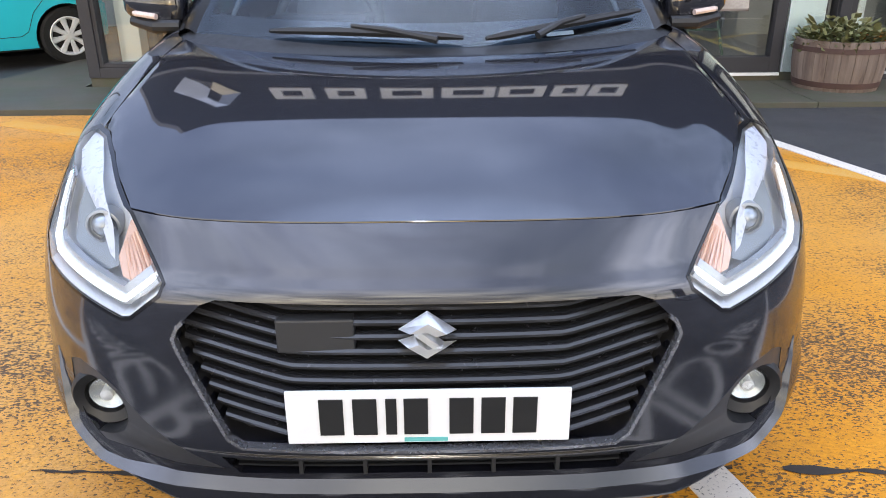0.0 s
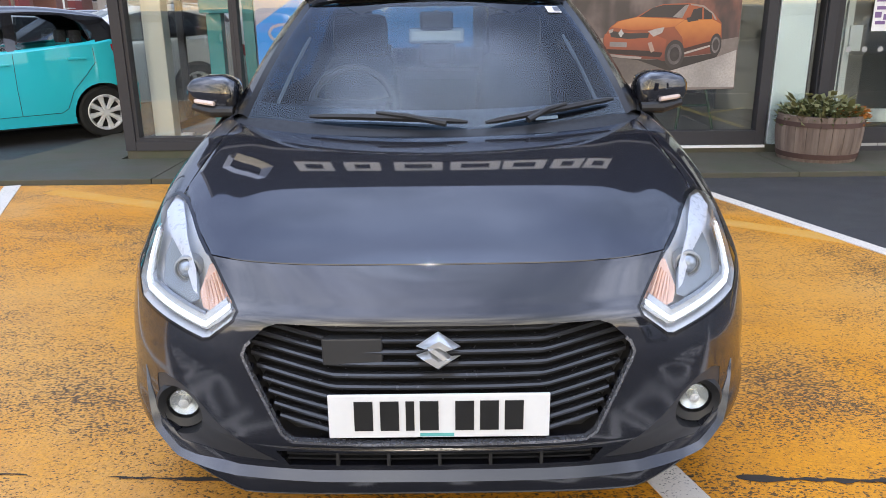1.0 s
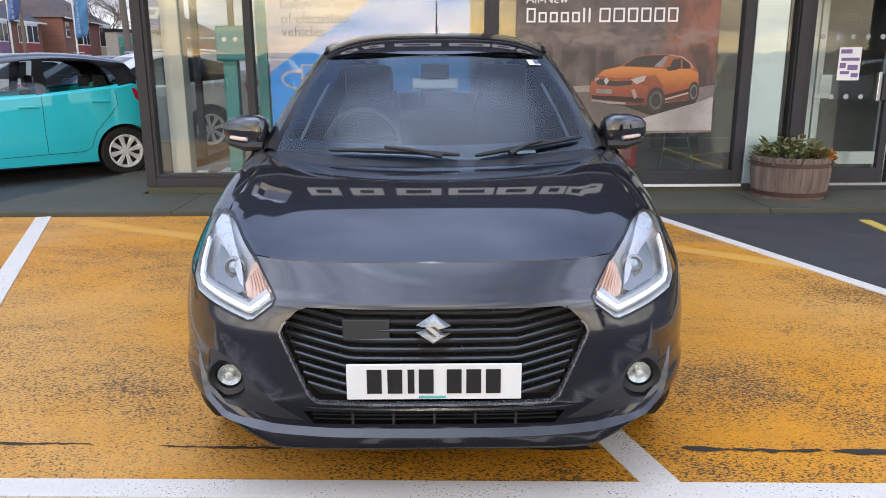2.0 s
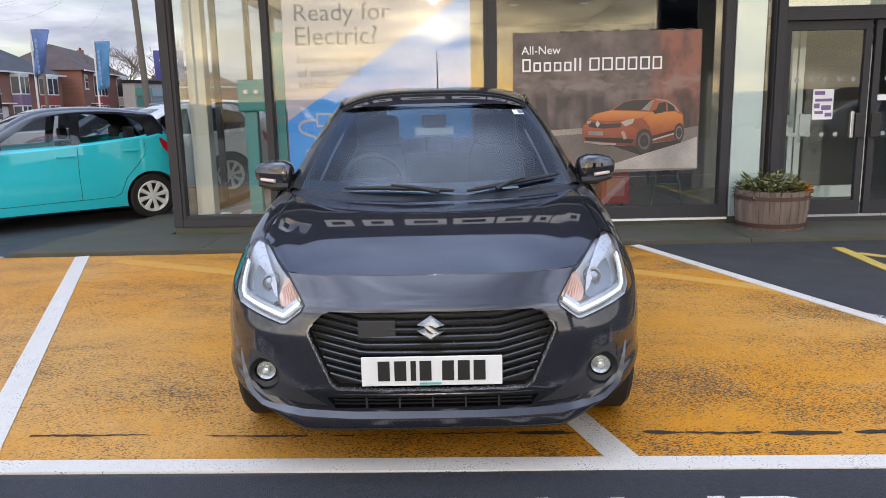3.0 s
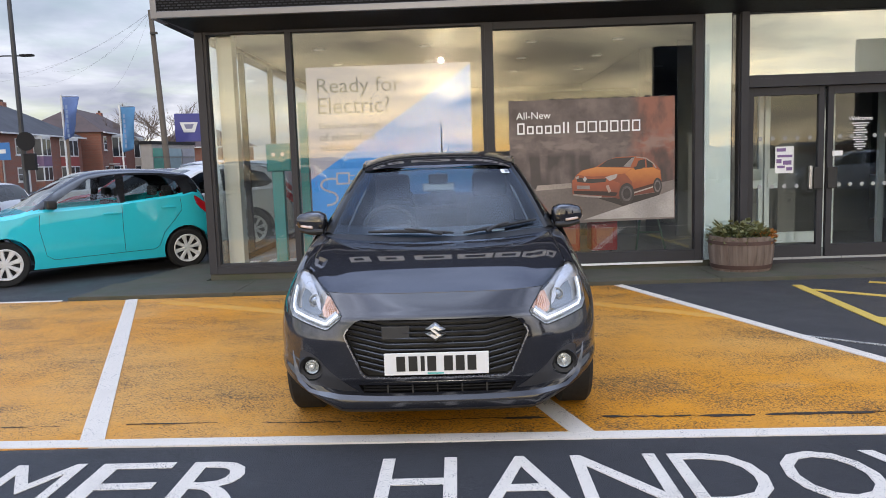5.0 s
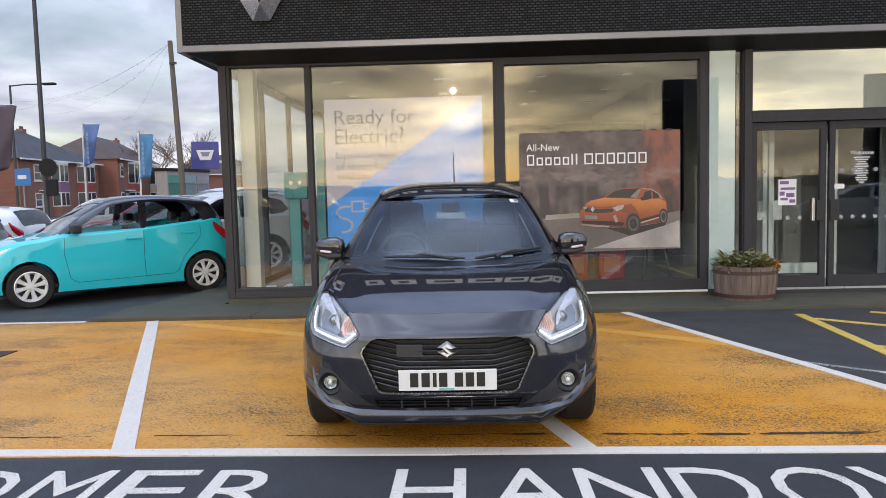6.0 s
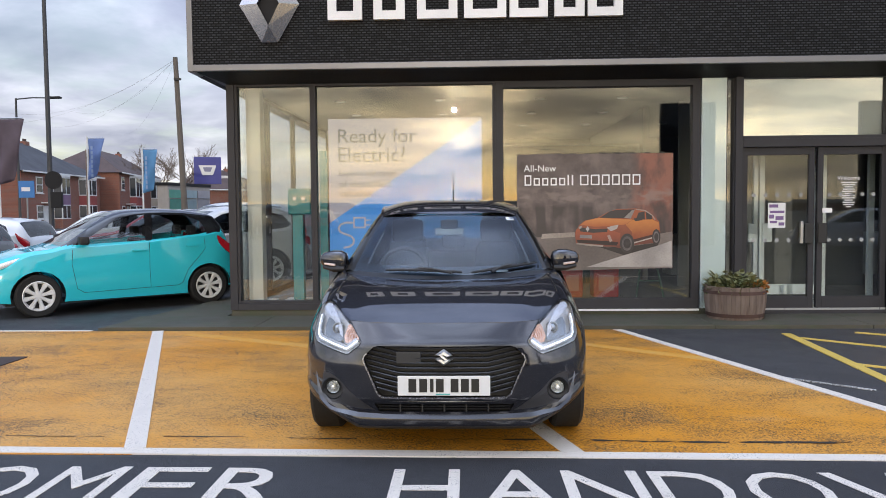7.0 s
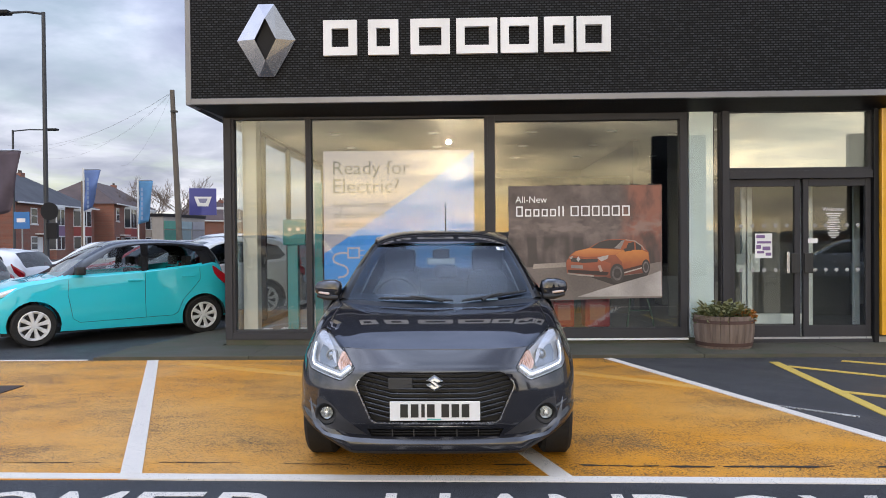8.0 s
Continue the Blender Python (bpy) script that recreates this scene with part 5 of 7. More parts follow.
    for x, y in ((-13, -26), (8.6, -75), (27, -30)):
        street_lamp(Vector((x, y, 0)), 8.4, 0.6, dark, "dark street lamp behind the lane")
    row = structure(thing("far_terrace", "", ""), "distant low brick terrace across the road", "building")
    for k in range(14):
        x = -150 + 22 * k
        hgt = 2.6 + 0.4 * math.sin(k * 2.1)
        part("wall", boxes((x, x + 21, -262, -254, 0, hgt)), BRICK, row)
        bm = bmesh.new()
        vs = [bm.verts.new(p) for p in ((x - 0.2, -253.6, hgt), (x + 21.4, -253.6, hgt), (x + 21.4, -262.4, hgt), (x - 0.2, -262.4, hgt), (x + 1.5, -258, hgt + 1.3), (x + 19, -258, hgt + 1.3))]
        for f in ((0, 1, 5, 4), (1, 2, 5), (2, 3, 4, 5), (3, 0, 4)):
            bm.faces.new([vs[i] for i in f])
        part("roof", bm, SLATE, row)


build_surroundings()

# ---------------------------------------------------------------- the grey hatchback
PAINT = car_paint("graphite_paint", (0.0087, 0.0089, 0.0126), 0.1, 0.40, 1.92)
LAMP_GLASS = pane_material("lamp_cover", (0.95, 0.97, 0.98), 1.45)
SCREEN_GLASS = pane_material("car_glass", (0.50, 0.60, 0.68), 1.60)
GATE_GLASS = pane_material("rear_car_glass", (0.66, 0.62, 0.50), 1.5)
DARK_GLASS = pane_material("dark_car_glass", (0.20, 0.23, 0.25), 1.45)
SILVER_PLASTIC = plain("lamp_silver", (0.86, 0.87, 0.88), 0.25, 0.3)
LAMP_GREY = plain("lamp_housing", (0.74, 0.74, 0.76), 0.35, 0.15)
DRL = emitter("daylight_strip", (0.93, 0.97, 1.0), 0.6)
AMBER = plain("amber_lens", (0.78, 0.49, 0.37), 0.15, 0.35, coat=0.5)
CLOTH = plain("dark_seat_cloth", (0.025, 0.026, 0.03), 0.9)
DASH = plain("dash_plastic", (0.030, 0.032, 0.036), 0.7)

# plan rows of the nose, bottom to top: depth and height at the middle, half width, sweep, power, height at the side, share of the kinked rise
NOSE = [
    (0.30, 0.155, 0.77, 0.36, 2.0, 0.262, 1.0),
    (0.130, 0.142, 0.82, 0.42, 2.0, 0.275, 1.0),
    (0.048, 0.172, 0.850, 0.46, 2.0, 0.308, 1.0),
    (0.032, 0.208, 0.866, 0.49, 1.9, 0.345, 1.0),
    (0.034, 0.256, 0.864, 0.50, 1.8, 0.390, 1.0),
    (0.002, 0.322, 0.868, 0.54, 1.55, 0.430, 1.0),
    (-0.017, 0.352, 0.870, 0.55, 1.38, 0.450, 1.0),
    (-0.016, 0.450, 0.872, 0.56, 1.34, 0.515, 1.0),
    (-0.002, 0.565, 0.872, 0.58, 1.33, 0.600, 0.8),
    (0.007, 0.640, 0.866, 0.61, 1.34, 0.675, 0.5),
    (0.036, 0.684, 0.856, 0.64, 1.40, 0.735, 0.2),
    (0.069, 0.726, 0.840, 0.66, 1.55, 0.79, 0.0),
    (0.099, 0.761, 0.805, 0.70, 1.80, 0.88, 0.0),
]


def nose_point(row, th):
    yc, zc, w, d, q, ze, m = row
    c = 1 - math.cos(th)
    x = w * math.sin(th)
    kink = 0.5 * (math.sqrt(((x - 0.50) / 0.27) ** 2 + 0.004) + (x - 0.50) / 0.27)
    z = zc + (ze - zc) * (m * kink + (1 - m) * c ** 2)
    # the corners swell between lamp and fog lamp
    a, b = max(0.0, min(1.0, (x - 0.36) / 0.16)), max(0.0, min(1.0, (x - 0.66) / 0.17))
    swell = a * a * (3 - 2 * a) * (1 - b * b * (3 - 2 * b)) * math.exp(-((z - 0.548) / 0.066) ** 2)
    return Vector((x, yc + d * c ** q - 0.010 * swell, z))


def blend_rows(t):
    """The nose row at a fractional index, through a cubic."""
    i = max(0, min(len(NOSE) - 2, int(t)))
    f = t - i
    p = [NOSE[max(0, min(len(NOSE) - 1, i + k))] for k in (-1, 0, 1, 2)]
    return tuple(0.5 * (2 * b + (c - a) * f + (2 * a - 5 * b + 4 * c - d) * f * f + (3 * b - a - 3 * c + d) * f ** 3) for a, b, c, d in zip(*p))


TOP_ROW = len(NOSE) - 1


def hood_point(th, r):
    """The bonnet, from the nose's top row (r 0) to the cowl (r 1)."""
    a = nose_point(NOSE[-1], th)
    c = 1 - math.cos(th)
    b = Vector((0.745 * math.sin(th), 0.875 + 0.36 * c ** 1.35, 0.947 + 0.036 * c))
    p = a.lerp(b, r)
    p.z += 0.034 * 4 * r * (1 - r) * (1 - 0.45 * c)
    # low ridge beside the middle of the bonnet
    p.z -= 0.0025 * math.exp(-((abs(p.x) - 0.56) / 0.05) ** 2) * math.sin(math.pi * min(1, r * 1.2))
    return p


def skin_y(x, z):
    """Depth of the nose's skin at x, z."""
    x = abs(x)
    top = nose_point(NOSE[-1], math.asin(min(0.9999, x / 0.805)))
    if z > top.z and x > 0.45:        # on the bonnet's flank
        lo, hi = 0.0, 0.7
        for _ in range(20):
            r = (lo + hi) / 2
            p = hood_point(math.asin(min(0.9999, x / (0.805 - 0.06 * r))), r)
            lo, hi = (r, hi) if p.z < z else (lo, r)
        return p.y
    lo, hi = 3.2, float(TOP_ROW)
    for _ in range(26):
        t = (lo + hi) / 2
        row = blend_rows(t)
        th = math.asin(min(0.9999, x / row[2]))
        if nose_point(row, th).z < z:
            lo = t
        else:
            hi = t
    row = blend_rows((lo + hi) / 2)
    return nose_point(row, math.asin(min(0.9999, x / row[2]))).y


def mirror_poly(poly):
    return [(-x, z) for x, z in reversed(poly)]


LAMP_POLY = [(0.778, 0.812), (0.766, 0.832), (0.752, 0.842), (0.728, 0.850), (0.690, 0.845), (0.648, 0.824), (0.600, 0.794), (0.548, 0.766), (0.474, 0.662), (0.484, 0.640), (0.548, 0.590), (0.566, 0.586), (0.768, 0.632), (0.792, 0.668), (0.792, 0.72), (0.786, 0.77)]
GRILLE_POLY = [(-0.462, 0.566), (-0.455, 0.545), (-0.375, 0.372), (-0.35, 0.354), (0.35, 0.354), (0.375, 0.372), (0.455, 0.545), (0.462, 0.566), (0.452, 0.588), (0.405, 0.632), (0.375, 0.643), (-0.375, 0.643), (-0.405, 0.632), (-0.452, 0.588)]
INTAKE_POLY = [(-0.372, 0.266), (0.372, 0.266), (0.398, 0.316), (-0.398, 0.316)]
FOG_POLY = [(0.714, 0.462), (0.700, 0.470), (0.685, 0.474), (0.640, 0.462), (0.600, 0.436), (0.545, 0.382), (0.43, 0.299), (0.395, 0.276), (0.50, 0.281), (0.65, 0.305), (0.697, 0.343), (0.710, 0.385), (0.716, 0.43)]
FOG_RING = [(0.653 + 0.070 * math.cos(2 * math.pi * k / 22), 0.381 + 0.064 * math.sin(2 * math.pi * k / 22)) for k in range(22)]


def inside(poly, x, z):
    n, hit = len(poly), False
    for i in range(n):
        (x1, z1), (x2, z2) = poly[i], poly[(i + 1) % n]
        if (z1 > z) != (z2 > z) and x < (x2 - x1) * (z - z1) / (z2 - z1) + x1:
            hit = not hit
    return hit


def cut_outline(bm, poly, reach):
    """Cuts the outline's edges into the skin by upright planes, near the outline only."""
    n = len(poly)
    for i in range(n):
        (ax, az), (bx, bz) = poly[i], poly[(i + 1) % n]
        dx, dz = bx - ax, bz - az
        L = math.hypot(dx, dz)
        lo_x, hi_x, lo_z, hi_z = min(ax, bx) - 0.004, max(ax, bx) + 0.004, min(az, bz) - 0.004, max(az, bz) + 0.004
        geom = []
        for f in bm.faces:
            xs, zs = [v.co.x for v in f.verts], [v.co.z for v in f.verts]
            if max(xs) > lo_x and min(xs) < hi_x and max(zs) > lo_z and min(zs) < hi_z and min(v.co.y for v in f.verts) < reach:
                geom.append(f)
        es = list({e for f in geom for e in f.edges})
        vs = list({v for f in geom for v in f.verts})
        bmesh.ops.bisect_plane(bm, geom=vs + es + geom, dist=1e-5, plane_co=(ax, 0, az), plane_no=(-dz / L, 0, dx / L))


def take(bm, keep):
    """A copy of bm with only the faces that keep() accepts."""
    c = bm.copy()
    bmesh.ops.delete(c, geom=[f for f in c.faces if not keep(f)], context="FACES")
    return c


def thicken_rim(bm, depth, where=None):
    """Turns the free edges inwards (+y) as a lip."""
    es = [e for e in bm.edges if len(e.link_faces) == 1 and (where is None or where(e))]
    r = bmesh.ops.extrude_edge_only(bm, edges=es)
    for v in r["geom"]:
        if isinstance(v, bmesh.types.BMVert):
            v.co.y += depth


def grid_mesh(rows):
    bm = bmesh.new()
    vs = [[bm.verts.new(p) for p in row] for row in rows]
    for a, b in zip(vs, vs[1:]):
        for i in range(len(a) - 1):
            bm.faces.new((a[i], a[i + 1], b[i + 1], b[i]))
    return bm


def ribbon(outline, width, depth, back, closed=True, shrink=0.0, lean=0.0):
    """A bead of square section that follows an outline in x, z on the skin; back: how far behind the skin."""
    n = len(outline)
    cx, cz = sum(p[0] for p in outline) / n, sum(p[1] for p in outline) / n
    bm = bmesh.new()
    rings = []
    for i, (x, z) in enumerate(outline):
        if closed:
            a, b = Vector(outline[i - 1]), Vector(outline[(i + 1) % n])
        else:
            a, b = Vector(outline[max(i - 1, 0)]), Vector(outline[min(i + 1, n - 1)])
        d = (b - a).normalized()
        nrm = Vector((-d.y, d.x))
        if nrm.dot(Vector((cx - x, cz - z))) < 0:
            nrm = -nrm
        p0, p1 = Vector((x, z)) + nrm * shrink, Vector((x, z)) + nrm * (shrink + width)
        y0, y1 = skin_y(p0.x, p0.y) + back, skin_y(p1.x, p1.y) + back + lean
        rings.append([bm.verts.new(q) for q in ((p0.x, y0, p0.y), (p1.x, y1, p1.y), (p1.x, y1 + depth, p1.y), (p0.x, y0 + depth, p0.y))])
    pairs = list(zip(rings, rings[1:])) + ([(rings[-1], rings[0])] if closed else [])
    for a, b in pairs:
        for k in range(4):
            bm.faces.new((a[k], a[(k + 1) % 4], b[(k + 1) % 4], b[k]))
    if not closed:
        bm.faces.new(rings[0]); bm.faces.new(rings[-1])
    return bm


def dense(poly, step=0.02, closed=True):
    out = []
    n = len(poly)
    for i in range(n if closed else n - 1):
        a, b = Vector(poly[i]), Vector(poly[(i + 1) % n])
        k = max(1, int((b - a).length / step))
        out += [tuple(a.lerp(b, j / k)) for j in range(k)]
    if not closed:
        out.append(tuple(poly[-1]))
    return out


def offset_fill(poly, back):
    """A filled outline laid behind the skin."""
    bm = bmesh.new()
    pts = dense(poly, 0.02)
    n = len(pts)
    cx, cz = sum(p[0] for p in pts) / n, sum(p[1] for p in pts) / n
    rings = []
    for f in (1.0, 0.75, 0.5, 0.25):
        rings.append([bm.verts.new((cx + (x - cx) * f, skin_y(cx + (x - cx) * f, cz + (z - cz) * f) + back, cz + (z - cz) * f)) for x, z in pts])
    mid = bm.verts.new((cx, skin_y(cx, cz) + back, cz))
    for a, b in zip(rings, rings[1:]):
        for i in range(n):
            bm.faces.new((a[i], a[(i + 1) % n], b[(i + 1) % n], b[i]))
    for i in range(n):
        bm.faces.new((rings[-1][i], rings[-1][(i + 1) % n], mid))
    return bm


SIDE_Y = [0.62, 0.72, 0.86, 1.0, 1.3, 1.7, 2.2, 2.7, 3.1, 3.4, 3.6, 3.74, 3.81, 3.84]


def hatchback():
    car = thing("hatchback_car", "graphite grey metallic hatchback parked nose-out, daylight lamps on", "car")
    # ---- skin: nose and bonnet in one sheet, then cut along the openings
    half = [radians(90) * (i / 36) ** 0.92 for i in range(37)]
    ths = [-t for t in reversed(half[1:])] + half
    sheet = []
    for i in range(TOP_ROW * 5 + 1):
        row = blend_rows(i / 5)
        sheet.append([Vector((math.copysign(1, t) * nose_point(row, abs(t)).x, *nose_point(row, abs(t))[1:])) for t in ths])
    hr = [0.006] + [i / 22 for i in range(1, 23)]
    for r in hr:
        sheet.append([Vector((math.copysign(1, t) * hood_point(abs(t), r).x, *hood_point(abs(t), r)[1:])) for t in ths])
    skin = grid_mesh(sheet)
    lamps = (LAMP_POLY, mirror_poly(LAMP_POLY))
    fogs = (FOG_POLY, mirror_poly(FOG_POLY))
    for poly, reach in ((GRILLE_POLY, 0.5), (INTAKE_POLY, 0.3), (LAMP_POLY, 0.68), (lamps[1], 0.68), (FOG_POLY, 0.6), (fogs[1], 0.6), (FOG_RING, 0.5), (mirror_poly(FOG_RING), 0.5)):
        cut_outline(skin, poly, reach)

    def mid(f):
        return f.calc_center_median()

    def in_lamp(f):
        c = mid(f)
        return c.y < 0.66 and (inside(lamps[0], c.x, c.z) or inside(lamps[1], c.x, c.z))

    def in_hole(f):
        c = mid(f)
        return c.y < 0.6 and (inside(GRILLE_POLY, c.x, c.z) or inside(INTAKE_POLY, c.x, c.z) or inside(fogs[0], c.x, c.z) or inside(fogs[1], c.x, c.z))

    def hood_side(c):
        """Half width of the bonnet lid at a depth."""
        return 0.715 - 0.035 * max(0.0, c.y - 0.45)

    def is_top(f):
        c = mid(f)
        a = nose_point(NOSE[-1], math.asin(min(0.9999, abs(c.x) / 0.805)))
        return c.y > a.y - 0.0005 and c.z > 0.755

    def is_hood(f):
        c = mid(f)
        return is_top(f) and abs(c.x) < hood_side(c)
    for s in (-1, 1):                # straight cut for the lid's sides
        geom = [f for f in skin.faces if mid(f).x * s > 0.5 and mid(f).y > 0.3]
        es, vs = list({e for f in geom for e in f.edges}), list({v for f in geom for v in f.verts})
        bmesh.ops.bisect_plane(skin, geom=vs + es + geom, dist=1e-5, plane_co=(s * 0.715, 0.45, 0), plane_no=Vector((1 * s, 0.035, 0)).normalized())
    wide = [[((x - 0.66 * sg) * 1.12 + 0.66 * sg, (z - 0.7) * 1.15 + 0.7) for x, z in p] for p, sg in ((lamps[0], 1), (lamps[1], -1))]
    nose = take(skin, lambda f: not in_lamp(f) and not in_hole(f) and not is_hood(f))
    def is_chin(f):
        c = mid(f)
        return c.z < nose_point(blend_rows(2.25), math.asin(min(0.9999, abs(c.x) / 0.84))).z
    chin = take(nose, is_chin)
    bmesh.ops.delete(nose, geom=[f for f in nose.faces if is_chin(f)], context="FACES")
    part("chin", chin, BLACK_PLASTIC, car, smooth=35)
    thicken_rim(nose, 0.07, lambda e: all(v.co.y < 0.62 for v in e.verts) and not all(v.co.z > nose_point(NOSE[-1], math.asin(min(0.9999, abs(v.co.x) / 0.805))).z - 0.004 for v in e.verts))
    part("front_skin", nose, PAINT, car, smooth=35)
    lid = take(skin, lambda f: is_hood(f) and not in_lamp(f))
    rim = [v for v in lid.verts if v.is_boundary]
    for v in rim:                    # shut gap round the lid
        v.co += Vector((-math.copysign(0.0035, v.co.x) if abs(v.co.x) > 0.5 else 0, 0.0035 if v.co.y < 0.55 else 0, -0.0008))
    es = [e for e in lid.edges if e.is_boundary]
    r = bmesh.ops.extrude_edge_only(lid, edges=es)
    for v in r["geom"]:
        if isinstance(v, bmesh.types.BMVert):
            v.co += Vector((0, 0.004, -0.025))
    part("bonnet", lid, PAINT, car, smooth=35)
    gap = take(skin, lambda f: is_top(f) and not any(inside(p, mid(f).x, mid(f).z) and mid(f).y < 0.72 for p in wide))
    moved(gap, y=0.01, z=-0.014)
    part("inner_panel", gap, BLACK_PLASTIC, car)
    # ---- headlamps
    for s, poly in ((1, lamps[0]), (-1, lamps[1])):
        m = lambda pts: pts if s > 0 else mirror_poly(pts)
        lampgrp = part("headlamp", offset_fill(poly, 0.085), LAMP_GREY, car, "headlamp housing with a lit daylight strip", smooth=True)
        lens = take(skin, lambda f: in_lamp(f) and mid(f).x * s > 0)
        lb = part("lens", lens, LAMP_GLASS, lampgrp, "clear lamp cover", smooth=35)
        lb.visible_shadow = False
        part("seal", ribbon(dense(poly, 0.015), 0.006, 0.006, -0.0015, shrink=-0.003), GLOSS_BLACK, lampgrp)
        part("rim", ribbon(dense(poly, 0.015), 0.004, 0.084, 0.006), LAMP_GREY, lampgrp)
        low = m([(0.776, 0.775), (0.782, 0.715), (0.774, 0.668), (0.755, 0.645), (0.570, 0.601), (0.554, 0.603), (0.491, 0.650)])
        part("daylight_strip", ribbon(dense(low, 0.015, False), 0.009, 0.02, 0.014, False, 0.010), DRL, lampgrp, "white glowing daylight strip", smooth=True)
        part("strip_carrier", ribbon(dense(low, 0.015, False), 0.032, 0.02, 0.024, False, 0.001), plain("strip_silver", (0.50, 0.51, 0.53), 0.22, 0.5), lampgrp, smooth=True)
        part("bright_fin", offset_fill(m([(0.750, 0.812), (0.742, 0.836), (0.705, 0.834), (0.665, 0.806), (0.628, 0.772), (0.602, 0.725), (0.592, 0.672), (0.606, 0.680), (0.636, 0.735), (0.675, 0.765), (0.718, 0.788)]), 0.030), plain("lamp_blade", (0.62, 0.62, 0.66), 0.3, 0.1), lampgrp, "pale lamp blade", smooth=True)
        part("bowl", offset_fill(m([(0.705, 0.765), (0.722, 0.72), (0.715, 0.672), (0.640, 0.632), (0.592, 0.655), (0.600, 0.705), (0.64, 0.75)]), 0.055), plain("lamp_bowl", (0.30, 0.32, 0.35), 0.2, 0.3), lampgrp, smooth=True)
        px, pz = s * 0.632, 0.716
        py = skin_y(px, pz) + 0.045
        b = lathe([(0.034, 0.03), (0.034, -0.008), (0.029, -0.010), (0.029, 0.0)], 28, "y")
        part("projector_ring", moved(b, x=px, y=py, z=pz), plain("projector_rim", (0.36, 0.37, 0.39), 0.35, 0.4), lampgrp, smooth=40)
        b = lathe([(0.001, -0.020), (0.011, -0.018), (0.021, -0.009), (0.028, 0.004), (0.028, 0.01), (0.001, 0.01)], 28, "y")
        part("projector", moved(b, x=px, y=py, z=pz), plain("projector_glass", (0.42, 0.45, 0.50), 0.06, 0.5), lampgrp, smooth=40)
        part("indicator", offset_fill(m([(0.492, 0.668), (0.540, 0.752), (0.565, 0.738), (0.588, 0.675), (0.575, 0.645), (0.535, 0.636)]), 0.038), AMBER, lampgrp, "pale amber indicator reflector", smooth=True)
        ribs = bmesh.new()
        for k in range(5):
            t = k / 4
            tube([(s * (0.505 + 0.05 * t), skin_y(0.505 + 0.05 * t, 0.66) + 0.030, 0.650 - 0.012 * t), (s * (0.54 + 0.03 * t), skin_y(0.54 + 0.03 * t, 0.70) + 0.032, 0.735 - 0.03 * t)], 0.004, 6, ribs)
        part("indicator_rib", ribs, AMBER, lampgrp)
    # ---- grille
    g = part("grille", offset_fill(GRILLE_POLY, 0.065), plain("grille_black", (0.004, 0.004, 0.004), 0.6), car, "black grille with fine bars")

    def span(z):
        xs = []
        n = len(GRILLE_POLY)
        for i in range(n):
            (x1, z1), (x2, z2) = GRILLE_POLY[i], GRILLE_POLY[(i + 1) % n]
            if (z1 > z) != (z2 > z):
                xs.append(x1 + (x2 - x1) * (z - z1) / (z2 - z1))
        return max(xs)
    slat_mat = plain("grille_bar", (0.030, 0.030, 0.032), 0.22)
    for k in range(10):
        z = 0.376 + 0.0282 * k
        w = span(min(z + 0.02, 0.636)) - 0.004
        bm = bmesh.new()
        rings = []
        for i in range(41):
            x = -w + 2 * w * i / 40
            turn = max(0.0, abs(x) - 0.25)       # the bars kink back and up towards their ends
            y = skin_y(x, z) + 0.10 * turn
            prof = [(0.012, 0.003), (0.017, 0.007), (0.034, 0.008), (0.060, 0.004), (0.060, -0.003), (0.028, -0.006), (0.014, -0.003)]
            rings.append([bm.verts.new((x, y + dy, min(z + 0.20 * turn, 0.640) + dz)) for dy, dz in prof])
        for a, b in zip(rings, rings[1:]):
            for j in range(len(a)):
                bm.faces.new((a[j], a[(j + 1) % len(a)], b[(j + 1) % len(a)], b[j]))
        bm.faces.new(rings[0]); bm.faces.new(rings[-1])
        part("grille_bar", bm, slat_mat, g, smooth=30)
    part("radar_panel", moved(boxes((-0.070, 0.070, 0.0, 0.03, -0.033, 0.033), bevel=0.004), x=-0.200, y=skin_y(0.20, 0.58) + 0.010, z=0.578), plain("radar_cover", (0.028, 0.028, 0.029), 0.55), g, "blank dark grey square panel")
    lower = [p for p in dense(GRILLE_POLY, 0.015) if p[1] < 0.60]
    i0 = max(range(len(lower)), key=lambda i: (Vector(lower[i]) - Vector(lower[i - 1])).length)
    lower = lower[i0:] + lower[:i0]
    part("bright_surround", ribbon(lower, 0.007, 0.02, -0.006, False, -0.003), plain("dark_chrome", (0.34, 0.34, 0.36), 0.25, 0.8), g, "dark chrome surround", smooth=40)
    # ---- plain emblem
    em = bmesh.new()
    ey = skin_y(0, 0.58) - 0.012
    for pts in ([(0, 0.048), (0.052, 0.010), (0.022, 0.000), (0.0, 0.016), (-0.052, 0.012)], [(0, -0.048), (-0.052, -0.010), (-0.022, 0.000), (0.0, -0.016), (0.052, -0.012)], [(-0.034, 0.018), (-0.016, 0.028), (0.034, -0.018), (0.016, -0.028)]):
        c = Vector((sum(p[0] for p in pts) / len(pts), sum(p[1] for p in pts) / len(pts)))
        lo = [em.verts.new((p[0], ey + 0.022, 0.582 + p[1])) for p in pts]
        up = [em.verts.new((p[0] * 0.62 + c.x * 0.38, ey - 0.002, 0.582 + p[1] * 0.55 + c.y * 0.45)) for p in pts]
        em.faces.new(up)
        for i in range(len(pts)):
            j = (i + 1) % len(pts)
            em.faces.new((lo[i], lo[j], up[j], up[i]))
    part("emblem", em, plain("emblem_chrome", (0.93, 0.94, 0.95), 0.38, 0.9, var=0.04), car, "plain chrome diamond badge")
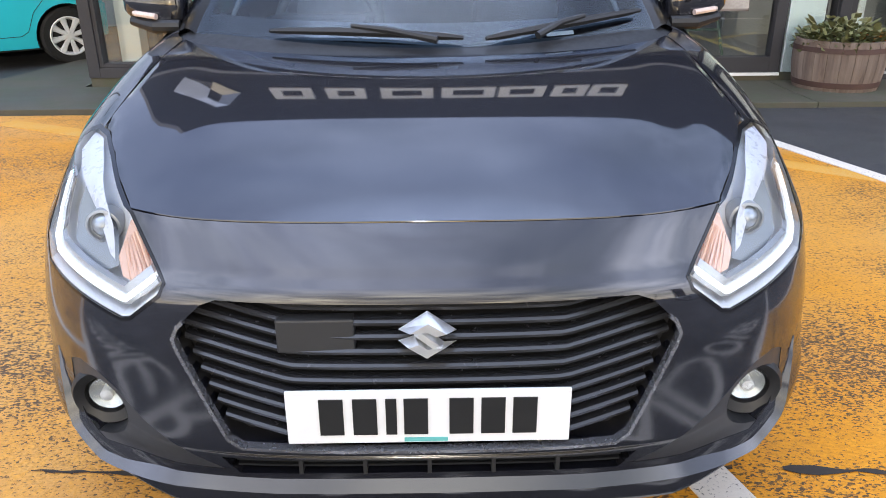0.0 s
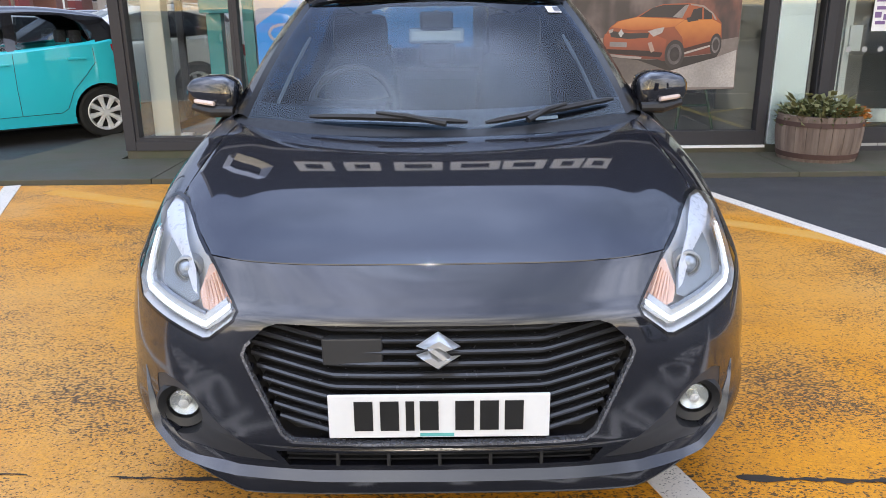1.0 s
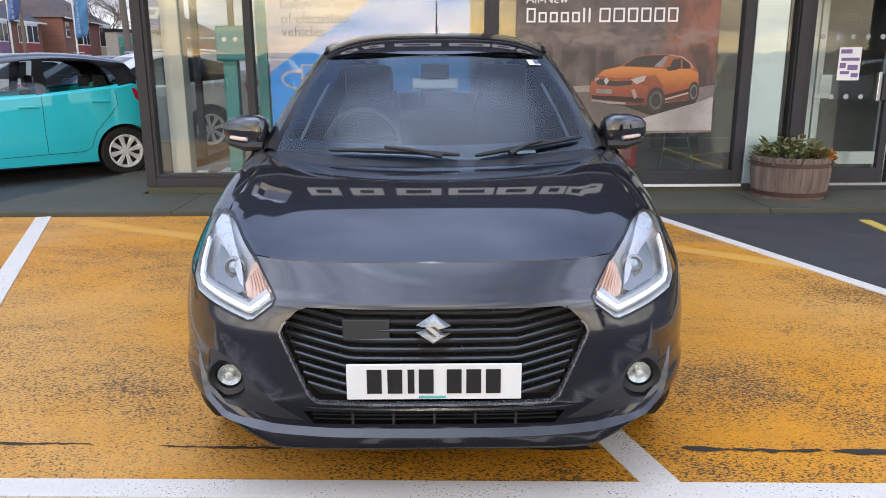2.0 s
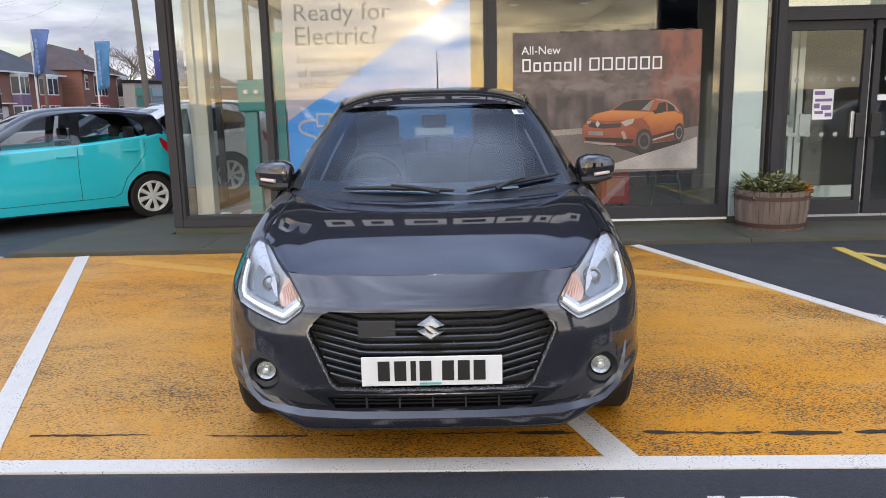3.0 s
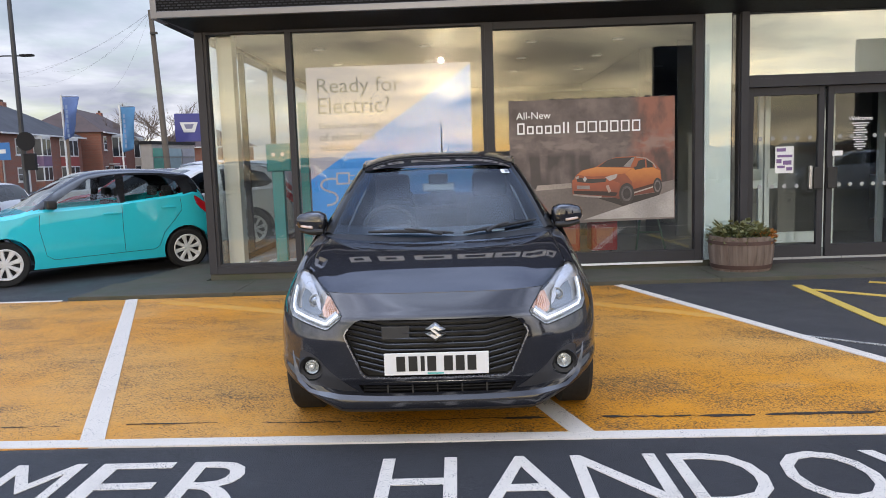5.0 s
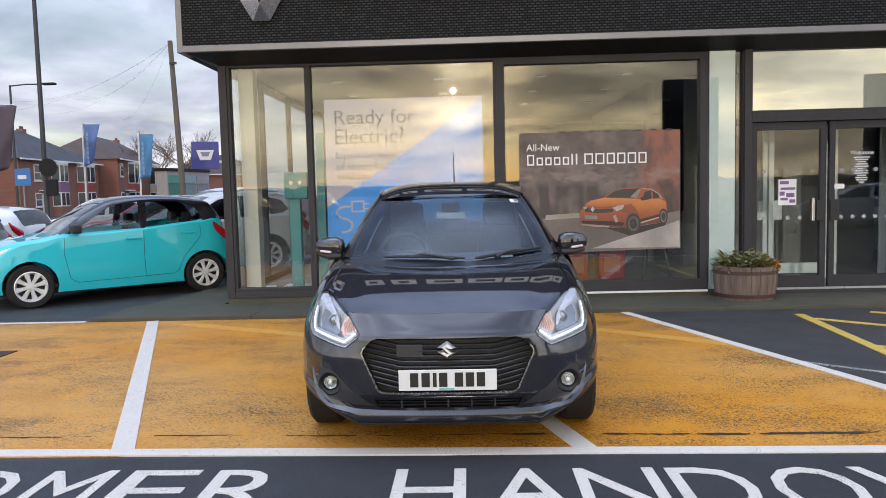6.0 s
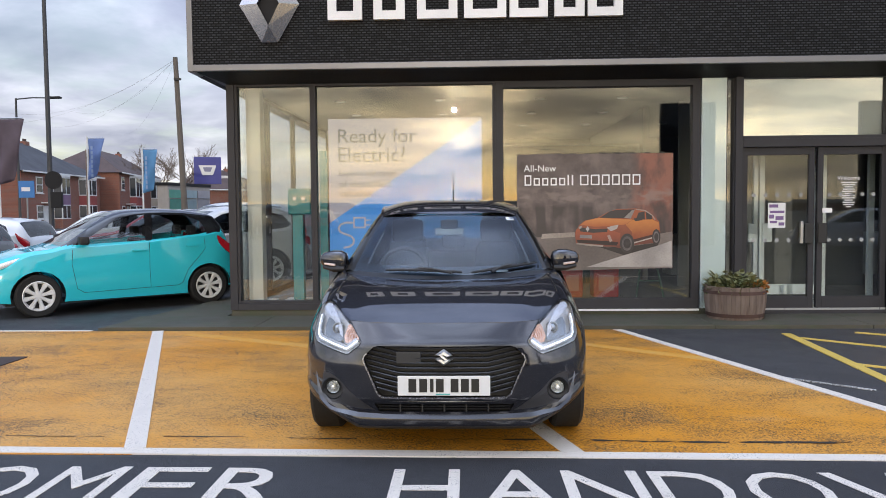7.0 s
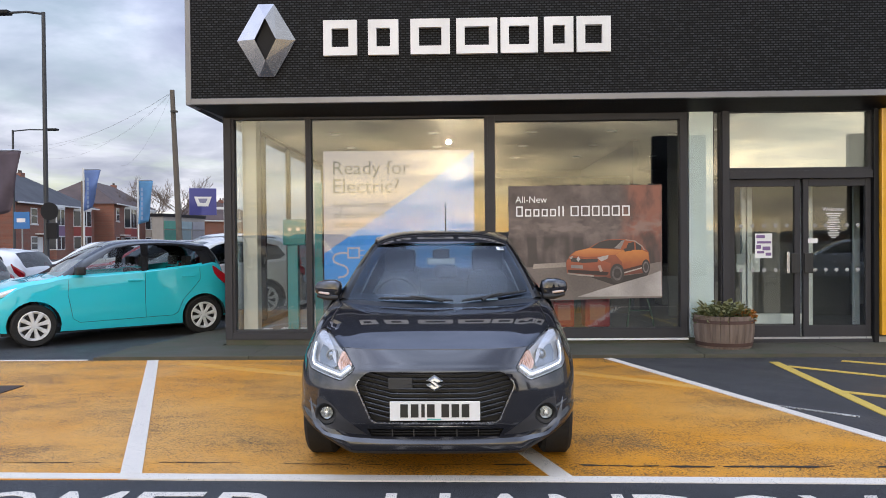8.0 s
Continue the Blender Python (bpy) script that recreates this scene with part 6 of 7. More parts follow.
    # ---- lower intake and chin
    inn = part("lower_intake", offset_fill(INTAKE_POLY, 0.05), BLACK_PLASTIC, car, "black lower intake")
    for z in (0.280, 0.298):
        bm = bmesh.new()
        rings = []
        for i in range(25):
            x = -0.375 + 0.75 * i / 24
            y = skin_y(x, z)
            rings.append([bm.verts.new((x, y + a, z + b)) for a, b in ((0.012, 0.003), (0.045, 0.003), (0.045, -0.003), (0.014, -0.003))])
        for a, b in zip(rings, rings[1:]):
            for j in range(4):
                bm.faces.new((a[j], a[(j + 1) % 4], b[(j + 1) % 4], b[j]))
        part("intake_bar", bm, BLACK_PLASTIC, inn)
    for x in (-0.25, -0.125, 0, 0.125, 0.25):
        part("intake_rib", boxes((x - 0.004, x + 0.004, skin_y(x, 0.29) + 0.008, skin_y(x, 0.29) + 0.05, 0.266, 0.316)), BLACK_PLASTIC, inn)
    # ---- painted fin from corner to corner under the bumper; it melts into the corners at its upper ends
    fin = [(0.0, 0.258), (0.3, 0.260), (0.500, 0.268), (0.65, 0.296), (0.700, 0.338), (0.716, 0.384), (0.727, 0.43), (0.734, 0.468)]
    fb = ribbon(dense(mirror_poly(fin[1:]) + fin, 0.015, False), 0.032, 0.05, -0.016, False, -0.032, 0.026)
    for v in fb.verts:
        if v.co.z > 0.37:
            f = (v.co.z - 0.37) / 0.10
            v.co.y += 0.010 * f
            v.co.x -= math.copysign(0.004 * f, v.co.x)
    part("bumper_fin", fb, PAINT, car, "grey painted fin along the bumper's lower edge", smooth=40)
    # ---- fog lamps
    for s, poly in ((1, fogs[0]), (-1, fogs[1])):
        ring = FOG_RING if s > 0 else mirror_poly(FOG_RING)
        ins = part("fog_insert", moved(take(skin, lambda f: inside(poly, mid(f).x, mid(f).z) and not inside(ring, mid(f).x, mid(f).z) and mid(f).y < 0.6), y=0.002), plain("insert_grey", (0.040, 0.040, 0.044), 0.36, bump=0.06), car, "matt black bumper insert", smooth=True)
        fx, fz = s * 0.653, 0.380
        fy = skin_y(0.653, 0.380) + 0.036
        tilt = Matrix.Rotation(radians(-2 * s), 3, "Z") @ Matrix.Rotation(radians(4), 3, "X")
        pocket = bmesh.new()
        outer = [pocket.verts.new((x, skin_y(x, z) + 0.002, z)) for x, z in ring]
        inner = [pocket.verts.new((fx + (x - fx) * 0.9, fy + 0.004, fz + (z - fz) * 1.05)) for x, z in ring]
        for i in range(22):
            j = (i + 1) % 22
            pocket.faces.new((outer[i], outer[j], inner[j], inner[i]))
        part("fog_pocket", pocket, BLACK_PLASTIC, ins, smooth=40)

        def turned(b):
            for v in b.verts:
                v.co = tilt @ v.co + Vector((fx, fy, fz))
            return b
        part("fog_bezel", turned(lathe([(0.069, 0.06), (0.070, 0.006), (0.062, -0.006), (0.044, 0.004), (0.039, 0.035)], 36, "y")), BLACK_PLASTIC, ins, smooth=40)
        part("fog_reflector", turned(lathe([(0.001, 0.030), (0.018, 0.027), (0.037, 0.010), (0.039, 0.03), (0.001, 0.036)], 28, "y")), plain("fog_silver", (0.80, 0.80, 0.78), 0.18, 0.7), ins, smooth=40)
        part("fog_bulb", turned(lathe([(0.001, -0.002), (0.013, 0.002), (0.014, 0.030), (0.001, 0.032)], 16, "y")), SILVER_PLASTIC, ins, smooth=40)
        fl = part("fog_lens", turned(lathe([(0.001, -0.004), (0.026, -0.001), (0.040, 0.006), (0.041, 0.008), (0.001, 0.003)], 28, "y")), LAMP_GLASS, ins, "round clear fog lamp", smooth=40)
        fl.visible_shadow = False
    # ---- number plate: plain bars in place of its characters
    pl = part("number_plate", boxes((-0.26, 0.26, -0.012, -0.004, 0.368, 0.480), bevel=0.003), plain("plate_white", (0.76, 0.76, 0.75), 0.35, var=0.05), car, "white number plate with plain black bars")
    ink = plain("plate_ink", (0.012, 0.012, 0.012), 0.4)
    for x in (-0.177, -0.116, -0.068, -0.023, 0.060, 0.118, 0.176):
        w = 0.010 if x == -0.068 else 0.022
        part("plate_bar", boxes((x - w, x + w, -0.0145, -0.0118, 0.388, 0.464)), ink, pl)
    part("plate_strip", boxes((-0.045, 0.035, -0.0140, -0.0118, 0.372, 0.380)), plain("plate_teal", (0.12, 0.45, 0.42), 0.5), pl)
    for s in (-1, 1):
        part("plate_mount", boxes((s * 0.2 - 0.02, s * 0.2 + 0.02, -0.004, 0.03, 0.41, 0.45)), BLACK_PLASTIC, pl)
    # ---- flanks: rows of the nose carried back to the tail
    for s in (-1, 1):
        rows = []
        fr = [nose_point(blend_rows(i / 3), radians(90)) for i in range(3, TOP_ROW * 3 + 1)]
        for k, p in enumerate(fr):
            line = []
            for y in [None] + SIDE_Y[1:]:
                if y is None:
                    line.append(Vector((s * p.x, p.y, p.z)))
                    continue
                y = max(y, p.y + 0.004)
                t = (y - p.y) / (3.84 - p.y)
                tail = max(0.0, (y - 3.3) / 0.54)
                zz = p.z + (0.085 * min(1, max(0, (y - 0.8) / 0.5)) if p.z > 0.8 else 0.0) * (1.0)
                x = p.x + 0.012 * math.sin(math.pi * min(1, t * 1.1)) * (1 if p.z > 0.4 else 0.3)
                line.append(Vector((s * x * (1 - 0.30 * tail ** 2.4), y, zz)))
            rows.append(line)
        fl = grid_mesh(rows)
        # wheel arches
        for wy in (0.70, 3.15):
            ring = [(wy + 0.335 * math.cos(a), 0.31 + 0.335 * math.sin(a)) for a in (2 * math.pi * i / 28 for i in range(28))]
            for i in range(28):
                (ay, az), (by, bz) = ring[i], ring[(i + 1) % 28]
                d = Vector((0, by - ay, bz - az)).normalized()
                geom = [f for f in fl.faces if (mid(f).yz - Vector((wy, 0.31))).length < 0.75]
                es, vs = list({e for f in geom for e in f.edges}), list({v for f in geom for v in f.verts})
                bmesh.ops.bisect_plane(fl, geom=vs + es + geom, dist=1e-5, plane_co=(0, ay, az), plane_no=(0, -d.z, d.y))
            bmesh.ops.delete(fl, geom=[f for f in fl.faces if (mid(f).yz - Vector((wy, 0.31))).length < 0.334], context="FACES")
        part("flank", fl, PAINT, car, smooth=35)
        part("sill", boxes((s * 0.78 - 0.06, s * 0.78 + 0.05, 1.16, 2.9, 0.17, 0.30), bevel=0.02), BLACK_PLASTIC, car)
        for wy in (0.70, 3.15):
            liner = bmesh.new()
            for i in range(14):
                a0, a1 = math.pi * i / 14 - 0.1, math.pi * (i + 1) / 14 - 0.1 + (0.2 if i == 13 else 0)
                q = [liner.verts.new((s * xx, wy + 0.333 * math.cos(a), 0.31 + 0.333 * math.sin(a))) for xx, a in ((0.80, a0), (0.80, a1), (0.55, a1), (0.55, a0))]
                liner.faces.new(q)
            part("wheel_arch", liner, BLACK_PLASTIC, car)
            wheel(car, s, 0.757 * s, wy, 0.305, 0.185)
    # tail and underside
    part("tail", boxes((-0.60, 0.60, 3.55, 3.83, 0.32, 0.93), bevel=0.05), PAINT, car)
    part("underbody", boxes((-0.60, 0.60, 0.34, 3.6, 0.17, 0.22)), BLACK_PLASTIC, car)
    part("rear_deck", boxes((-0.74, 0.74, 3.3, 3.7, 0.86, 0.93), bevel=0.02), PAINT, car)
    # ---- cabin
    def screen(s, r):
        a = Vector((0.672 * s, 0.905 + 0.215 * s * s, 0.962 + 0.02 * s * s))
        b = Vector((0.492 * s, 1.50 + 0.06 * s * s, 1.375 - 0.012 * s * s))
        p = a.lerp(b, r)
        return p + Vector((0, -0.02, 0.022)) * 4 * r * (1 - r)
    ws = grid_mesh([[screen(-1 + 2 * i / 24, r / 12) for i in range(25)] for r in range(13)])
    w = part("windscreen", ws, SCREEN_GLASS, car, "clear windscreen with two wipers parked", smooth=True)
    w.visible_shadow = False
    edge = bmesh.new()       # ceramic edge
    for s0, s1 in ((-1.0, -0.965), (0.965, 1.0)):
        vs = [[edge.verts.new(screen(q, r / 12) + Vector((0, 0.004, -0.002))) for q in (s0, s1)] for r in range(13)]
        for a, b in zip(vs, vs[1:]):
            edge.faces.new((a[0], a[1], b[1], b[0]))
    for r0, r1 in ((0.0, 0.12), (0.975, 1.0)):
        vs = [[edge.verts.new(screen(-1 + 2 * i / 24, q) + Vector((0, 0.005, -0.003))) for q in (r0, r1)] for i in range(25)]
        for a, b in zip(vs, vs[1:]):
            edge.faces.new((a[0], a[1], b[1], b[0]))
    part("screen_border", edge, GLOSS_BLACK, w)
    for s in (-1, 1):
        rows = []
        for r in [i / 10 for i in range(11)]:
            p = screen(s, r)
            o = Vector((s * (0.075 - 0.022 * r), 0.075 + 0.03 * r, -0.006 + 0.025 * r))
            rows.append([p + Vector((0, 0.004, -0.004)), p + Vector((s * 0.020, 0.006, 0.010)), p + o * 0.62 + Vector((0, 0, 0.012)), p + o, p + o + Vector((s * 0.006, 0.06, -0.03))])
        part("windscreen_pillar", grid_mesh(rows), GLOSS_BLACK, car, "gloss black windscreen pillar", smooth=50)

    def roof(s, r):
        """Roof skin: r 0 at the screen's head, 1 at the tailgate."""
        y = 1.50 + r * 2.02
        w = 0.512 + 0.045 * math.sin(math.pi * min(1, r * 1.1)) - 0.03 * r ** 3
        z = 1.378 + 0.118 * (1 - (1 - r / 0.42) ** 3.4) if r < 0.42 else 1.496 - 0.085 * ((r - 0.42) / 0.58) ** 1.8
        return Vector((w * s, y + 0.06 * s * s * (1 - r), z - 0.062 * abs(s) ** 4 + 0.046 * s * s * max(0.0, 1 - r / 0.22) ** 1.5))
    part("roof", grid_mesh([[roof(-1 + 2 * i / 24, r) for i in range(25)] for r in (0, 0.012, 0.025, 0.04, 0.06, 0.08, 0.105, 0.13, 0.16, 0.2, 0.24, 0.29, 0.35, 0.42, 0.5, 0.6, 0.7, 0.85, 1.0)]), PAINT, car, "grey roof", smooth=50)
    for s in (-1, 1):
        rows = []
        for i in range(17):
            y = 1.28 + 2.2 * i / 16
            r = max(0, (y - 1.5) / 2.02)
            top = roof(s, r) if y > 1.5 else screen(s, (y - 1.12) / 0.44 * 1.0) + Vector((s * 0.05, 0.08, 0.0))
            bot = Vector((s * (0.81 - 0.02 * max(0, y - 2.6)), y, 0.945 + 0.03 * (y - 1.28) / 2.2))
            rows.append([bot.lerp(top, k / 5) + Vector((s * 0.006 * math.sin(math.pi * k / 5), 0, 0)) for k in range(6)])
        sg = part("side_glass", grid_mesh(rows), DARK_GLASS, car, "dark side glazing", smooth=50)
        sg.visible_shadow = False
        part("waist_panel", grid_mesh([[Vector((s * 0.745, 1.22 + 0.0 * i, 0.985)) if i == 0 else Vector((s * (0.81), 1.22 + 2.3 * i / 10, 0.945 + 0.003 * i)) for i in range(11)], [Vector((s * 0.80, max(0.81, 0.86 + 2.7 * i / 10), 0.90 + 0.0 * i)) for i in range(11)]]), PAINT, car, smooth=50)
        part("rail", tube([roof(s, r) + Vector((s * 0.004, 0, 0.004)) for r in (0.03, 0.1, 0.25, 0.42, 0.6, 0.8, 1.0)], 0.009), GLOSS_BLACK, car)
    def gate(q, k):
        """Tailgate plane: q across, k 0 at the roof and 1 at the waist."""
        return Vector((0.56 * q + 0.06 * q * k, 3.50 + 0.28 * k - 0.05 * q * q, 1.405 - 0.50 * k))
    t_ = part("tailgate_glass", grid_mesh([[gate(q, k) for q in (-0.74, -0.37, 0, 0.37, 0.74)] for k in (0.06, 0.30, 0.58)]), GATE_GLASS, car, "rear window", smooth=True)
    t_.visible_shadow = False
    for q0, q1, k0, k1 in ((-1.0, -0.74, 0.0, 1.0), (0.74, 1.0, 0.0, 1.0), (-0.74, 0.74, 0.0, 0.06), (-0.74, 0.74, 0.58, 1.0)):
        qs, ks = [q0 + (q1 - q0) * i / 4 for i in range(5)], (k0, k1)
        part("tailgate_panel", grid_mesh([[gate(q, k) for q in qs] for k in ks] + [[gate(q, k) + Vector((0, -0.03, 0)) for q in qs] for k in ks[::-1]]), PAINT, car, smooth=40)
    for s in (-1, 1):
        part("rear_pillar", grid_mesh([[gate(s, 0), gate(s, 1)], [Vector((s * 0.585, 3.16, 1.43)), Vector((s * 0.80, 3.12, 0.94))]]), PAINT, car)
        tr = bmesh.new()
        for a, b in ((0.10, 0.44), (0.44, 0.72)):
            p0, p1 = screen(s * 0.90, a) + Vector((0, 0.05, -0.03)), screen(s * 0.90, b) + Vector((0, 0.05, -0.03))
            tube([p0.lerp(p1, i / 3) for i in range(4)], [0.005, 0.007, 0.007, 0.005], 6, tr)
        part("pillar_trim", tr, plain("pillar_trim_grey", (0.16, 0.165, 0.17), 0.6), car, "pale grey inner pillar trim", smooth=50)
    part("aerial", tube([(0.0, 3.18, 1.44), (0.0, 3.14, 1.60), (0.0, 3.09, 1.77)], [0.010, 0.004, 0.003], 8), BLACK_PLASTIC, car, "thin black roof aerial")
    # cowl, wipers
    cowl = grid_mesh([[hood_point(abs(t), 0.985) * 1.0 + Vector(((0 if t >= 0 else -2 * hood_point(abs(t), 0.985).x), 0.0, -0.016)) for t in ths], [screen(math.copysign(1, t) * math.sin(abs(t)), 0.05) + Vector((0, 0, -0.012)) for t in ths]])
    part("cowl", cowl, BLACK_PLASTIC, car, "black cowl panel under the wipers", smooth=True)

    def on_screen(x, r, lift):
        return screen(x / (0.672 - 0.18 * r), r) + Vector((0, -0.75, 0.66)) * lift
    for arm, blade in (([(0.03, 0.0), (-0.10, 0.045), (-0.20, 0.062)], [(-0.43, 0.030), (-0.20, 0.068), (0.10, 0.020)]), ([(0.30, 0.0), (0.37, 0.055), (0.44, 0.078)], [(0.16, 0.012), (0.40, 0.068), (0.62, 0.088)])):
        wp = part("wiper", tube([on_screen(x, r, 0.035) for x, r in arm], [0.011, 0.009, 0.006], 8), BLACK_PLASTIC, car, "black wiper arm and blade", smooth=40)
        pts = [on_screen(blade[0][0] + (blade[2][0] - blade[0][0]) * i / 10, (1 - i / 10) ** 2 * blade[0][1] + 2 * (1 - i / 10) * i / 10 * blade[1][1] + (i / 10) ** 2 * blade[2][1], 0.022) for i in range(11)]
        part("blade", tube(pts, [0.006, 0.010, 0.010, 0.011, 0.012, 0.012, 0.012, 0.011, 0.010, 0.010, 0.006], 6), BLACK_PLASTIC, wp)
    part("windscreen_sticker", grid_mesh([[screen(q, r) + Vector((0, -0.003, 0.003)) for q in (0.84, 0.945)] for r in (0.87, 0.945)]), LETTER_WHITE, w, "small white label on the glass")
    part("sticker_print", grid_mesh([[screen(q, r) + Vector((0, -0.006, 0.006)) for q in (0.89, 0.938)] for r in (0.882, 0.93)]), plain("label_grey", (0.10, 0.11, 0.14), 0.5), w)
    part("chassis_label", grid_mesh([[screen(q, r) + Vector((0, 0.003, -0.002)) for q in (0.50, 0.62)] for r in (0.03, 0.05)]), LETTER_WHITE, w, "small white label behind the glass")
    part("sensor_box", moved(boxes((-0.065, 0.065, 0, 0.08, -0.034, 0.034), bevel=0.012), x=0.0, y=1.465, z=1.302), BLACK_PLASTIC, car, "black camera box behind the windscreen")
    # mirrors
    for s in (-1, 1):
        sh = bmesh.new()
        rings = []
        prof = [(0.0, 0.35, 0.55), (0.05, 0.80, 0.85), (0.25, 1.0, 1.0), (0.55, 0.96, 1.0), (0.85, 0.72, 0.92), (0.97, 0.42, 0.7), (1.0, 0.10, 0.3)]
        for u, hz, hy in prof:
            cx = 0.745 + 0.205 * u
            ring = []
            for k in range(20):
                a = 2 * math.pi * k / 20
                ca, sa = math.cos(a), math.sin(a)
                ring.append(sh.verts.new((s * cx, 1.33 + 0.04 * u + (0.075 * hy * (abs(ca) ** 0.6) * math.copysign(1, ca)), 1.040 + 0.012 * u + 0.074 * hz * (abs(sa) ** 0.55) * math.copysign(1, sa))))
            rings.append(ring)
        for a, b in zip(rings, rings[1:]):
            for k in range(20):
                sh.faces.new((a[k], a[(k + 1) % 20], b[(k + 1) % 20], b[k]))
        sh.faces.new(rings[0]); sh.faces.new(rings[-1])
        mr = part("door_mirror", sh, PAINT, car, "grey door mirror with an indicator strip", smooth=60)
        part("mirror_foot", tube([(s * 0.70, 1.28, 0.955), (s * 0.75, 1.31, 0.985), (s * 0.79, 1.33, 0.995)], [0.035, 0.03, 0.03], 10), BLACK_PLASTIC, mr)
        part("mirror_indicator", tube([(s * 0.83, 1.262, 1.015), (s * 0.90, 1.29, 1.022), (s * 0.944, 1.345, 1.03)], 0.009, 8), AMBER_PALE, mr, "pale indicator strip")
        part("mirror_base", tube([(s * 0.76, 1.27, 0.985), (s * 0.84, 1.275, 0.985), (s * 0.92, 1.31, 1.0)], [0.02, 0.022, 0.015], 10), BLACK_PLASTIC, mr)
        part("mirror_glass", moved(lathe([(0.001, 0), (0.05, 0), (0.05, 0.003), (0.001, 0.003)], 20, "y"), x=s * 0.85, y=1.412, z=1.04), CHROME, mr)
    # cabin inside
    part("dashboard", boxes((-0.64, 0.64, 1.10, 1.62, 0.70, 0.94), bevel=0.03), DASH, car, "dark dashboard")
    hood_ = boxes((-0.56, -0.20, 1.42, 1.62, 0.92, 0.99), bevel=0.03)
    part("instrument_hood", hood_, DASH, car)
    sw = bmesh.new()
    ctr, nrm = Vector((-0.375, 1.80, 0.93)), Matrix.Rotation(radians(-22), 3, "X")
    ring = [ctr + nrm @ Vector((0.185 * math.cos(a), 0, 0.185 * math.sin(a))) for a in (2 * math.pi * k / 40 for k in range(41))]
    tube(ring, 0.016, 8, sw)
    for a in (0.2, math.pi - 0.2, -math.pi / 2):
        tube([ctr, ctr + nrm @ Vector((0.18 * math.cos(a), 0, 0.18 * math.sin(a)))], 0.02, 6, sw)
    part("steering_wheel", sw, plain("wheel_leather", (0.06, 0.062, 0.066), 0.5), car, "grey steering wheel", smooth=60)
    for sx in (-0.38, 0.38):
        st = boxes((sx - 0.23, sx + 0.23, 2.14, 2.30, 0.42, 1.14), bevel=0.06)
        for v in st.verts:           # shoulders narrow towards the top
            if v.co.z > 0.9:
                v.co.x = sx + (v.co.x - sx) * (1 - 0.35 * (v.co.z - 0.9) / 0.24)
                v.co.y += 0.10 * (v.co.z - 0.9) / 0.24
        st = part("front_seat", st, CLOTH, car, smooth=50)
        part("headrest", boxes((sx - 0.135, sx + 0.135, 2.26, 2.38, 1.13, 1.33), bevel=0.05), CLOTH, st, smooth=50)
        part("cushion", boxes((sx - 0.25, sx + 0.25, 1.65, 2.2, 0.30, 0.46), bevel=0.05), CLOTH, st, smooth=50)
    rb = part("rear_bench", boxes((-0.62, 0.62, 3.0, 3.2, 0.45, 1.02), bevel=0.06), CLOTH, car)
    for sx in (-0.38, 0, 0.38):
        part("headrest", boxes((sx - 0.11, sx + 0.11, 3.05, 3.15, 1.04, 1.16), bevel=0.03), CLOTH, rb)
    part("cabin_floor", boxes((-0.66, 0.66, 0.9, 3.6, 0.26, 0.30)), CLOTH, car)
    part("firewall", boxes((-0.66, 0.66, 1.0, 1.06, 0.26, 0.93)), BLACK_PLASTIC, car)
    part("headliner", grid_mesh([[roof(-1 + 2 * i / 12, r) * 1.0 + Vector((0, 0.03, -0.03)) for i in range(13)] for r in (0.03, 0.2, 0.42, 0.7, 0.98)]), plain("headliner", (0.28, 0.28, 0.28), 0.9), car)
    rv = part("rear_view_mirror", boxes((-0.11, 0.11, 1.50, 1.53, 1.215, 1.275), bevel=0.012), plain("mirror_face", (0.35, 0.40, 0.45), 0.15, 0.6), car, "interior mirror")
    part("mirror_stem", tube([(0.0, 1.53, 1.25), (0.0, 1.51, 1.34)], 0.01), BLACK_PLASTIC, rv)
    return car


AMBER_PALE = plain("pale_indicator", (0.70, 0.55, 0.48), 0.25, coat=0.4)


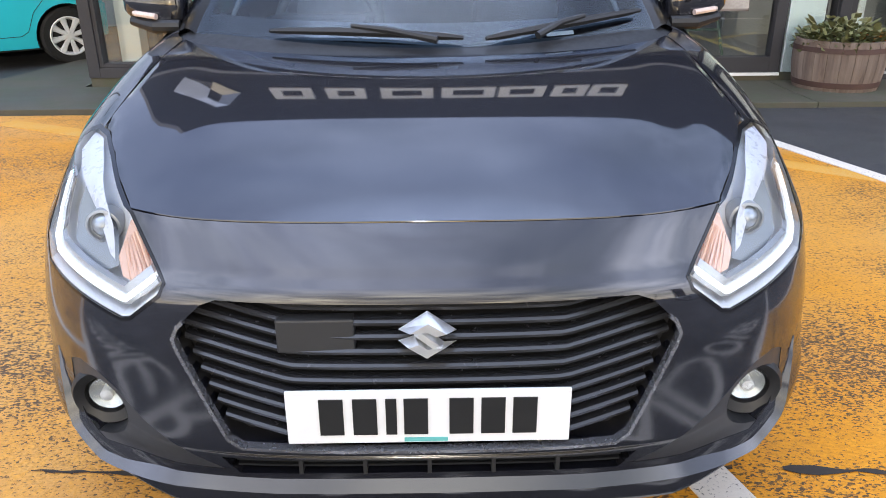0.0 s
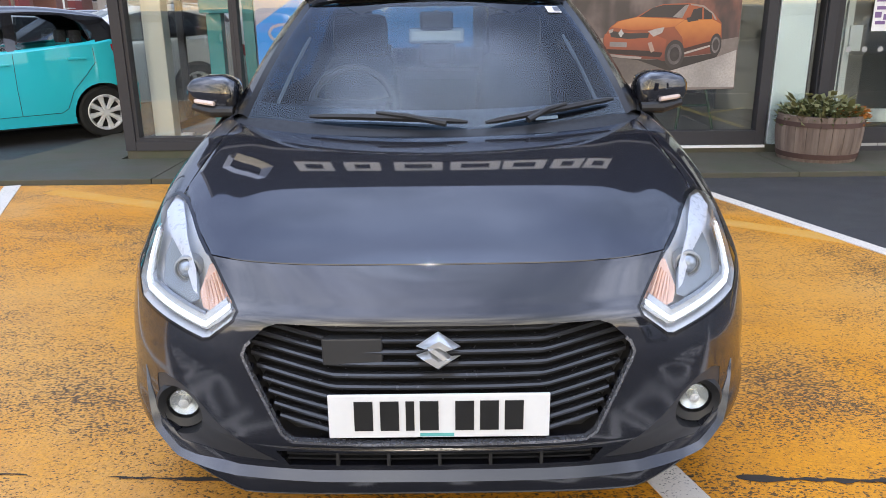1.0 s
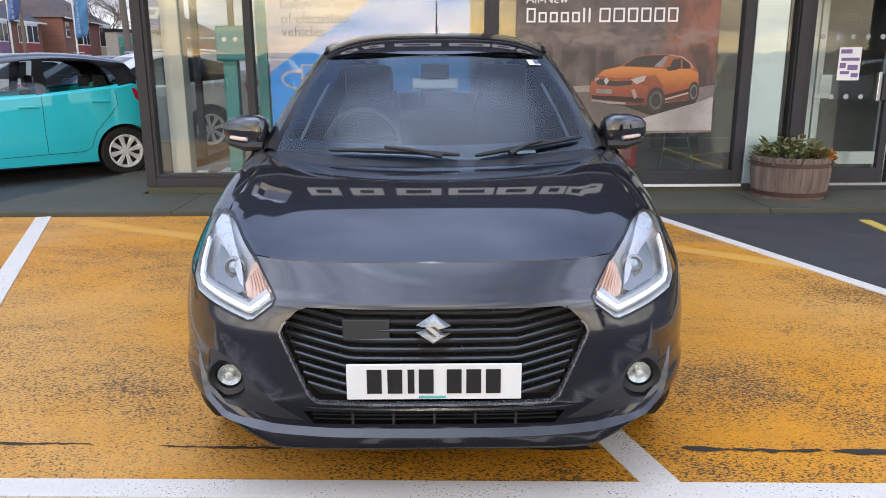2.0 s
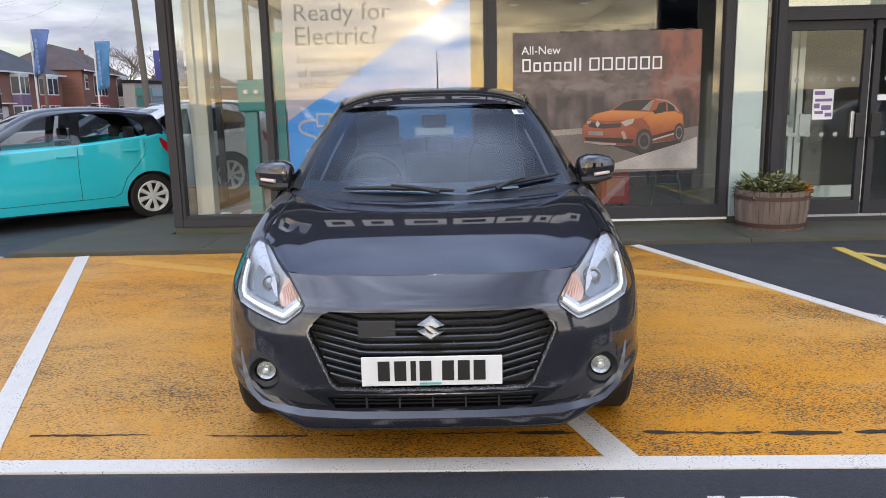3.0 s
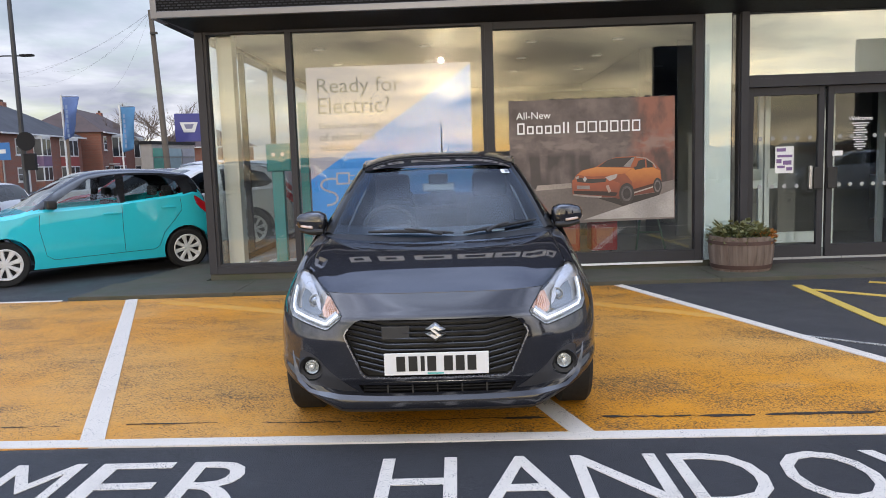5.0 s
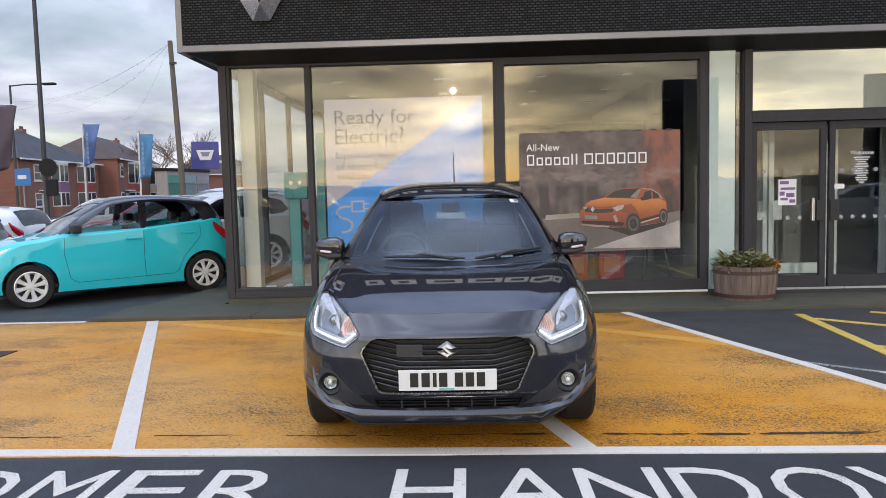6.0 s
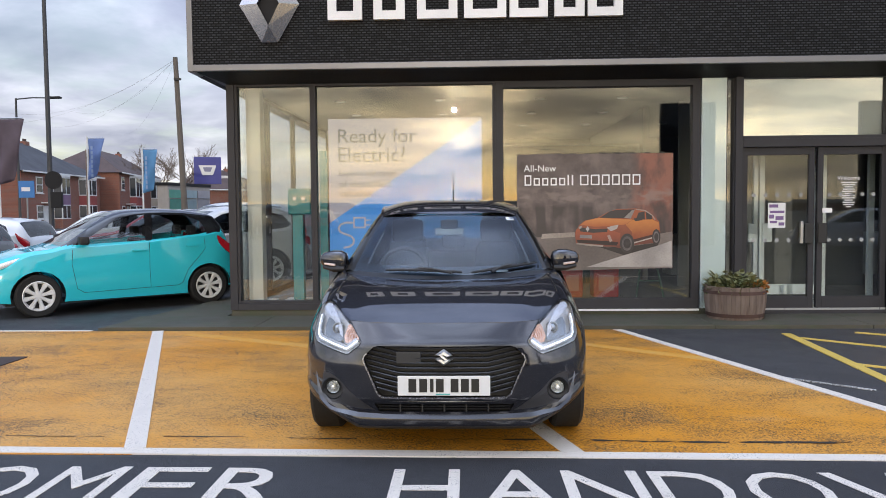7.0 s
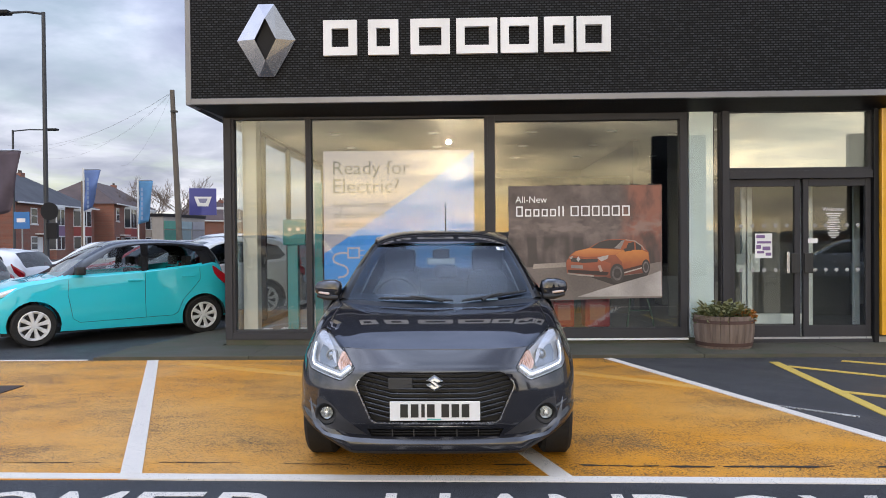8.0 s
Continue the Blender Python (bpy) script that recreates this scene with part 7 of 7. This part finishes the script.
def wheel(car, side, x, y, r, w):
    """A tyre with a five-spoke alloy, axle along x."""
    t = part("tyre", moved(lathe([(r * 0.66, -w / 2), (r * 0.93, -w / 2), (r, -w * 0.38), (r, w * 0.38), (r * 0.93, w / 2), (r * 0.66, w / 2), (r * 0.62, 0), (r * 0.66, -w / 2)], 40, "x"), x=x, y=y, z=r), RUBBER, car, smooth=40)
    rim = moved(lathe([(r * 0.60, -w * 0.40), (r * 0.67, -w * 0.46), (r * 0.67, w * 0.46), (r * 0.60, w * 0.40), (r * 0.60, -w * 0.40)], 32, "x"), x=x, y=y, z=r)
    part("rim", rim, SILVER_PLASTIC, t, smooth=40)
    sp = bmesh.new()
    for k in range(5):
        a = 2 * math.pi * k / 5 + 0.3
        d, n = Vector((0, math.cos(a), math.sin(a))), Vector((0, -math.sin(a), math.cos(a)))
        o = Vector((x + side * w * 0.36, y, r))
        q = []
        for f, hw in ((0.08, 0.035), (0.63, 0.024)):
            for sx in (0, -0.02 * side):
                q.append([sp.verts.new(o + d * r * f + n * hw + Vector((sx, 0, 0))), sp.verts.new(o + d * r * f - n * hw + Vector((sx, 0, 0)))])
        for a_, b_ in ((0, 2), (1, 3)):
            sp.faces.new((q[a_][0], q[a_][1], q[b_][1], q[b_][0]))
        for i in (0, 1):
            sp.faces.new((q[0][i], q[2][i], q[3][i], q[1][i]))
    part("spokes", sp, SILVER_PLASTIC, t)
    part("hub", moved(lathe([(0.001, -0.02), (0.05, -0.02), (0.05, 0.02), (0.001, 0.02)], 16, "x"), x=x + side * w * 0.35, y=y, z=r), LAMP_GREY, t)
    part("brake_disc", moved(lathe([(0.001, -0.008), (r * 0.5, -0.008), (r * 0.5, 0.008), (r * 0.001, 0.008)], 24, "x"), x=x, y=y, z=r), STEEL, t)
    return t


hatchback()

# ---------------------------------------------------------------- parked cars
def smooth_list(keys, x):
    """A smooth curve through (x, value) keys."""
    if x <= keys[0][0]:
        return keys[0][1]
    for i in range(len(keys) - 1):
        (x0, v0), (x1, v1) = keys[i], keys[i + 1]
        if x <= x1:
            xa, va = keys[max(i - 1, 0)]
            xb, vb = keys[min(i + 2, len(keys) - 1)]
            h = x1 - x0
            m0 = (v1 - va) / (x1 - xa) if x1 > xa else 0
            m1 = (vb - v0) / (xb - x0) if xb > x0 else 0
            t = (x - x0) / h
            return (2 * t**3 - 3 * t**2 + 1) * v0 + (t**3 - 2 * t**2 + t) * h * m0 + (-2 * t**3 + 3 * t**2) * v1 + (t**3 - t**2) * h * m1
    return keys[-1][1]


def cut_side(bm, poly, ymin):
    """Cuts an outline in x, z through the flanks."""
    n = len(poly)
    for i in range(n):
        (ax, az), (bx, bz) = poly[i], poly[(i + 1) % n]
        L = math.hypot(bx - ax, bz - az)
        lo_x, hi_x, lo_z, hi_z = min(ax, bx) - 0.003, max(ax, bx) + 0.003, min(az, bz) - 0.003, max(az, bz) + 0.003
        geom = [f for f in bm.faces if abs(f.calc_center_median().y) > ymin and max(v.co.x for v in f.verts) > lo_x and min(v.co.x for v in f.verts) < hi_x
                and max(v.co.z for v in f.verts) > lo_z and min(v.co.z for v in f.verts) < hi_z]
        es, vs = list({e for f in geom for e in f.edges}), list({v for f in geom for v in f.verts})
        bmesh.ops.bisect_plane(bm, geom=vs + es + geom, dist=1e-5, plane_co=(ax, 0, az), plane_no=(-(bz - az) / L, 0, (bx - ax) / L))


def parked_car(label, at, turn, L, W, top, belt, axles, r, screen, rear, windows, paint, roof_paint, doors=(), spokes=8, group="parked cars", rails=False, detail=True, glass=None):
    """A car with its nose at x 0 and its tail at x L, z up. top and belt: heights along it; screen, rear: x spans of the front and rear glass."""
    car = thing("parked_car", label, "car", group)
    glass = glass or DARK_GLASS
    hw = W / 2
    xs = sorted({round(L * i / 46, 4) for i in range(47)} | {0.02, 0.05, 0.1, L - 0.02, L - 0.05, L - 0.1})

    def section(x):
        t = smooth_list(top, x)
        b = min(smooth_list(belt, x), t - 0.03)
        front, back = max(0.0, 1 - x / 0.55), max(0.0, 1 - (L - x) / 0.45)
        w = hw * (1 - 0.26 * front ** 2.2 - 0.16 * back ** 2.4)
        cab = max(0.0, min(1.0, (t - b - 0.03) / 0.35))
        wr = w * (0.90 - 0.17 * cab)
        z0 = 0.19 + 0.05 * front + 0.08 * back
        pts = [(w * 0.78, z0 - 0.02), (w * 0.955, z0), (w * 0.985, z0 + 0.10), (w, 0.46), (w * 0.997, 0.60), (w * 0.985, 0.5 * (0.60 + b)), (w * 0.965, b - 0.02), (w * 0.94, b)]
        for k in (0.33, 0.66):
            pts.append((w * 0.94 + (wr - w * 0.94) * k + 0.012 * cab, b + (t - 0.055 * cab - b) * k))
        pts += [(wr, t - 0.055 * cab - 0.004), (wr * 0.93, t - 0.02 * cab - 0.003), (wr * 0.75, t - 0.002), (wr * 0.4, t + 0.008), (0, t + 0.012)]
        return [Vector((x, -y, z)) for y, z in pts] + [Vector((x, y, z)) for y, z in reversed(pts[:-1])]
    skin = grid_mesh([section(x) for x in xs])
    arch = []
    for ax in axles:
        arch.append([(ax + (r + 0.045) * math.cos(a), r + (r + 0.045) * math.sin(a)) for a in (2 * math.pi * i / 26 for i in range(26))])
    for poly in windows:
        cut_side(skin, poly, hw * 0.5)
    for poly in arch:
        cut_side(skin, poly, hw * 0.6)

    def mid(f):
        return f.calc_center_median()

    def in_win(f):
        c = mid(f)
        return abs(c.y) > hw * 0.5 and any(inside(p, c.x, c.z) for p in windows)

    def in_arch(f):
        c = mid(f)
        return abs(c.y) > hw * 0.6 and any(inside(p, c.x, c.z) for p in arch)

    def glass_end(f):
        c = mid(f)
        b = smooth_list(belt, c.x)
        t = smooth_list(top, c.x)
        if t - b < 0.03:
            return False
        lim = hw * 0.80 - 0.24 * hw * min(1, max(0, (c.z - b) / 0.45))
        return (screen[0] < c.x < screen[1] or rear[0] < c.x < rear[1]) and abs(c.y) < lim and c.z > b + 0.02

    def is_roof(f):
        c = mid(f)
        return c.z > smooth_list(belt, c.x) + 0.02 and not in_win(f) and not glass_end(f) and c.x < rear[1] and c.x > screen[0]
    part("body", take(skin, lambda f: not in_win(f) and not in_arch(f) and not glass_end(f) and not (roof_paint is not None and is_roof(f))), paint, car, smooth=32)
    if roof_paint is not None:
        part("roof", take(skin, is_roof), roof_paint, car, "dark roof and pillars", smooth=32)
    panes = [part("windscreen", take(skin, lambda f: glass_end(f) and mid(f).x < L / 2), glass, car, smooth=32),
             part("rear_window", take(skin, lambda f: glass_end(f) and mid(f).x > L / 2), DARK_GLASS, car, smooth=32)]
    for w in windows:
        for s in (-1, 1):
            panes.append(part("side_window", take(skin, lambda f: in_win(f) and mid(f).y * s > 0 and inside(w, mid(f).x, mid(f).z)), glass, car, smooth=32))
    for o in panes:
        o.visible_shadow = False
    part("underbody", boxes((0.3, L - 0.3, -hw * 0.8, hw * 0.8, 0.16, 0.24)), BLACK_PLASTIC, car)
    part("cabin", boxes((screen[0] + 0.25, rear[0] + 0.1, -hw * 0.78, hw * 0.78, 0.3, 0.72)), CLOTH, car)
    for x in (screen[1] + 0.45, rear[0] - 0.35):
        for y in (-hw * 0.42, hw * 0.42):
            part("seat", boxes((x, x + 0.14, y - 0.2, y + 0.2, 0.6, 1.02), bevel=0.05), CLOTH, car)
            part("headrest", boxes((x + 0.02, x + 0.12, y - 0.11, y + 0.11, 1.05, 1.2), bevel=0.03), CLOTH, car)
    for ax in axles:
        for s in (-1, 1):
            y = s * (hw - 0.105)
            t = part("tyre", moved(lathe([(r * 0.68, -0.085), (r * 0.92, -0.09), (r, -0.07), (r, 0.07), (r * 0.92, 0.09), (r * 0.68, 0.085), (r * 0.60, 0.0), (r * 0.68, -0.085)], 36, "y"), x=ax, y=y, z=r), RUBBER, car, smooth=40)
            part("rim", moved(lathe([(r * 0.62, s * 0.02), (r * 0.70, s * 0.088), (r * 0.66, s * 0.092), (r * 0.58, s * 0.05), (r * 0.62, s * 0.02)], 32, "y"), x=ax, y=y, z=r), RIM_SILVER, t, smooth=40)
            # near-black disc stands in for the shade behind the spokes
            part("hub_back", moved(lathe([(0.001, s * 0.03), (r * 0.63, s * 0.03), (r * 0.63, s * 0.035), (0.001, s * 0.036)], 24, "y"), x=ax, y=y, z=r), plain("wheel_shadow", (0.012, 0.012, 0.013), 0.7), t)
            for k in range(spokes):
                a = 2 * math.pi * (k + 0.3) / spokes
                sp = bmesh.new()
                d, n = Vector((math.cos(a), 0, math.sin(a))), Vector((-math.sin(a), 0, math.cos(a)))
                o = Vector((ax, y, r))
                q = [[sp.verts.new(o + d * r * f + n * wd * sg + Vector((0, s * h, 0))) for sg, h in ((1, 0.06), (0.6, hh), (-0.6, hh), (-1, 0.06))] for f, wd, hh in ((0.12, 0.022, 0.082), (0.40, 0.027, 0.080), (0.65, 0.040, 0.084))]
                for p0, p1 in zip(q, q[1:]):
                    for j in range(3):
                        sp.faces.new((p0[j], p0[j + 1], p1[j + 1], p1[j]))
                part("spoke", sp, RIM_SILVER, t, smooth=30)
            part("hub_cap", moved(lathe([(0.001, s * 0.085), (0.035, s * 0.083), (0.042, s * 0.06), (0.001, s * 0.06)], 18, "y"), x=ax, y=y, z=r), RIM_SILVER, t)
            ln = bmesh.new()
            for i in range(12):
                a0, a1 = math.pi * i / 12, math.pi * (i + 1) / 12
                ln.faces.new([ln.verts.new((ax + (r + 0.05) * math.cos(a), s * yy, r + (r + 0.05) * math.sin(a))) for yy, a in ((hw * 0.985, a0), (hw * 0.985, a1), (hw * 0.6, a1), (hw * 0.6, a0))])
            part("wheel_arch", ln, BLACK_PLASTIC, car)

    def flank_y(x, z):
        """Half width of the flank at x, z."""
        pts = [(-p.y, p.z) for p in section(x)[:9]]
        for (y0, z0), (y1, z1) in zip(pts, pts[1:]):
            if z0 <= z <= z1:
                return y0 + (y1 - y0) * (z - z0) / (z1 - z0)
        return pts[-1][0]
    for s in (-1, 1):
        for line in doors:
            pts = [(x, s * (flank_y(x, z) + 0.0015), z) for x, z in dense(list(line), 0.06, False)]
            part("door_gap", tube(pts, 0.003, 5), BLACK_PLASTIC, car)
        if detail:
            for hx, hz in ((windows[0][-1][0] - 0.10, 0.86), (windows[1][-1][0] - 0.12, 0.90)):
                part("door_handle", moved(boxes((-0.10, 0.10, -0.012, 0.012, -0.014, 0.014), bevel=0.008), x=hx, y=s * (flank_y(hx, hz) + 0.012), z=hz), paint, car)
            mx = windows[0][0][0] + 0.04
            part("door_mirror", moved(boxes((-0.06, 0.07, -0.09, 0.09, -0.06, 0.06), bevel=0.03), x=mx, y=s * (hw * 0.93 + 0.10), z=windows[0][0][1] + 0.06), BLACK_PLASTIC, car, "black door mirror")
        part("tail_lamp", slant(moved(boxes((-0.15, 0.11, -0.05, 0.05, -0.075, 0.075), bevel=0.03), x=L - 0.17, y=s * (flank_y(L - 0.16, 0.80) - 0.028), z=min(0.90, smooth_list(belt, L - 0.3) - 0.155)), L - 0.17, -0.75), TAIL_RED, car, "red tail lamp")
        part("headlamp", slant(moved(boxes((-0.12, 0.26, -0.07, 0.07, -0.035, 0.04), bevel=0.03), x=0.34, y=s * (flank_y(0.34, 0.72) - 0.060), z=0.735), 0.34, 0.35), SILVER_PLASTIC, car, "clear headlamp")
        if rails:
            part("roof_rail", tube([(x, s * hw * 0.70, smooth_list(top, x) + 0.02) for x in (screen[1] + 0.2, screen[1] + 0.8, rear[0] - 0.1)], 0.015), STEEL, car)
    car.matrix_world = Matrix.Translation(at) @ pose(0, 0, 0, 0, 0, turn)
    return car


SIDE_GLASS = pane_material("tinted_side_glass", (0.62, 0.66, 0.67), 1.5)
RIM_SILVER = plain("rim_silver", (0.78, 0.78, 0.78), 0.35, 0.25)
TAIL_RED = plain("tail_red", (0.36, 0.008, 0.015), 0.15, coat=0.6)


def slant(bm, x0, slope):
    """Shears a mesh upwards along x."""
    for v in bm.verts:
        v.co.z += (v.co.x - x0) * slope
    return bm


def row_spot(wheel_xy, axle_x, half, turn):
    """The nose's place of a car whose near wheel (its -y side) stands at wheel_xy."""
    a = radians(turn)
    ux, uy = Vector((math.cos(a), math.sin(a), 0)), Vector((-math.sin(a), math.cos(a), 0))
    return Vector((*wheel_xy, 0)) - ux * axle_x + uy * half


def tail_at(corner, turn, side):
    """The nose's place of a city car whose tail corner (side: half its width, signed) stands at corner."""
    a = radians(turn)
    ux, uy = Vector((math.cos(a), math.sin(a), 0)), Vector((-math.sin(a), math.cos(a), 0))
    return corner - ux * 3.46 - uy * side


CITY = dict(L=3.46, W=1.62,
            top=[(0, 0.56), (0.05, 0.66), (0.2, 0.77), (0.5, 0.875), (0.98, 0.955), (1.35, 1.20), (1.75, 1.405), (2.15, 1.455), (2.6, 1.45), (3.0, 1.40), (3.18, 1.34), (3.32, 1.10), (3.43, 0.86), (3.46, 0.60)],
            belt=[(0, 0.50), (0.5, 0.82), (0.98, 0.93), (1.5, 0.955), (2.2, 1.0), (3.0, 1.07), (3.3, 1.04), (3.46, 0.55)],
            axles=(0.68, 3.02), r=0.29, screen=(1.0, 1.72), rear=(3.19, 3.36),
            windows=[[(1.20, 0.965), (1.78, 1.335), (2.13, 1.375), (2.10, 1.0)], [(2.20, 1.01), (2.24, 1.378), (2.72, 1.36), (2.93, 1.27), (3.0, 1.16), (2.97, 1.09), (2.9, 1.075)]],
            doors=[[(1.12, 0.95), (1.10, 0.70), (1.16, 0.36), (1.25, 0.30)], [(2.15, 0.98), (2.14, 0.60), (2.15, 0.32)], [(2.96, 1.06), (2.97, 0.85), (2.86, 0.72), (2.70, 0.55), (2.62, 0.36), (2.55, 0.32)], [(1.25, 0.30), (2.55, 0.32)]])
SUV = dict(L=4.40, W=1.82,
           top=[(0, 0.66), (0.05, 0.78), (0.25, 0.92), (0.9, 1.04), (1.15, 1.08), (1.6, 1.40), (2.0, 1.60), (2.5, 1.65), (3.3, 1.63), (3.8, 1.56), (4.1, 1.34), (4.3, 1.05), (4.40, 0.65)],
           belt=[(0, 0.6), (0.9, 1.0), (1.15, 1.05), (2.5, 1.09), (3.8, 1.16), (4.2, 1.13), (4.4, 0.6)],
           axles=(0.86, 3.52), r=0.34, screen=(1.18, 1.92), rear=(3.86, 4.2),
           windows=[[(1.42, 1.085), (2.02, 1.50), (2.52, 1.555), (2.50, 1.12)], [(2.60, 1.125), (2.62, 1.56), (3.3, 1.54), (3.72, 1.42), (3.85, 1.24), (3.7, 1.18)]],
           doors=[[(1.35, 1.06), (1.33, 0.8), (1.4, 0.4)], [(2.55, 1.1), (2.54, 0.4)], [(3.4, 1.1), (3.35, 0.8), (3.1, 0.45)]])


def lowered(kit, f):
    """The same car with a lower build."""
    low = [[(x, z * f) for x, z in line] for line in kit["doors"]]
    return {**kit, "top": [(x, z * f) for x, z in kit["top"]], "belt": [(x, z * f) for x, z in kit["belt"]],
            "windows": [[(x, z * f) for x, z in w] for w in kit["windows"]], "doors": low}


WAGON = dict(L=4.40, W=1.82,
             top=[(0, 0.62), (0.05, 0.72), (0.25, 0.84), (1.0, 0.96), (1.7, 1.00), (2.2, 1.24), (2.65, 1.44), (3.0, 1.505), (3.5, 1.50), (3.9, 1.44), (4.12, 1.26), (4.3, 1.0), (4.40, 0.62)],
             belt=[(0, 0.56), (0.9, 0.90), (1.7, 0.96), (2.5, 1.0), (3.8, 1.06), (4.2, 1.04), (4.4, 0.56)],
             axles=(0.86, 3.52), r=0.34, screen=(1.75, 2.6), rear=(3.94, 4.22),
             windows=[[(1.95, 0.99), (2.66, 1.36), (2.95, 1.42), (2.93, 1.03)], [(3.0, 1.035), (3.02, 1.42), (3.5, 1.41), (3.84, 1.33), (3.95, 1.16), (3.8, 1.09)]],
             doors=[[(1.85, 0.97), (1.83, 0.75), (1.9, 0.4)], [(2.97, 1.02), (2.96, 0.4)]])


def build_parked_cars():
    cyan = car_paint("turquoise_paint", (0.028, 0.54, 0.64), 0.0, 0.35)
    blackp = car_paint("black_roof_paint", (0.012, 0.012, 0.013), 0.0, 0.3)
    silver = car_paint("silver_paint", (0.60, 0.61, 0.62), 0.0, 0.35)
    white, red, navy, grey = car_paint("white_car_paint", (0.70, 0.71, 0.72)), car_paint("red_car_paint", (0.34, 0.02, 0.02)), car_paint("black_car_paint", (0.015, 0.016, 0.02)), car_paint("slate_car_paint", (0.04, 0.042, 0.048), 0.3)
    turn = 39.1
    parked_car("turquoise five-door city car with a black roof", row_spot((-3.84, 7.26), CITY["axles"][1], 0.79, turn), turn, paint=cyan, roof_paint=blackp, glass=SIDE_GLASS, **CITY)
    parked_car("silver grey crossover parked beside the showroom flank", row_spot((-3.50, 9.70), WAGON["axles"][1], 0.89, turn), turn, paint=silver, roof_paint=None, rails=True, **WAGON)
    spots = [
        (lowered(CITY, 0.91), white, "white hatchback parked tail-out further along the row", tail_at(spot_at(-30.4, 17.0), 5, -0.79), 5, None),
        (lowered(CITY, 0.88), navy, "black hatchback parked at the yard edge", tail_at(spot_at(-33.5, 15.0), 5, -0.79), 5, None),
        (CITY, silver, "silver hatchback parked in the back row", spot_at(-30.8, 23.5), 25, None),
        (CITY, red, "red hatchback parked in the back row", spot_at(-27.6, 21.5), 20, None),
        (CITY, grey, "slate grey hatchback parked behind the turquoise car", spot_at(-28.2, 17.8), 20, None),
        (SUV, silver, "silver crossover parked in the far row", spot_at(-23.8, 21.0), 39, None),
        (CITY, navy, "black hatchback parked in the far row", spot_at(-25.6, 26.0), 39, None),
        # across the lane, mirrored in the panes
        (CITY, white, "white hatchback parked across the lane", Vector((9.5, -24.0, 0)), 90, None),
        (lowered(CITY, 0.92), silver, "silver hatchback parked across the lane by the entrance", Vector((10.6, -9.6, 0)), 24, None),
        (SUV, grey, "slate grey crossover parked across the lane", Vector((13.0, -24.0, 0)), 90, None),
        (CITY, red, "red hatchback parked across the lane", Vector((-8.0, -28.0, 0)), 90, None),
        (SUV, navy, "black crossover parked across the lane", Vector((-12, -28.0, 0)), 90, None),
    ]
    for kit, paint, label, at, tn, rp in spots:
        parked_car(label, at, tn, paint=paint, roof_paint=rp, detail=False, **{**kit, "doors": kit["doors"][:2]})


build_parked_cars()
